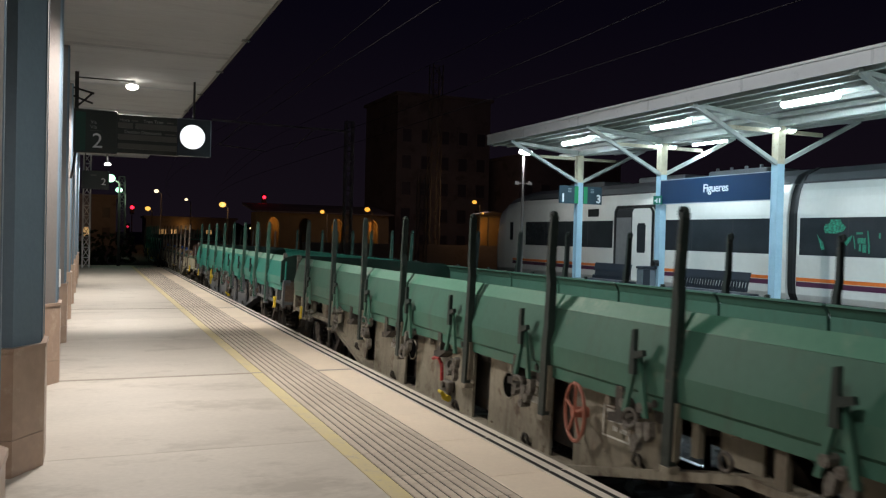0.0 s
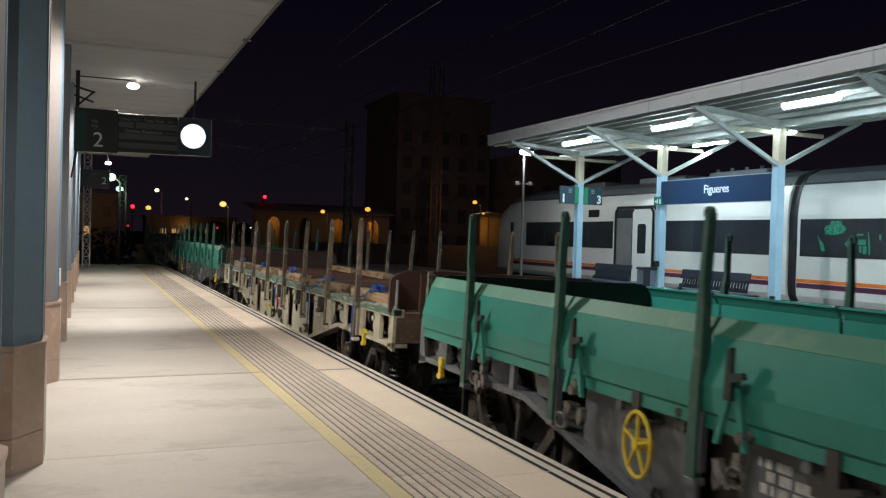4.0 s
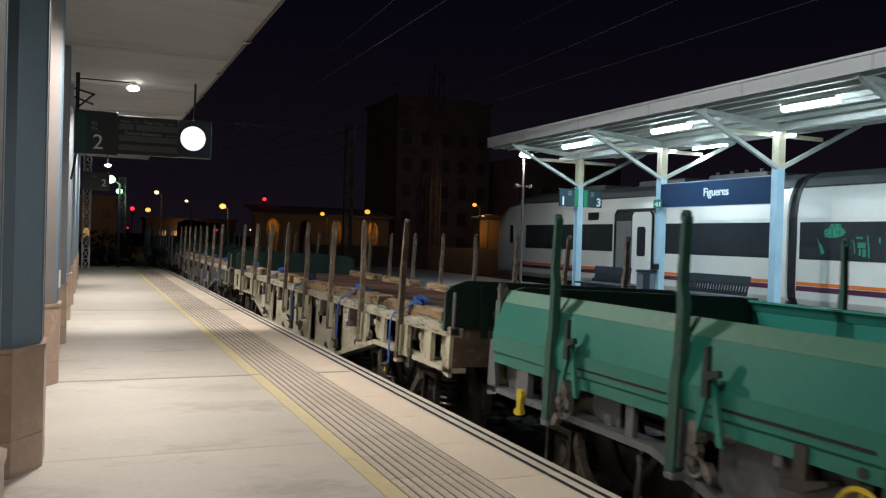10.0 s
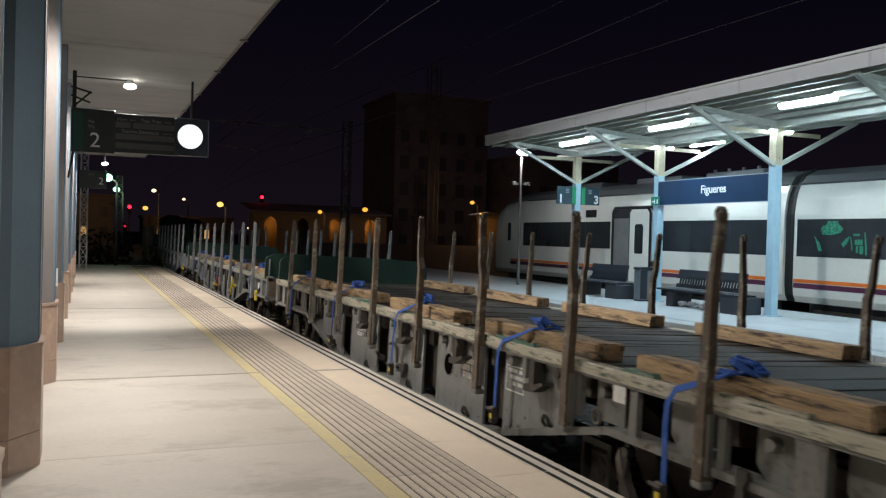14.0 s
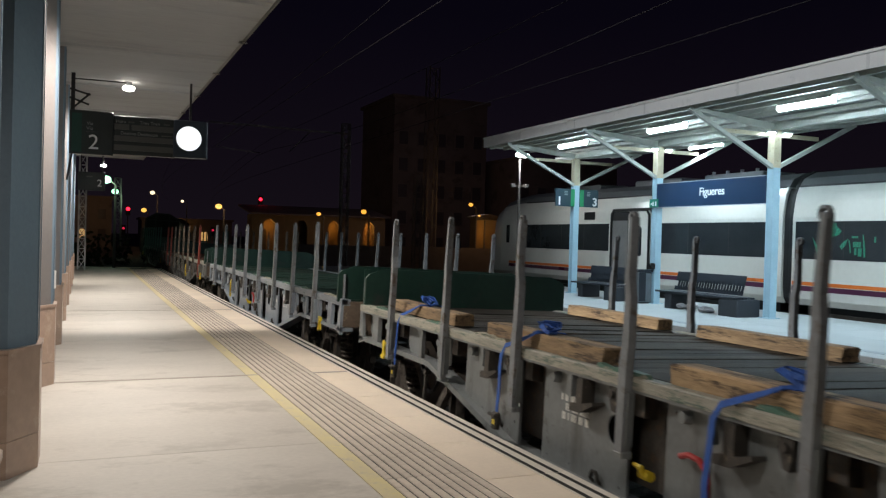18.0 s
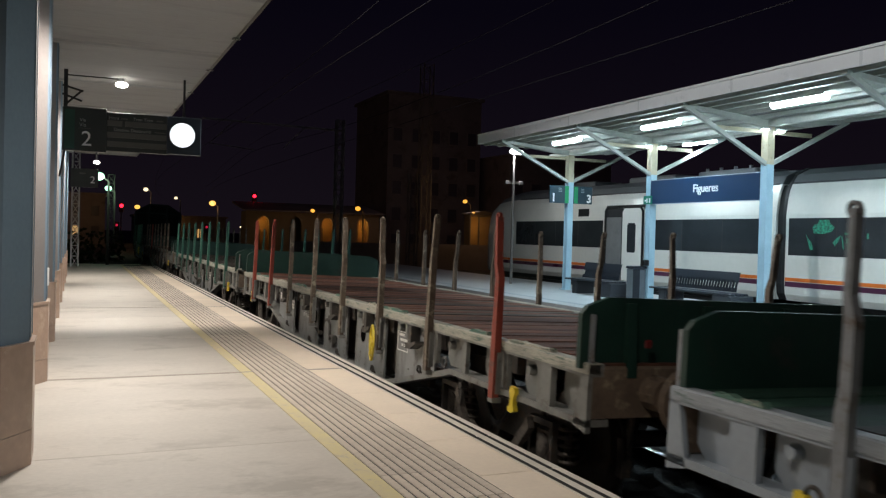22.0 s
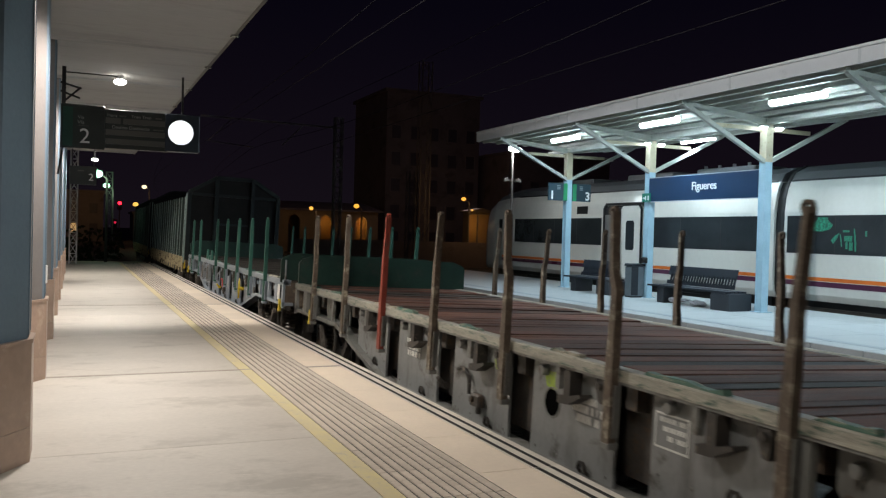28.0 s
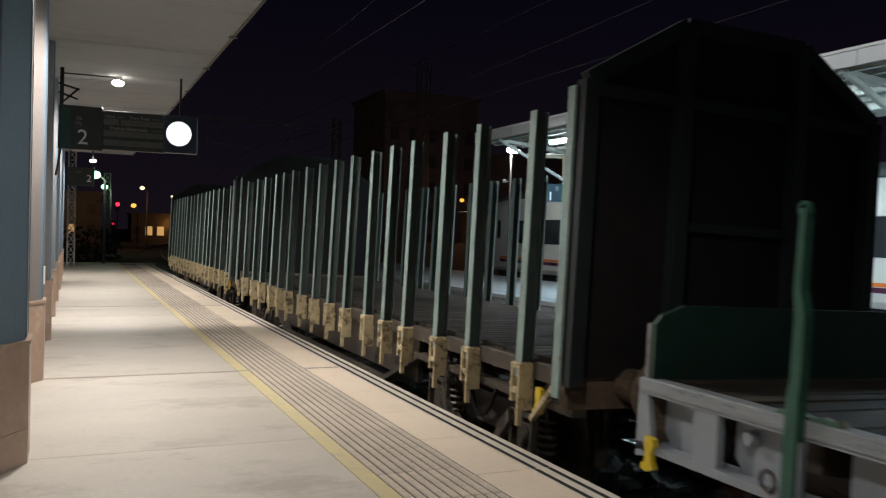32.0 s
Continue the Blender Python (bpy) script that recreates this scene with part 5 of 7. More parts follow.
def post_draw(bend, lean):
    """A bent flat-sided stanchion: one outline, 85 mm wide, slimmer towards its top."""
    def draw(bm):
        mid = [(0.0, 0.76, 0.040), (0.0, 1.34, 0.039), (-0.014 * bend, 1.46, 0.033), (-0.016 * bend, 1.78, 0.030), (0.008 * bend + lean * 0.5, 1.90, 0.022), (lean, 2.30, 0.016)]
        extrude(bm, [(y - w, z) for y, z, w in mid] + [(y + w, z) for y, z, w in mid[::-1]], "x", -0.042, 0.018)
    return draw


def hook_draw(lean):
    """The curled top of a stanchion."""
    def draw(bm):
        out, inner = [], []
        for i in range(9):
            a = math.pi * (1.0 - i * 1.4 / 8)
            out.append((lean + 0.014 + 0.036 * math.cos(a), 2.30 + 0.040 * math.sin(a)))
            inner.append((lean + 0.014 + 0.021 * math.cos(a), 2.30 + 0.024 * math.sin(a)))
        extrude(bm, [(lean - 0.022, 2.27)] + out + inner[::-1] + [(lean - 0.004, 2.27)], "x", -0.026, 0.006)
    return draw


def pocket_draw(bm):
    """A stake pocket: two cheeks and a toe plate."""
    extrude(bm, [(-0.020, -0.056), (0.0, -0.056), (0.0, -0.040), (0.04, -0.040), (0.04, 0.040), (0.0, 0.040), (0.0, 0.056), (-0.020, 0.056), (-0.020, 0.040), (0.014, 0.040), (0.014, -0.040), (-0.020, -0.040)], "z", 0.80, DECK - 0.1)
    soft_box(bm, -0.045, 0.045, -0.048, 0.048, 0.725, 0.770, 0.01)


def bracket_draw(bm):
    """A folded stake rest hanging on the side girder."""
    extrude(bm, [(-0.03, DECK - 0.1), (0.05, DECK - 0.1), (0.05, 0.97), (0.13, 0.955), (0.13, 0.90), (0.0, 0.905), (-0.17, 0.985), (-0.16, 1.005), (-0.03, 0.975)], "x", -0.035, 0.072)


def boss_draw(bm):
    rod(bm, (0, 0, 0), (-0.06, 0, 0), 0.046, 12, 0.036)


def pin_hook_draw(bm):
    """A hanging pin on a short bent lug."""
    extrude(bm, [(-0.05, 0.07), (0.05, 0.07), (0.04, -0.02), (0.015, -0.09), (-0.03, -0.10), (-0.045, -0.03)], "x", -0.03, 0.05)
    rod(bm, (-0.03, 0.0, 0.02), (-0.055, 0.0, 0.02), 0.028, 8)


def loop_draw(bm):
    ribbon(bm, [(0.0, 0.045, -0.03)] + [(-0.03, 0.045 * math.cos(a), 0.055 * math.sin(a)) for a in (0.0, 0.6, 1.2, 1.9, 2.5, 3.14)] + [(0.0, -0.045, -0.03)], 0.02, 0.02)


def wheelset_draw(bm):
    for s in (-1, 1):
        x = s * 0.835
        rod(bm, (x - 0.065, 0, 0), (x + 0.065, 0, 0), 0.46, 28)
        rod(bm, (x - s * 0.075, 0, 0), (x - s * 0.05, 0, 0), 0.49, 28)
        rod(bm, (x + s * 0.06, 0, 0), (x + s * 0.10, 0, 0), 0.16, 14)
        for i in range(6):
            a = i * math.pi / 3
            rod(bm, (x + s * 0.06, 0.30 * math.cos(a), 0.30 * math.sin(a)), (x + s * 0.075, 0.30 * math.cos(a), 0.30 * math.sin(a)), 0.05, 8)
    rod(bm, (-1.1, 0, 0), (1.1, 0, 0), 0.075, 12)


def side_frame_draw(bm):
    extrude(bm, [(-1.10, 0.60), (-0.62, 0.60), (-0.42, 0.36), (0.42, 0.36), (0.62, 0.60), (1.10, 0.60), (1.06, 0.72), (0.55, 0.74), (0.4, 0.66), (-0.4, 0.66), (-0.55, 0.74), (-1.06, 0.72)], "x", -1.13, -1.03)


def tie_bar_draw(bm):
    pts = [(-1.05, 0.50), (-0.5, 0.24), (0.5, 0.24), (1.05, 0.50)]
    extrude(bm, pts + [(y, z + 0.045) for y, z in pts[::-1]], "x", -1.17, -1.135)


def bolster_draw(bm):
    extrude(bm, [(-1.02, 0.56), (-0.5, 0.48), (0.5, 0.48), (1.02, 0.56), (1.02, 0.73), (-1.02, 0.73)], "y", -0.22, 0.22)


def rigging_draw(bm):
    """Outside brake bars and a hanging loop on the platform side of a bogie."""
    pts = [(0.46, 0.64), (0.38, 0.44), (0.26, 0.30), (0.05, 0.21), (-0.40, 0.20), (-0.68, 0.30), (-0.95, 0.60)]
    extrude(bm, [(y, z) for y, z in pts] + [(y - 0.035 * (1 if y > 0 else -1), z + 0.085) for y, z in pts[::-1]], "x", -1.42, -1.36)


def shoe_draw(bm):
    """A brake block on its hanger, against a wheel tread."""
    arc = [(0.52 * math.cos(a), 0.46 + 0.52 * math.sin(a)) for a in (-0.30, -0.10, 0.10, 0.30)]
    extrude(bm, arc + [(y + 0.07, z) for y, z in arc[::-1]], "x", -0.88, -0.79)
    bar(bm, (-0.84, 0.57, 0.46), (-0.84, 0.62, 0.86), 0.03, 0.04)


def hose_draw(bm):
    """A sagging rubber brake hose."""
    pts = [(-1.20, -0.30 + 0.10 * k, 0.74 - 0.30 * math.sin(math.pi * k / 6)) for k in range(7)]
    ribbon(bm, pts, 0.034, 0.034)


def drop_link_draw(bm):
    """A hanging brake link with its eye and a safety loop."""
    bar(bm, (-1.40, 0.0, 0.80), (-1.40, 0.05, 0.34), 0.022, 0.05)
    ring(bm, (-1.40, 0.055, 0.29), (1, 0, 0), 0.045, 0.014, 12, 5)
    rod(bm, (-1.43, 0.0, 0.72), (-1.36, 0.0, 0.72), 0.035, 8)


def guard_draw(bm):
    """The horn guide and cap screws over an axle box."""
    extrude(bm, [(-0.19, 0.30), (-0.15, 0.30), (-0.15, 0.62), (0.15, 0.62), (0.15, 0.30), (0.19, 0.30), (0.19, 0.67), (-0.19, 0.67)], "x", -1.28, -1.22)


def axlebox_draw(bm):
    soft_box(bm, -0.12, 0.12, -0.14, 0.14, 0.32, 0.60, 0.03)
    rod(bm, (-0.13, 0, 0.46), (-0.08, 0, 0.46), 0.09, 12)


def spring_draw(bm):
    for i in range(5):
        ring(bm, (0, 0, 0.36 + i * 0.065), (0, 0, 1), 0.075, 0.018, 12, 5)
    rod(bm, (0, 0, 0.33), (0, 0, 0.68), 0.03, 8)


WHEELS = []


def bogie(w, y, flip):
    b = put("bogie", shared("bogie", dark_steel, bolster_draw), w, pose(0, y, 0), "dark greasy steel bogie")
    for turn in (Matrix.Identity(4), MIRROR):
        put("brake_bar", shared("brake_bar", worn_steel, rigging_draw), b, turn)
        put("side_frame", shared("side_frame", dark_steel, side_frame_draw), b, turn)
        put("tie_bar", shared("tie_bar", worn_steel, tie_bar_draw), b, turn)
        put("brake_hose", shared("brake_hose", black_paint, hose_draw), b, turn, "black rubber brake hose")
        put("drop_link", shared("drop_link", rest_dark, drop_link_draw), b, turn @ pose(0, 0.35 * flip if turn is MIRROR else -0.35 * flip, 0), "hanging rusty brake link")
    for d in (-0.9, 0.9):
        ws = put("wheelset", shared("wheelset", dark_steel, wheelset_draw), b, pose(0, d, 0.46), "steel wheelset")
        WHEELS.append(ws)
        for s in (-1, 1):
            side = Matrix.Identity(4) if s < 0 else MIRROR
            put("axle_box", shared("axle_box", worn_steel, axlebox_draw), b, side @ pose(-1.12, s * -d, 0))
            put("brake_shoe", shared("brake_shoe", rest_dark, shoe_draw), b, pose(s * 0.835, d, 0, 0, 0, 0 if d > 0 else 180) @ pose(0.835, 0, 0))
            put("horn_guide", shared("horn_guide", dark_steel, guard_draw), b, side @ pose(0, s * -d, 0))
            for e in (-0.2, 0.2):
                put("spring", shared("spring", worn_steel, spring_draw), b, pose(s * 1.13, d + e, 0))


def buffer_draw(bm):
    rod(bm, (0, 0, 0), (0, 0.18, 0), 0.13, 14)
    rod(bm, (0, 0.18, 0), (0, 0.36, 0), 0.085, 14)
    rod(bm, (0, 0.36, 0), (0, 0.40, 0), 0.24, 20, 0.22)


def coupling_draw(bm):
    """A draw hook."""
    extrude(bm, [(0.0, -0.05), (0.24, -0.06), (0.33, -0.12), (0.39, -0.08), (0.37, 0.02), (0.30, 0.05), (0.30, -0.02), (0.24, 0.03), (0.0, 0.05)], "x", -0.04, 0.04)


def air_hose_draw(bm):
    """A rubber air hose hanging from the headstock."""
    ribbon(bm, [(0, 0.0, -0.08), (0, 0.10, -0.12), (0, 0.18, -0.26), (0, 0.24, -0.44), (0, 0.30, -0.54), (0, 0.38, -0.56)], 0.05, 0.05)


def couple(w, turn):
    hk = put("coupling", shared("coupling", dark_steel, coupling_draw), w, turn @ pose(0, HALF, 1.04), "greasy draw hook")
    put("shackle", shared("shackle", dark_steel, lambda bm: ring(bm, (0, 0.38, -0.12), (1, 0, 0), 0.12, 0.022, 12, 5)), hk)
    for x in (-0.5, 0.5):
        put("air_hose", shared("air_hose", black_paint, air_hose_draw), w, turn @ pose(x, HALF, 1.0), "black rubber air hose")


def headstock_draw(bm):
    soft_box(bm, -1.45, 1.45, -0.10, 0.0, 0.86, DECK - 0.02, 0.02)


def underframe(w):
    """Centre sills, cross bearers, inner webs and an air tank."""
    for x in (-0.25, 0.25):
        put("centre_sill", shared("centre_sill", dark_steel, lambda bm: extrude(bm, [(-0.1, 0.62), (0.1, 0.62), (0.1, 0.66), (0.03, 0.68), (0.03, 1.07), (0.1, 1.09), (0.1, 1.12), (-0.1, 1.12), (-0.1, 1.09), (-0.03, 1.07), (-0.03, 0.68), (-0.1, 0.66)], "y", -HALF + 0.1, HALF - 0.1)), w, pose(x, 0, 0))
    for y in (-5.3, -3.8, -2.3, -0.8, 0.8, 2.3, 3.8, 5.3):
        put("cross_bearer", shared("cross_bearer", dark_steel, lambda bm: extrude(bm, [(-1.36, 0.98), (-0.4, 0.86), (0.4, 0.86), (1.36, 0.98), (1.36, 1.15), (-1.36, 1.15)], "y", -0.06, 0.06)), w, pose(0, y, 0))
    for x in (-1.23, 1.23):
        put("inner_web", shared("inner_web", dark_steel, lambda bm: box(bm, -0.03, 0.03, -3.3, 3.3, 0.5, 1.15)), w, pose(x, 0, 0))
    put("air_tank", shared("air_tank", dark_steel, lambda bm: (rod(bm, (-0.6, -1.6, 0.6), (-0.6, 0.2, 0.6), 0.2, 16), rod(bm, (-0.6, -1.68, 0.6), (-0.6, -1.6, 0.6), 0.12, 16, 0.2), rod(bm, (-0.6, 0.2, 0.6), (-0.6, 0.28, 0.6), 0.2, 16, 0.12))), w)


def foot_draw(bm):
    """A yellow shunter's step or lever at a corner."""
    extrude(bm, [(-0.04, 0.90), (0.03, 0.91), (0.042, 0.86), (0.026, 0.80), (0.036, 0.745), (0.066, 0.735), (0.066, 0.70), (0.01, 0.69), (-0.05, 0.715), (-0.03, 0.76), (-0.026, 0.81), (-0.05, 0.86)], "x", -0.022, 0.018)


def handwheel_draw(bm):
    ring(bm, (0, 0, 0), (1, 0, 0), 0.205, 0.014, 28, 6)
    for i in range(5):
        a = i * 2 * math.pi / 5 + 0.3
        bar(bm, (0, 0, 0), (0, 0.20 * math.cos(a), 0.20 * math.sin(a)), 0.016, 0.018)
    rod(bm, (-0.02, 0, 0), (0.1, 0, 0), 0.04, 10)


def endboard_draw(h, thick=0.05):
    def draw(bm):
        pts = [(-1.45, DECK - 0.04), (1.51, DECK - 0.04), (1.51, DECK + h * 0.74), (1.46, DECK + h * 0.86), (1.28, DECK + h), (-1.22, DECK + h), (-1.40, DECK + h * 0.86), (-1.45, DECK + h * 0.74)]
        extrude(bm, pts, "y", -thick, 0.0)
    return draw


def end_rib_draw(h):
    return lambda bm: extrude(bm, [(0.0, DECK - 0.1), (0.07, DECK - 0.1), (0.03, DECK + h - 0.04), (0.0, DECK + h - 0.04)], "x", -0.04, 0.04)


def plank_draw(wide):
    return lambda bm: soft_box(bm, -1.33, 1.33, -wide / 2, wide / 2, -0.05, 0.0, 0.005)


def text_row(bm, rng, y0, y1, z, h):
    """A run of small upright bars, as lettering too small to read."""
    y = y0
    while y < y1:
        w = rng.uniform(0.012, 0.026)
        if rng.random() < 0.86:
            box(bm, -1.3885, -1.385, y, y + w, z, z + h)
        y += w + rng.uniform(0.006, 0.011)


def marks_draw(seed):
    def draw(bm):
        rng = random.Random(seed)
        text_row(bm, rng, -0.10, 0.16, 0.045, 0.05)
        text_row(bm, rng, -0.22, 0.10 + 0.08 * (seed % 2), -0.025, 0.055)
        text_row(bm, rng, -0.22, 0.14, -0.095, 0.055)
    return draw


def plate_draw(bm):
    """A thin painted border round a data panel, in one piece."""
    loops = []
    for x in (-1.3885, -1.385):
        for y, z in ((0.16, 0.112), (0.15, 0.10)):
            loops.append([bm.verts.new((x, a * y, b * z)) for a, b in ((-1, -1), (1, -1), (1, 1), (-1, 1))])
    for a, b in ((0, 1), (1, 3), (3, 2), (2, 0)):
        for k in range(4):
            n = (k + 1) % 4
            bm.faces.new((loops[a][k], loops[a][n], loops[b][n], loops[b][k]))
    bmesh.ops.recalc_face_normals(bm, faces=bm.faces)


def hole_draw(bm):
    rod(bm, (-1.387, 0, 0), (-1.37, 0, 0), 0.11, 20)


def side_board_draw(y0, y1):
    """A pressed drop side: main face, a fold below it, an outward lower band and a bottom lip."""
    return lambda bm: extrude(bm, [(-1.475, DECK - 0.19), (-1.44, DECK - 0.19), (-1.415, DECK + 0.33), (-1.445, DECK + 0.34), (-1.508, DECK + 0.06), (-1.496, DECK - 0.09), (-1.478, DECK - 0.11)], "y", y0, y1)


def board_lip_draw(y0, y1):
    return lambda bm: extrude(bm, [(-1.447, DECK + 0.342), (-1.416, DECK + 0.335), (-1.365, DECK + 0.425), (-1.345, DECK + 0.425), (-1.345, DECK + 0.445), (-1.378, DECK + 0.448)], "y", y0, y1)


def board_slot_draw(y0, y1):
    return lambda bm: box(bm, -1.506, -1.494, y0 + 0.1, y1 - 0.25, DECK - 0.045, DECK - 0.030)


def latch_draw(bm):
    """The splayed legs of a drop-side latch, in one bent strip."""
    extrude(bm, [(-0.13, DECK - 0.24), (-0.09, DECK - 0.24), (0.0, DECK + 0.09), (0.09, DECK - 0.24), (0.13, DECK - 0.24), (0.03, DECK + 0.16), (-0.03, DECK + 0.16)], "x", -1.555, -1.53)


def handle_draw(bm):
    extrude(bm, [(-0.025, DECK + 0.02), (0.03, DECK + 0.02), (0.03, DECK + 0.13), (0.022, DECK + 0.30), (-0.012, DECK + 0.31), (-0.016, DECK + 0.17), (-0.10, DECK + 0.185), (-0.11, DECK + 0.15), (-0.02, DECK + 0.12)], "x", -1.585, -1.555)


def pin_draw(bm):
    rod(bm, (-1.47, 0, 0), (-1.555, 0, 0), 0.034, 9)


def lug_draw(bm):
    extrude(bm, [(-0.025, 0.025), (0.022, 0.03), (0.035, -0.04), (0.012, -0.10), (-0.03, -0.06)], "x", -1.55, -1.50)


def link_draw(bm):
    ring(bm, (-1.55, 0, 0), (1, 0.3, 0), 0.055, 0.013, 12, 5)


def lever_draw(bm):
    """A brake change-over handle: a round bar bent over and down."""
    pts = [(0.20, 0.17), (0.12, 0.195), (0.03, 0.185), (-0.03, 0.14), (-0.05, 0.07), (-0.055, -0.02)]
    for (a, b), (c, d) in zip(pts, pts[1:]):
        rod(bm, (-0.02, a, b), (-0.02, c, d), 0.019, 8)


def change_box_draw(bm):
    """The valve block under the change-over handle."""
    soft_box(bm, -0.05, 0.02, -0.11, 0.07, 0.0, 0.11, 0.015)
    rod(bm, (-0.02, -0.06, -0.06), (-0.02, -0.06, 0.0), 0.025, 8)
    rod(bm, (-0.05, 0.01, 0.06), (-0.075, 0.01, 0.06), 0.03, 8)


def valve_draw(bm):
    rod(bm, (0, -0.05, 0), (0, 0.05, 0), 0.035, 8)
    rod(bm, (0, 0, -0.02), (-0.06, 0, 0.06), 0.02, 8)
    rod(bm, (-0.06, -0.03, 0.06), (-0.06, 0.05, 0.06), 0.016, 6)


def grid_draw(bm):
    """A ruled stencil table."""
    for z in (-0.16, -0.055, 0.055, 0.16):
        box(bm, -1.3885, -1.385, -0.2, 0.2, z - 0.006, z + 0.006)
    for y in (-0.2, -0.06, 0.07, 0.2):
        box(bm, -1.3887, -1.385, y - 0.006, y + 0.006, -0.166, 0.166)
    rng = random.Random(4)
    for y in (-0.13, 0.005, 0.135):
        for z in (-0.107, 0.0, 0.107):
            if rng.random() < 0.8:
                box(bm, -1.3883, -1.385, y - 0.035, y + rng.uniform(0.0, 0.04), z - 0.025, z + 0.025)


def cells_draw(bm):
    """A small table of filled stencil cells."""
    for y in (-0.10, 0.0, 0.10):
        for z in (-0.05, 0.0, 0.05):
            box(bm, -1.3885, -1.385, y - 0.043, y + 0.043, z - 0.02, z + 0.02)


def lines_draw(n):
    """Rows of lettering too small to read, as bars."""
    def draw(bm):
        rng = random.Random(n)
        for k in range(n):
            z = 0.15 - 0.055 * k
            y = -0.1
            while y < 0.08:
                wide = rng.uniform(0.02, 0.05)
                box(bm, -1.3885, -1.385, y, y + wide, z, z + 0.03)
                y += wide + 0.012
    return draw


def edging_draw(seed):
    """A broken run of edge beading with ragged ends."""
    def draw(bm):
        rng = random.Random(seed)
        n = 7
        L = rng.uniform(0.25, 0.7)
        top = [(-L / 2 + L * k / n, rng.uniform(0.012, 0.034)) for k in range(n + 1)]
        extrude(bm, [(-L / 2 - 0.02, 0.0)] + top + [(L / 2 + 0.03, 0.0)], "x", -0.03, 0.03)
    return draw


def wagon_base(label, fr, edge, flip, post, posts_skip=(), red=(), end=None, end_h=0.47, plank=None, hand=None, hand_red=False, seed=1, boards=None):
    w = thing("freight_wagon", pose(0, 0, 0), label, "freight wagon", "freight train")
    rng = random.Random(seed)
    post_row = POST_ROWS.get(seed, POST_YS)
    bright = seed in (1, 2, 3, 4, 7, 8, 12)
    web = web_grey if fr is frame_beige else fr
    underframe(w)
    for s in (0, 1):
        turn = MIRROR if s else Matrix.Identity(4)
        put("side_girder", shared("side_girder", fr, sill), w, turn)
        put("bottom_flange", shared("bottom_flange", rust_brown, lambda bm: extrude(bm, [(-2.5, 0.40), (2.5, 0.40), (2.35, 0.345), (-2.35, 0.345)], "x", -1.485, -1.26)), w, turn, "rusty brown bottom flange")
        if not boards:
            put("top_edge", shared("top_edge", edge, lambda bm: soft_box(bm, -1.478, -1.36, -HALF, HALF, DECK - 0.075, DECK + 0.006, 0.01)), w, turn, "chipped painted edge")
        for i, y in enumerate(post_row):
            put("stake_pocket", shared("stake_pocket", fr, pocket_draw), w, turn @ pose(-1.50, -y if s else y, 0))
            if i in posts_skip:
                for d_ in (-0.36, 0.36):
                    put("stake_stub", shared("stake_stub", post, lambda bm: extrude(bm, [(-0.11, DECK - 0.06), (0.11, DECK - 0.06), (0.10, DECK + 0.02), (0.04, DECK + 0.27), (-0.03, DECK + 0.27), (-0.10, DECK + 0.02)], "x", -0.03, 0.02)), w, turn @ pose(-1.44, (-y if s else y) + d_, 0), "triangular green stake stub")
                put("stake_block", shared("stake_block", post, lambda bm: soft_box(bm, -0.05, 0.05, -0.08, 0.08, DECK, DECK + 0.12, 0.012)), w, turn @ pose(-1.42, -y if s else y, 0))
                continue
            kind = rng.randrange(3)
            lean = (0.0, 0.03, -0.025)[kind] * (2.2 if post is post_brown else 1)
            m_ = post_red if (i in red and not s) else post
            st = put("stanchion", shared("stanchion", m_, post_draw((1, 0.3, 0.8)[kind], lean), "%d" % kind), w, turn @ pose(-1.50, -y if s else y, 0), "red-brown stanchion" if m_ is post_red else "")
            put("hook", shared("hook", m_, hook_draw(lean), "%d" % kind), st)
        for i, (a, b) in enumerate(zip(post_row[1:-1], post_row[2:-1])):
            lo = a + 0.10
            hi = b - (0.25 if boards else 0.29)
            put("side_panel", shared("side_panel", web, panel_draw(lo, hi), "%.2f%s" % (lo, bool(boards))), w, turn)
            if not s:
                for z_ in (DECK - 0.16, belly((lo + hi) / 2) + 0.10):
                    for q_ in range(4):
                        put("rivet", shared("rivet", fr, lambda bm: rod(bm, (-1.385, 0, 0), (-1.393, 0, 0), 0.013, 7, 0.008)), w, pose(0, lo + 0.08 + (hi - lo - 0.16) * q_ / 3, z_))
            put("stake_rest", shared("stake_rest", rest_dark, bracket_draw), w, turn @ pose(-1.46, (a + b) / 2 - 0.2, 0), "folded stake rest")
            if not s:
                put("rest_boss", shared("rest_boss", fr, boss_draw), w, pose(-1.385, b - 0.49, 1.085), "pale round boss")
                put("rest_post", shared("rest_post", fr, lambda bm: soft_box(bm, -1.462, -1.41, -0.03, 0.03, 0.99, DECK - 0.09, 0.006)), w, pose(0, b - 0.76, 0))
                put("pin_hook", shared("pin_hook", rest_dark, pin_hook_draw), w, pose(-1.43, a + 0.20, 1.08), "small dark pin hook")
                put("tie_loop", shared("tie_loop", rest_dark, loop_draw), w, pose(-1.385, a + 0.44, belly(a + 0.44) + 0.09), "small iron tie loop")
        for y, sd in ((-1.84, 1), (1.56, 2)):
            put("stencil_mark", shared("stencil_mark", mark_white, marks_draw(sd), "%d" % sd), w, turn @ pose(0, y, 0.88), "unreadable white stencil marks")["kind"] = "stuff"
        dp = put("data_plate", shared("data_plate", mark_white, plate_draw), w, turn @ (pose(0, -2.95, 0.86) if boards else pose(0, -2.75, 0.93)), "white stencilled data plate")
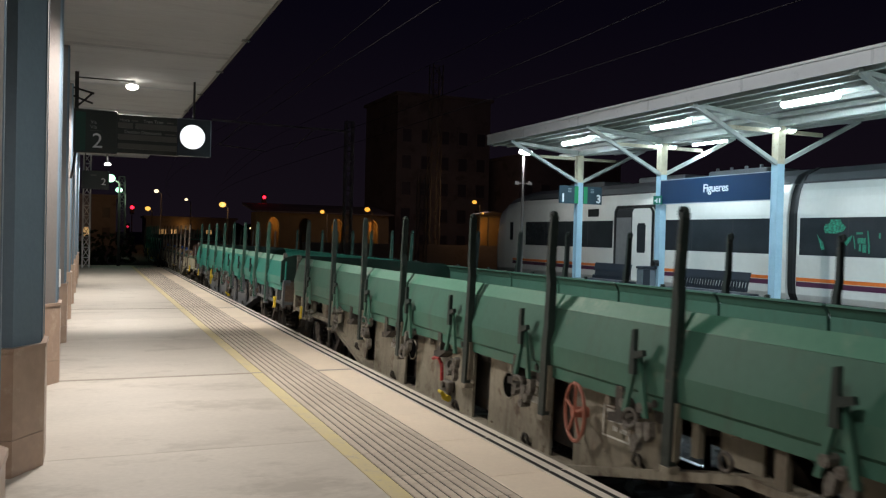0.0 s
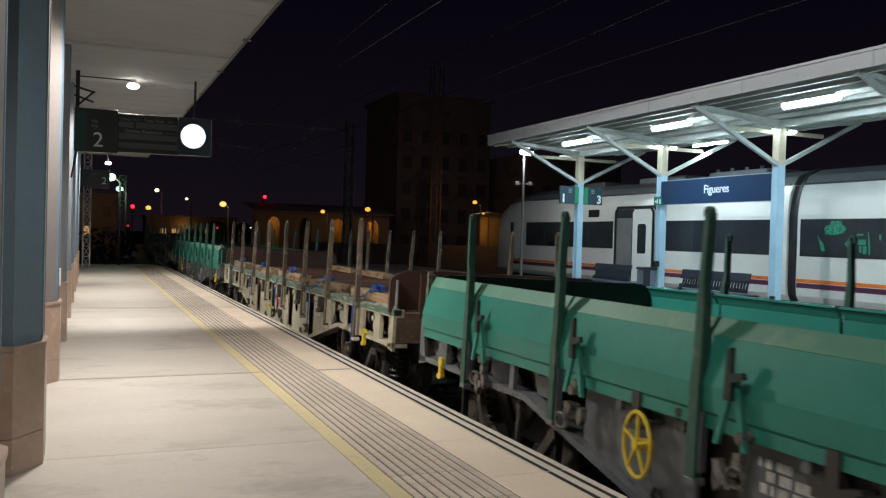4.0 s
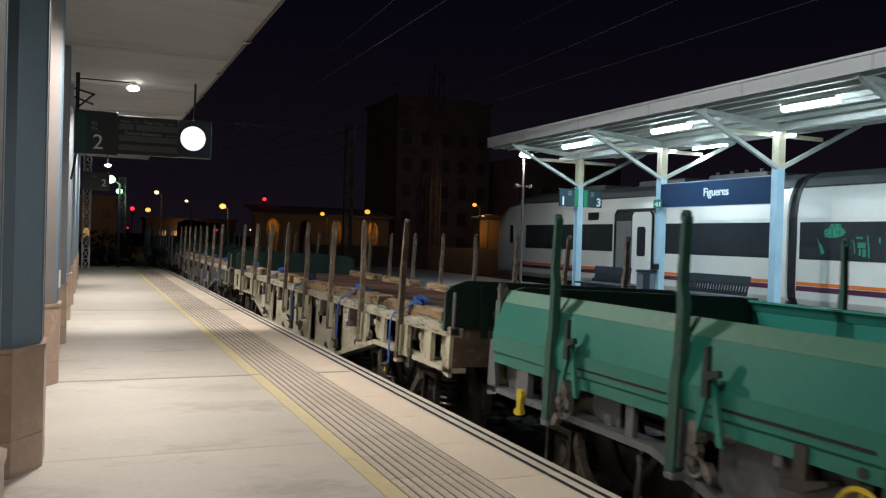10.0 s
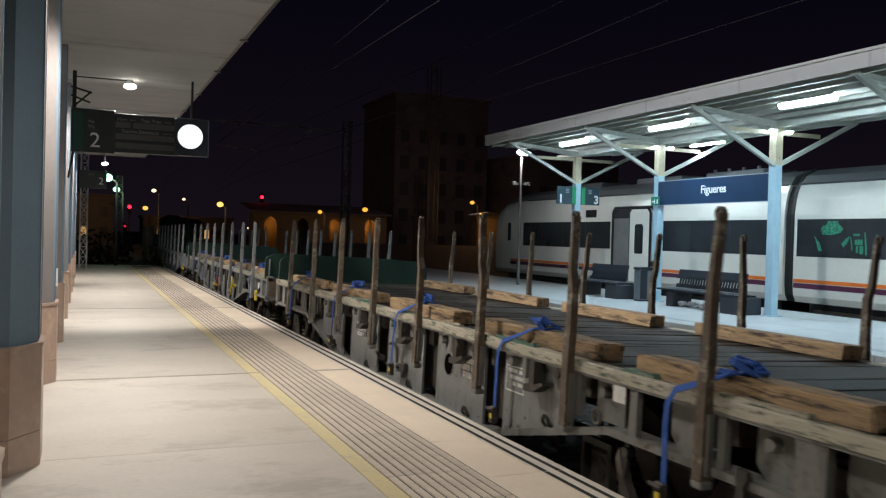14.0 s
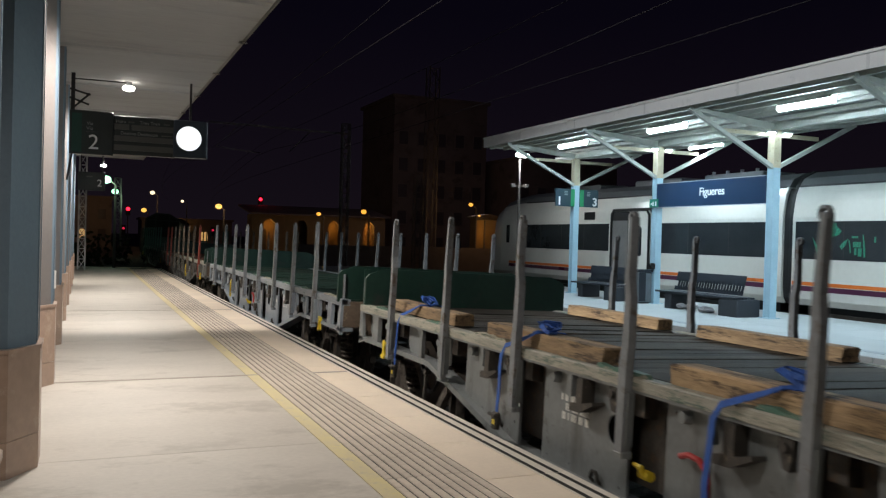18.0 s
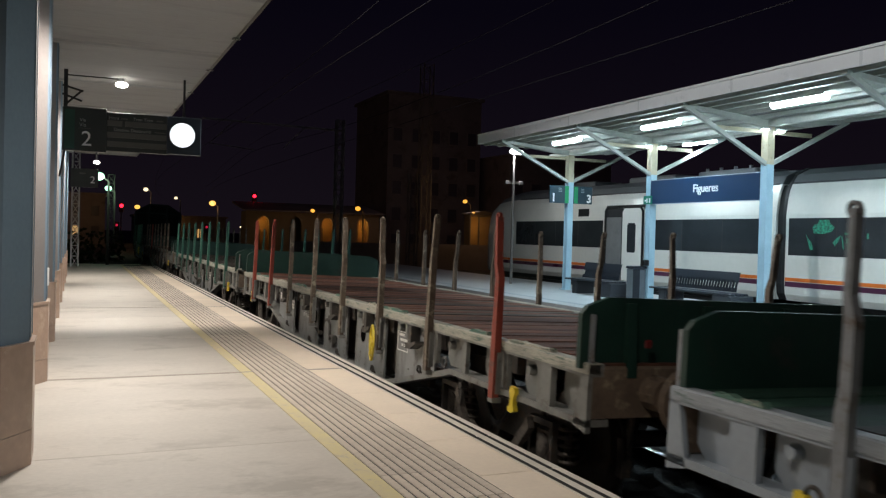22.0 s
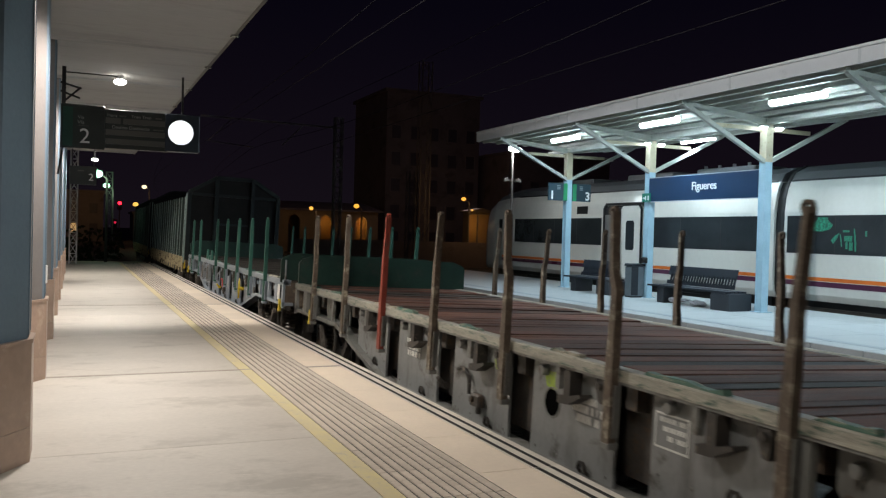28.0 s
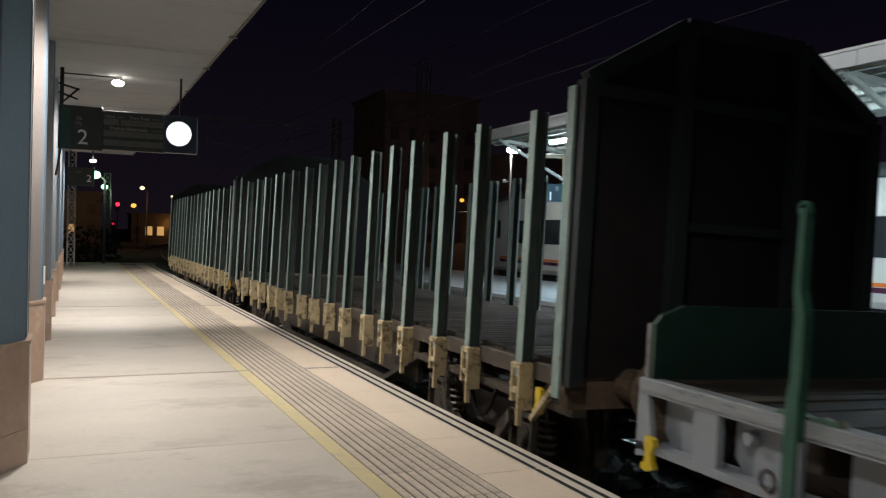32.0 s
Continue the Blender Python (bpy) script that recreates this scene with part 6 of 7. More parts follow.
        for q_ in (0, 1, 2):
            put("data_line", shared("data_line", mark_white, lambda bm: text_row(bm, random.Random(q_ + 3), -0.13, 0.12 - 0.04 * q_, 0.055 - 0.055 * q_, 0.03), "%d" % q_), dp)["kind"] = "stuff"
        if seed in (2, 4):
            put("stencil_lines", shared("stencil_lines", mark_white, lines_draw(4), "4"), w, turn @ pose(0, -1.65, 0.69), "rows of white stencil lettering")["kind"] = "stuff"
            put("stencil_mark", shared("stencil_mark", mark_white, lambda bm: text_row(bm, random.Random(9), -0.18, 0.18, -0.035, 0.075), "large"), w, turn @ pose(0, -1.42, 1.02), "unreadable white stencil marks")["kind"] = "stuff"
        for y_ in (-1.35, 0.99):
            ih = put("inspection_hole", shared("inspection_hole", hole_black, hole_draw), w, turn @ pose(0, y_, 0.85))
            put("hole_rim", shared("hole_rim", fr, lambda bm: ring(bm, (-1.386, 0, 0), (1, 0, 0), 0.112, 0.008, 24, 5)), ih)
        for e in (-1, 1):
            put("corner_step", shared("corner_step", rest_dark if seed in (5, 6) else wheel_yellow, foot_draw), w, turn @ pose(-1.478, e * (6.42 if seed == 12 else 5.94 if boards else 5.54), 0.0), "dark corner lever" if seed in (5, 6) else "yellow corner lever")
    if not boards:
        for k in range(9):
            y = -5.9 + 1.45 * k + rng.uniform(-0.5, 0.5)
            put("edge_beading", shared("edge_beading", edge_green if k % 3 else edge_cream, edging_draw(k), "%d" % k), w, pose(-1.43, y, DECK + 0.007, 0, 0, rng.uniform(-2, 2)), "broken green edge beading")
    if not boards:
        put("brake_valve", shared("brake_valve", wheel_yellow if bright else rest_dark, valve_draw), w, pose(-1.41, 0.62, 0.64), "yellow brake valve" if bright else "rusty brake valve")
    put("brake_lever", shared("brake_lever", lever_red if bright else rest_dark, lever_draw), w, pose(-1.41, 0.08, 0.68), "bent red brake lever" if bright else "bent rusty brake lever")
    put("change_box", shared("change_box", dark_steel, change_box_draw), w, pose(-1.41, -0.12, 0.58), "dark valve block")
    if boards:
        put("brake_valve", shared("brake_valve", wheel_yellow, valve_draw), w, pose(-1.45, -0.16, 0.52), "yellow brake valve")
    if seed == 12:
        put("bay_plate", shared("bay_plate", mark_white, lambda bm: soft_box(bm, -1.462, -1.455, -0.10, 0.10, 0.88, 1.16, 0.003)), w, pose(0, -6.20, 0), "white data sheet on the frame")
    if seed in (6, 7):
        put("bay_plate", shared("bay_plate", mark_white, lambda bm: soft_box(bm, -1.462, -1.455, -0.07, 0.07, 0.96, 1.08, 0.003), "small"), w, pose(0, -5.70, 0) if seed == 7 else pose(0, -4.35, 0.08), "small white data sheet on the frame")
    if seed == 11:
        for y_, z_ in ((-0.47, 1.02), (-1.33, 1.02)):
            put("paint_patch", shared("paint_patch", mat("yellow-green sprayed paint", (0.38, 0.50, 0.05), (0.22, 0.33, 0.05), 0.6, size=9, fine=40, stain=(0.2, 0.21, 0.19), stain_at=0.58),
                lambda bm: extrude(bm, [(-0.09, -0.05), (-0.03, -0.075), (0.07, -0.06), (0.10, 0.012), (0.07, 0.06), (-0.05, 0.066), (-0.10, 0.03)], "x", -1.3875, -1.385)), w, pose(0, y_, z_), "yellow-green sprayed patch")
    if seed == 12:
        letters("2", 0.30, sign_white, w, MIRROR @ pose(0.55, HALF + 0.025, DECK + 0.20, 90, 0, 180), "numeral")
    if seed == 12:
        put("stencil_table", shared("stencil_table", mark_white, grid_draw), w, pose(0, -0.2, 0.90), "white ruled stencil table")
        for y_ in (2.9, 2.0):
            tb = put("tool_box", shared("tool_box", frame_grey, lambda bm: soft_box(bm, -1.53, -1.43, -0.13, 0.13, 0.70, 1.14, 0.02)), w, pose(0, y_, 0), "grey steel tool box")
            put("lid", shared("lid", dark_steel, lambda bm: soft_box(bm, -1.54, -1.53, -0.11, 0.11, 0.75, 1.08, 0.01)), tb)
        for y_, n_ in ((1.5, 5), (-1.62, 6)):
            put("stencil_lines", shared("stencil_lines", mark_white, lines_draw(n_), "%d" % n_), w, pose(0, y_, 0.93), "rows of white stencil lettering")
        put("stencil_table", shared("stencil_table", mark_white, grid_draw), w, pose(0, 3.33, 0.92), "white ruled stencil table")
    if seed == 9:
        for y_, z_ in ((3.26, 0.98), (2.50, 0.90)):
            put("stencil_table", shared("stencil_table", mark_white, cells_draw), w, pose(0, y_, z_), "white stencilled table")["kind"] = "stuff"
    for y in (-6.28, -5.68, -4.95, -4.12, 4.08, 4.9, 5.66, 6.27):
        put("inner_plate", shared("inner_plate", fr, lambda bm: extrude(bm, [(-0.17, 0.85), (0.10, 0.85), (0.17, 0.93), (0.17, DECK - 0.10), (-0.17, DECK - 0.10)], "x", -1.36, -1.34)), w, pose(0, y, 0), "recessed web plate")
        if abs(abs(y) - 5.67) < 0.02 or abs(abs(y) - 4.1) < 0.03:
            put("rest_boss", shared("rest_boss", fr, boss_draw), w, pose(-1.36, y + 0.03, 1.06), "pale round boss")
    for y in (-4.55, 5.05):
        put("pull_ring", shared("pull_ring", dark_steel, lambda bm: ring(bm, (0, 0, 0), (1, 0, 0), 0.05, 0.013, 14, 5)), w, pose(-1.48, y + 0.42, 0.90))
    for e, turn in ((1, Matrix.Identity(4)), (-1, MIRROR)):
        put("headstock", shared("headstock", head_brown, headstock_draw), w, turn @ pose(0, HALF, 0))
        for x in (-1.43, 1.43):
            if end:
                put("corner_post", shared("corner_post", boards or post_grey, lambda bm: soft_box(bm, -0.012, 0.012, -0.012, 0.04, DECK - 0.04, DECK + end_h * 0.74, 0.005), "%.2f" % end_h), w, turn @ pose(x, HALF - 0.05, 0), "pale corner post")
        if end:
            eb = put("end_board", shared("end_board", end, endboard_draw(end_h), "%.2f" % end_h), w, turn @ pose(0, HALF - 0.06, 0), "end board")
            for x in (-1.1, -0.4, 0.4, 1.1):
                put("rib", shared("rib", end, end_rib_draw(end_h), "%.2f" % end_h), eb, pose(x, 0, 0))
        for x in (-0.9, 0.9):
            put("buffer", shared("buffer", head_brown, buffer_draw), w, turn @ pose(x, HALF, 1.04))
        couple(w, turn)
        bogie(w, e * 4.75, e)
    put("tail_lamp", shared("tail_lamp", mat("red reflector", (0.14, 0.010, 0.010), None, 0.5), lambda bm: soft_box(bm, -0.03, 0.03, 0, 0.02, 0, 0.06, 0.008)), w, MIRROR @ pose(1.0, HALF + 0.03, DECK + 0.12), "small red plate")
    if hand is not None:
        put("handwheel", shared("handwheel", wheel_red if hand_red else wheel_yellow, handwheel_draw), w, pose(-1.53, hand, 0.88 if hand_red else 0.83, 0, 0, -13), "red handwheel" if hand_red else "yellow handwheel")
    if plank:
        y = -HALF + 0.02
        while y < HALF - 0.12:
            wide = rng.choice((0.14, 0.18, 0.22, 0.25))
            me = shared("deck_plank", plank_grey if rng.random() < 0.12 else plank, plank_draw(wide), "%.2f" % wide)
            put("deck_plank", me, w, pose(rng.uniform(-0.01, 0.01), y + wide / 2, DECK + rng.uniform(-0.009, 0.003), 0, rng.uniform(-0.3, 0.3), rng.uniform(-0.35, 0.35)))
            y += wide + rng.choice((0.001, 0.002, 0.003, 0.005, 0.012))
    if boards:
        for s in (0, 1):
            turn = MIRROR if s else Matrix.Identity(4)
            ys = [-HALF + 0.1] + sorted(-y if s else y for y in post_row) + [HALF - 0.1]
            for a, b in zip(ys, ys[1:]):
                lo, hi = a + 0.02, b - 0.02
                sb = put("side_board", shared("side_board", boards, side_board_draw(lo, hi), "%.2f" % lo), w, turn)
                if s and hi - lo > 0.6:
                    put("hook_lug", shared("hook_lug", post_black, lambda bm: soft_box(bm, -1.40, -1.36, -0.025, 0.025, DECK + 0.42, DECK + 0.48, 0.006)), sb, pose(0, (lo + hi) / 2, 0), "small black lug")
                if not s and (a == ys[0] or b == ys[-1]):
                    e_ = lo if a == ys[0] else hi
                    put("corner_latch", shared("corner_latch", rust_pale, lambda bm: (extrude(bm, [(-0.03, DECK + 0.02), (0.03, DECK + 0.02), (0.022, DECK + 0.36), (0.03, DECK + 0.44), (0.012, DECK + 0.50), (-0.012, DECK + 0.50), (-0.03, DECK + 0.44)], "x", -1.47, -1.42), rod(bm, (-1.475, 0, DECK + 0.45), (-1.40, 0, DECK + 0.45), 0.03, 10))), sb, pose(0, e_, 0), "pale worn corner latch")
                put("top_lip", shared("top_lip", boards if s else board_lip, board_lip_draw(lo, hi), "%.2f" % lo), sb, None, "" if s else "paler top lip")
                if hi - lo > 1.3:
                    if seed == 4:
                        put("slot", shared("slot", black_paint, board_slot_draw(lo, hi), "%.2f" % lo), sb)
                    spots = ([lo + 0.30] if lo < 0.2 else []) + ([hi - 0.30] if hi > -0.2 else [])
                    for at_ in spots:
                        lb = put("latch_bracket", shared("latch_bracket", boards, latch_draw), w, turn @ pose(0, at_, 0))
                        put("drop_handle", shared("drop_handle", post_black, handle_draw), lb, None, "blackened drop handle")
                        for nm_, dr_, n_ in (("hinge_pin", pin_draw, 3), ("lug", lug_draw, 3), ("link", link_draw, 1)):
                            for k_ in range(n_):
                                put(nm_, shared(nm_, rust_pale, dr_), lb, pose(rng.uniform(-0.01, 0.01), rng.uniform(-0.14, 0.14), DECK - rng.uniform(0.15, 0.46), rng.uniform(-40, 40)))
    return w


def stake_wagon(label, seed):
    """A flat wagon with tall stakes and high gabled end walls."""
    w = thing("stake_wagon", pose(0, 0, 0), label, "freight wagon", "freight train")
    underframe(w)
    rng = random.Random(seed)
    ys = [-5.93, -4.98, -4.24, -3.35, -2.7, -2.05, -1.15, -0.4, 0.4, 1.15, 2.05, 2.7, 3.35, 4.24, 4.98, 5.93]

    def stake(bm):
        box(bm, -0.047, 0.044, -0.006, 0.006, 1.0, 3.13)

    def flange(bm):
        soft_box(bm, -0.058, -0.047, -0.048, 0.048, 1.0, 3.14, 0.002)

    def back_flange(bm):
        soft_box(bm, 0.044, 0.055, -0.048, 0.048, 1.0, 3.13, 0.002)

    def socket(bm):
        soft_box(bm, -0.085, 0.06, -0.075, 0.075, 1.07, 1.12, 0.012)
        soft_box(bm, -0.08, 0.06, -0.075, -0.040, 0.74, 1.075, 0.008)
        soft_box(bm, -0.08, 0.06, 0.040, 0.075, 0.80, 1.075, 0.008)
        soft_box(bm, -0.075, 0.05, -0.07, 0.07, 0.87, 0.92, 0.008)

    def shoe(bm):
        soft_box(bm, -0.078, -0.03, -0.074, -0.036, 0.62, 0.745, 0.008)

    for s in (0, 1):
        turn = MIRROR if s else Matrix.Identity(4)
        put("side_girder", shared("side_girder", girder_dark, lambda bm: (soft_box(bm, -1.40, -1.30, -HALF, HALF, 1.0, 1.14, 0.01), extrude(bm, [(-HALF, 0.80), (-3.55, 0.80), (-2.45, 0.36), (2.45, 0.36), (3.55, 0.80), (HALF, 0.80), (HALF, 0.86), (3.5, 0.86), (2.45, 0.42), (-2.45, 0.42), (-3.5, 0.86), (-HALF, 0.86)], "x", -1.38, -1.26)), "tall"), w, turn)
        for y in ys:
            # web and back flange carry painted shade, the outer flange stays pale
            st = put("stake", shared("stake", stake_shaded, stake), w, turn @ pose(-1.44, y, 0, 0, 0, rng.uniform(-3, 3)), "steel stake with a pale teal flange and shade painted into its web")
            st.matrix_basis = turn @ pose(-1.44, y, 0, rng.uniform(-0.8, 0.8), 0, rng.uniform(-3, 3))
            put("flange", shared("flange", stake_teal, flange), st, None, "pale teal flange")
            put("flange", shared("flange", stake_shaded, back_flange), st)
            sk = put("stake_socket", shared("stake_socket", socket_cream, socket), w, turn @ pose(-1.44, y, 0), "cream stake socket")
            put("shoe", shared("shoe", socket_cream, shoe), sk)
        for e in (-1, 1):
            put("corner_step", shared("corner_step", wheel_yellow, foot_draw), w, turn @ pose(-1.44, e * 6.2, 0.05), "yellow corner lever")
    for e, turn in ((1, Matrix.Identity(4)), (-1, MIRROR)):
        put("headstock", shared("headstock", head_brown, headstock_draw), w, turn @ pose(0, HALF, 0))

        def wall(bm):
            extrude(bm, [(-1.49, 1.1), (1.49, 1.1), (1.49, 3.28), (0.60, 3.80), (-0.60, 3.80), (-1.49, 3.28)], "y", -0.06, 0.0)

        def wall_frame_draw(bm):
            for x, h in ((-1.45, 3.28), (-0.59, 3.8), (0.59, 3.8), (1.45, 3.28)):
                box(bm, x - 0.06, x + 0.06, 0.0, 0.10, 1.05, h)
            bar(bm, (-1.46, 0.03, 3.28), (-0.60, 0.03, 3.80), 0.1, 0.12)
            bar(bm, (1.46, 0.03, 3.28), (0.60, 0.03, 3.80), 0.1, 0.12)
            bar(bm, (-0.60, 0.03, 3.80), (0.60, 0.03, 3.80), 0.1, 0.12)
            bar(bm, (-1.38, 0.03, 3.22), (1.38, 0.03, 3.22), 0.08, 0.09)
            bar(bm, (-0.53, 0.03, 2.27), (0.53, 0.03, 2.27), 0.06, 0.07)
        put("end_wall", shared("end_wall", wall_dark, wall), w, turn @ pose(0, HALF + 0.03, 0), "high dark gabled end wall")
        put("wall_frame", shared("wall_frame", wall_frame, wall_frame_draw), w, turn @ pose(0, HALF + 0.03, 0))
        for x in (-1.525, 1.525):
            put("corner_post", shared("corner_post", stake_teal, lambda bm: soft_box(bm, -0.012, 0.012, -0.05, 0.05, 0.95, 3.24, 0.004), "tall"), w, turn @ pose(x, HALF - 0.02, 0), "pale teal corner post")
            put("corner_brace", shared("corner_brace", socket_cream, lambda bm: bar(bm, (0, -0.30, 0.72), (0, 0.0, 1.02), 0.05, 0.04)), w, turn @ pose(x * 0.99, HALF - 0.06, 0), "cream corner brace")
        for x in (-0.9, 0.9):
            put("buffer", shared("buffer", head_brown, buffer_draw), w, turn @ pose(x, HALF, 1.04))
        couple(w, turn)
        bogie(w, e * 4.75, e)
    me = shared("deck_plank", plank_grey, plank_draw(0.18), "0.18")
    for i in range(66):
        put("deck_plank", me, w, pose(0, -HALF + 0.1 + (2 * HALF - 0.2) * i / 65, 1.18))
    return w


def timber_draw(length, seed):
    def draw(bm):
        rng = random.Random(seed)
        soft_box(bm, -0.11, 0.11, -length / 2, length / 2, 0.0, 0.125, 0.012)
        for v in bm.verts:
            v.co += Vector((rng.uniform(-0.008, 0.008), rng.uniform(-0.02, 0.02), rng.uniform(0, 0.008)))
    return draw


def ribbon(bm, pts, wide, thick=0.006):
    """One continuous band through points; the width lies across the path and the outward direction."""
    pts = [Vector(p) for p in pts]
    rows = []
    for k, p in enumerate(pts):
        d = (pts[min(k + 1, len(pts) - 1)] - pts[max(k - 1, 0)]).normalized()
        side = Vector((0, 1, 0)) - d * d.y
        side = (side if side.length > 0.2 else Vector((1, 0, 0)) - d * d.x).normalized()
        up = d.cross(side) * thick / 2
        side *= wide / 2
        rows.append([bm.verts.new(p + q) for q in (side + up, -side + up, -side - up, side - up)])
    for a, b in zip(rows, rows[1:]):
        for i in range(4):
            bm.faces.new((a[i], a[(i + 1) % 4], b[(i + 1) % 4], b[i]))
    bm.faces.new(rows[0][::-1])
    bm.faces.new(rows[-1])


def strap_draw(seed):
    """Webbing over the baulk, slanting to the girder and hanging down its face."""
    def draw(bm):
        rng = random.Random(seed)
        pts = [(0.13, 0.01, 0.02), (0.125, 0.0, 0.135), (0.0, 0.0, 0.141), (-0.122, 0.02, 0.137), (-0.165, 0.16, 0.07), (-0.235, 0.34, -0.01), (-0.245, 0.39, -0.10)]
        y, z = 0.40, -0.22
        while z > -0.62:
            pts.append((-0.245, y, z))
            y += rng.uniform(-0.01, 0.015)
            z -= 0.13
        ribbon(bm, pts, 0.046)
    return draw


def ratchet_draw(bm):
    """The buckle at the foot of a strap."""
    soft_box(bm, -0.275, -0.225, 0.365, 0.455, -0.72, -0.58, 0.012)
    rod(bm, (-0.285, 0.35, -0.60), (-0.285, 0.47, -0.60), 0.016, 8)


def knot_draw(seed):
    """A crumpled bow of webbing."""
    def draw(bm):
        rng = random.Random(seed + 50)
        pts = []
        for k in range(22):
            a = k * 0.95
            r = 0.05 + 0.09 * abs(math.sin(a * 0.8 + seed))
            pts.append((r * 0.6 * math.cos(a) + rng.uniform(-0.02, 0.02), r * math.sin(a * 1.3), 0.185 + 0.05 * math.sin(a * 0.7) + rng.uniform(-0.015, 0.02)))
        ribbon(bm, pts, 0.045, 0.01)
    return draw


WAGONS = []
LOADS = []


def load_timbers(index, strapped, seed):
    rng = random.Random(seed)
    for side in (-1, 1):
        for k, yc in enumerate((4.82, 2.12, -0.43, -3.0, -5.38) if side < 0 else (4.85, 2.35, -0.33, -2.9, -5.2)):
            length = rng.choice((1.78, 1.85, 1.92)) + 0.3 * (side > 0)
            yy = yc + rng.uniform(-0.06, 0.06)
            xx = side * (1.30 + rng.uniform(-0.06, 0.0))
            t = tagged(put("timber_baulk", shared("timber_baulk", timber_mat, timber_draw(length, k + seed), "%d%d" % (k, seed))), "pale sawn timber baulk lying along the wagon edge" if not strapped or side > 0 else "pale sawn timber baulk tied down with blue webbing", "timber", "timber baulks")
            if side < 0 and strapped:
                sp = put("strap", shared("strap", strap_blue, strap_draw(k), "%d" % k), t, pose(0.0, rng.uniform(-0.08, 0.05), 0), "blue webbing strap")
                rt = put("ratchet", shared("ratchet", rest_dark, ratchet_draw), t, sp.matrix_basis.copy(), "dark ratchet buckle")
                put("tag", shared("tag", wheel_yellow, lambda bm: box(bm, -0.278, -0.275, 0.38, 0.425, -0.68, -0.64)), rt, None, "small yellow tag")
                put("knot", shared("knot", strap_blue, knot_draw(k), "%d" % k), sp, pose(-0.04, 0, -0.02), "knotted blue webbing")
            LOADS.append((t, index, pose(xx * 1.0, yy, DECK + 0.006, 0, 0, rng.uniform(-1.2, 1.2))))


WAGONS.append(wagon_base("faded green drop-side wagon with a rusty cream frame", frame_tan, edge_cream, False, post_black, end=board_dark, hand=-2.64, hand_red=True, plank=plank_brown, boards=board_pale, seed=1))
WAGONS.append(wagon_base("green drop-side wagon with a grey frame and yellow handwheel", frame_slate_shade, edge_grey, True, post_dkgreen, end=board_dark, hand=2.62, plank=plank_grey, boards=board_green, seed=2))
WAGONS.append(wagon_base("cream flat wagon with brown end boards and rusty stanchions", frame_cream, edge_green, True, post_brown, end=board_brown, plank=plank_brown, seed=3))
WAGONS.append(wagon_base("bright green drop-side wagon with a grey frame and yellow handwheel", frame_slate_shade, edge_grey, True, post_green, end=board_dark, hand=2.62, plank=plank_grey, boards=board_green, seed=4))
WAGONS.append(wagon_base("worn cream flat wagon with dark green end boards", frame_cream, edge_cream, True, post_brown, end=board_dark, plank=plank_brown, seed=5))
WAGONS.append(wagon_base("weathered beige flat wagon with dark green end boards", frame_beige, edge_cream, True, post_brown, end=board_dark, plank=plank_grey, seed=6))
WAGONS.append(wagon_base("grey flat wagon with dark green end boards and yellow handwheel", frame_grey, edge_grey, True, post_grey, end=board_dark, hand=-2.72, plank=plank_grey, seed=7))
WAGONS.append(wagon_base("grey flat wagon with green-stained planks and yellow handwheel", frame_blue, edge_blue, True, post_grey, end=board_dark, hand=2.42, plank=plank_green, seed=8))
WAGONS.append(wagon_base("beige-grey flat wagon with brown planks and red stanchions", frame_beige, edge_grey, True, post_brown, red=(0, 6, 7), end=board_dark, hand=-2.1, plank=plank_brown, seed=9))
WAGONS.append(wagon_base("beige-grey flat wagon with green stanchions", frame_beige, edge_grey, True, post_green, end=board_dark, plank=plank_grey, seed=10))
WAGONS.append(wagon_base("beige-grey flat wagon with brown planks and one red stanchion", frame_beige, edge_grey, True, post_brown, red=(5,), end=board_dark, plank=plank_brown, seed=11))
WAGONS.append(wagon_base("grey flat wagon with green stanchions and yellow handwheel", frame_blue, edge_blue, True, post_green, posts_skip=(5,), end=board_dark, hand=-2.75, plank=plank_grey, seed=12))
WAGONS.append(stake_wagon("tall-staked wagon with high dark gabled end walls", 13))
WAGONS.append(stake_wagon("tall-staked wagon at the end of the train", 14))
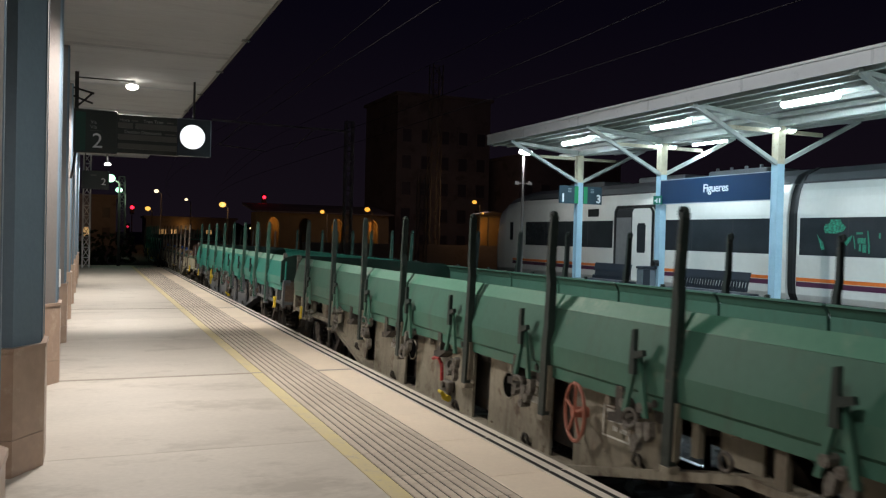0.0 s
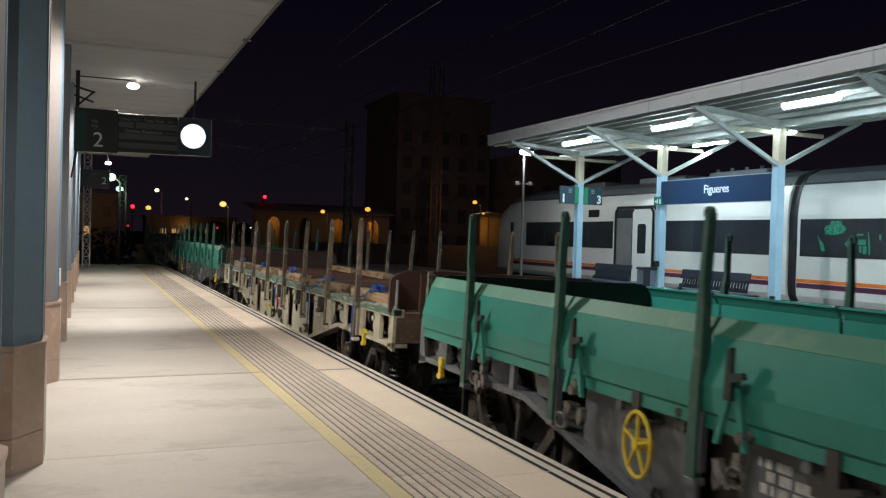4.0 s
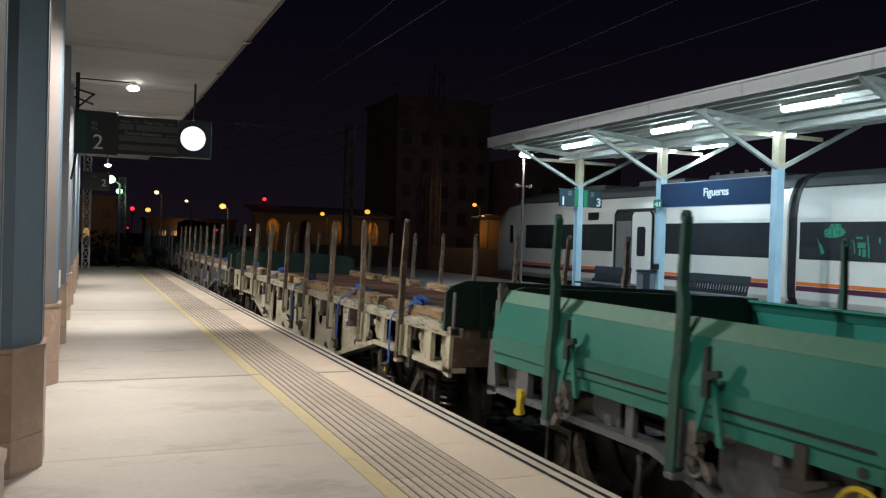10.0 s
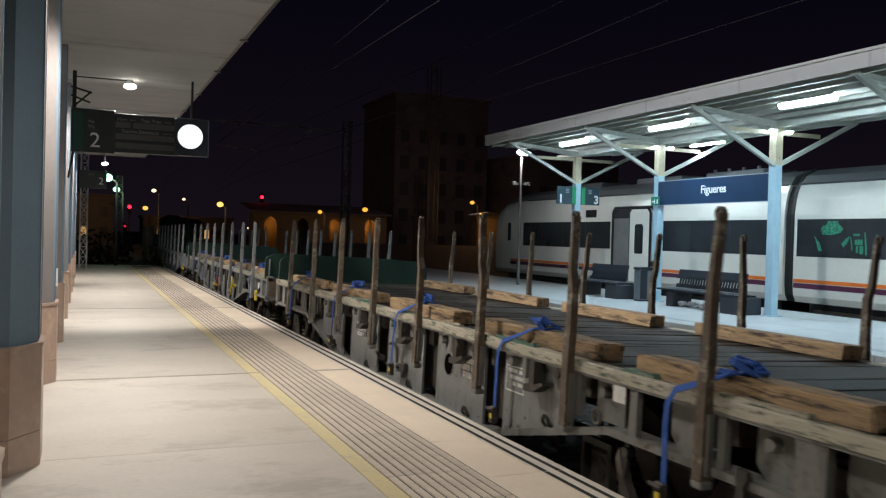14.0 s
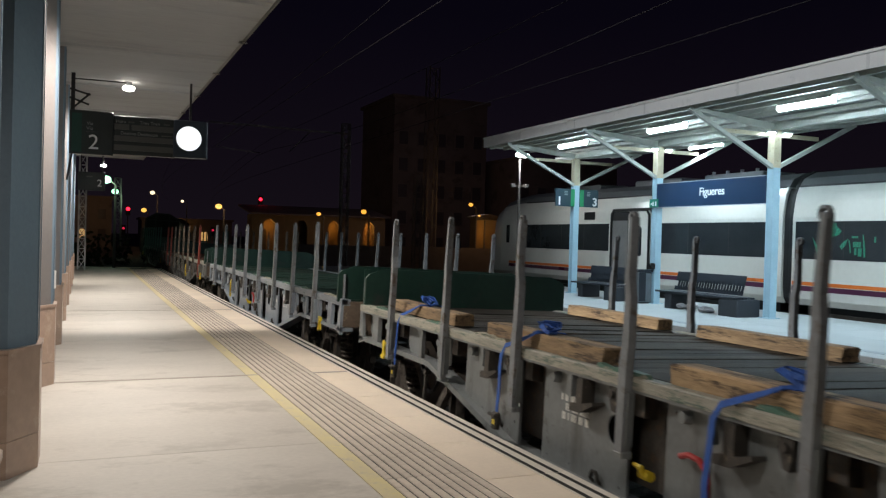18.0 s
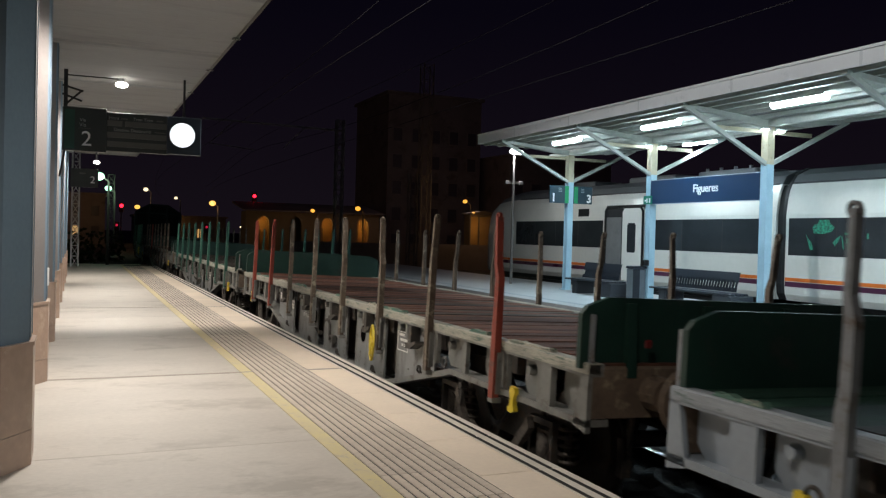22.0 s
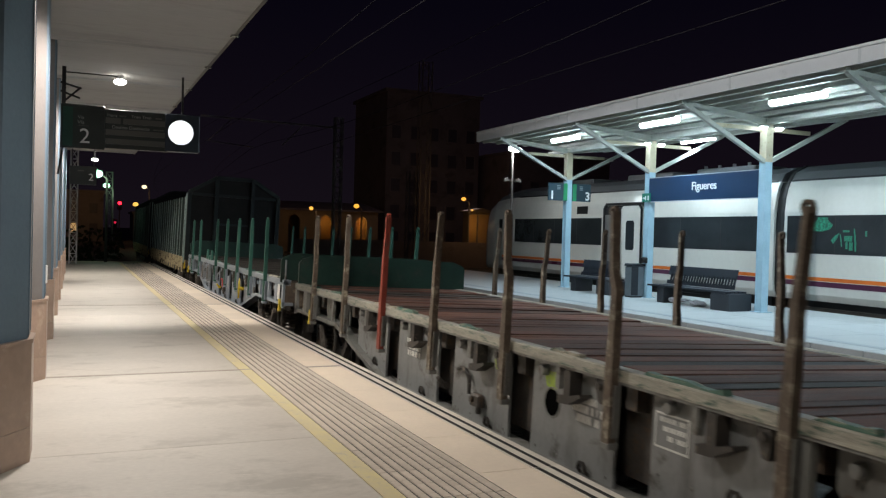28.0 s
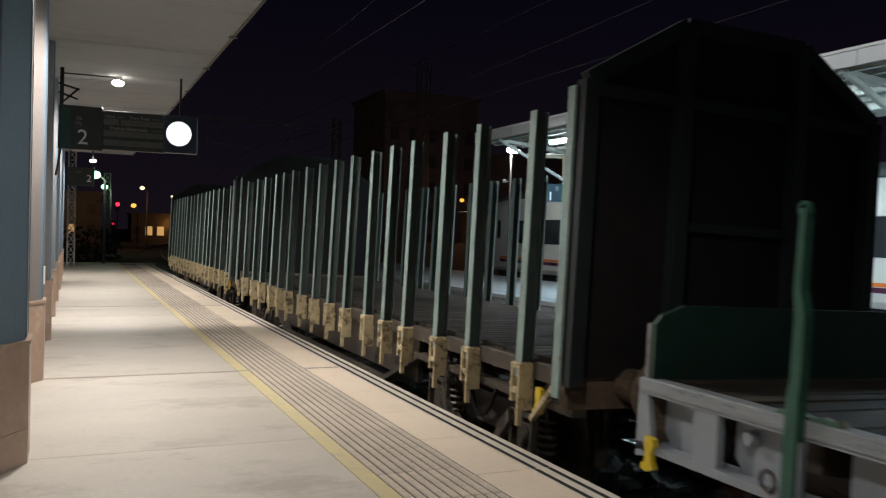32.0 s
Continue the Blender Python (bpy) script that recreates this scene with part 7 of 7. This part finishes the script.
for i_, st_, sd_ in ((2, True, 31), (4, True, 32), (5, True, 33), (6, True, 34)):
    load_timbers(i_, st_, sd_)

# ---- what moves ----
RUN = [(0.0, 0.20), (1.24, 6.44), (2.8, 14.24), (4.05, 20.50), (5.5, 27.87), (6.82, 34.48), (8.2, 41.28), (9.68, 48.47), (11.2, 55.74), (12.61, 62.48), (14.4, 71.07), (16.0, 78.73),
       (17.2, 84.53), (18.42, 90.52), (19.8, 97.44), (21.2, 104.62), (22.5, 111.38), (23.87, 118.64), (25.2, 125.89), (26.8, 134.78), (28.3, 143.20), (29.6, 150.58), (30.6, 156.37), (31.35, 160.74), (32.0, 164.66)]


def travelled(t):
    """Metres that the train has come, by a cubic through RUN."""
    k = max(0, min(len(RUN) - 2, sum(1 for r in RUN[1:] if r[0] <= t)))

    def slope(i):
        a, b = RUN[max(0, i - 1)], RUN[min(len(RUN) - 1, i + 1)]
        return (b[1] - a[1]) / (b[0] - a[0])
    (t0, s0), (t1, s1) = RUN[k], RUN[k + 1]
    h, u = t1 - t0, (t - t0) / (t1 - t0)
    return (2 * u ** 3 - 3 * u ** 2 + 1) * s0 + (u ** 3 - 2 * u ** 2 + u) * h * slope(k) + (-2 * u ** 3 + 3 * u ** 2) * s1 + (u ** 3 - u ** 2) * h * slope(k + 1)


def wagon_pose(i, t):
    s = 15.0 + PITCH * (i - 0.5) - travelled(t)
    x, y, h = on_line(TRACK_X, s)
    return pose(x, y, RAIL_Z, 0, 0, h) @ pose(0, 0, 0, 0, CANT, 0)


def motions():
    times = [0.5 * k for k in range(65)]
    for i, w in enumerate(WAGONS):
        walk(w, [(t, wagon_pose(i, t)) for t in times])
    for ob, i, m in LOADS:
        walk(ob, [(t, wagon_pose(i, t) @ m) for t in times])
    turns = [k * 4 / 30 for k in range(241)]
    for ws in WHEELS:
        at = ws.matrix_basis.translation.copy()
        walk(ws, [(t, pose(at.x, at.y, at.z, math.degrees(travelled(t) / 0.46))) for t in turns])


motions()
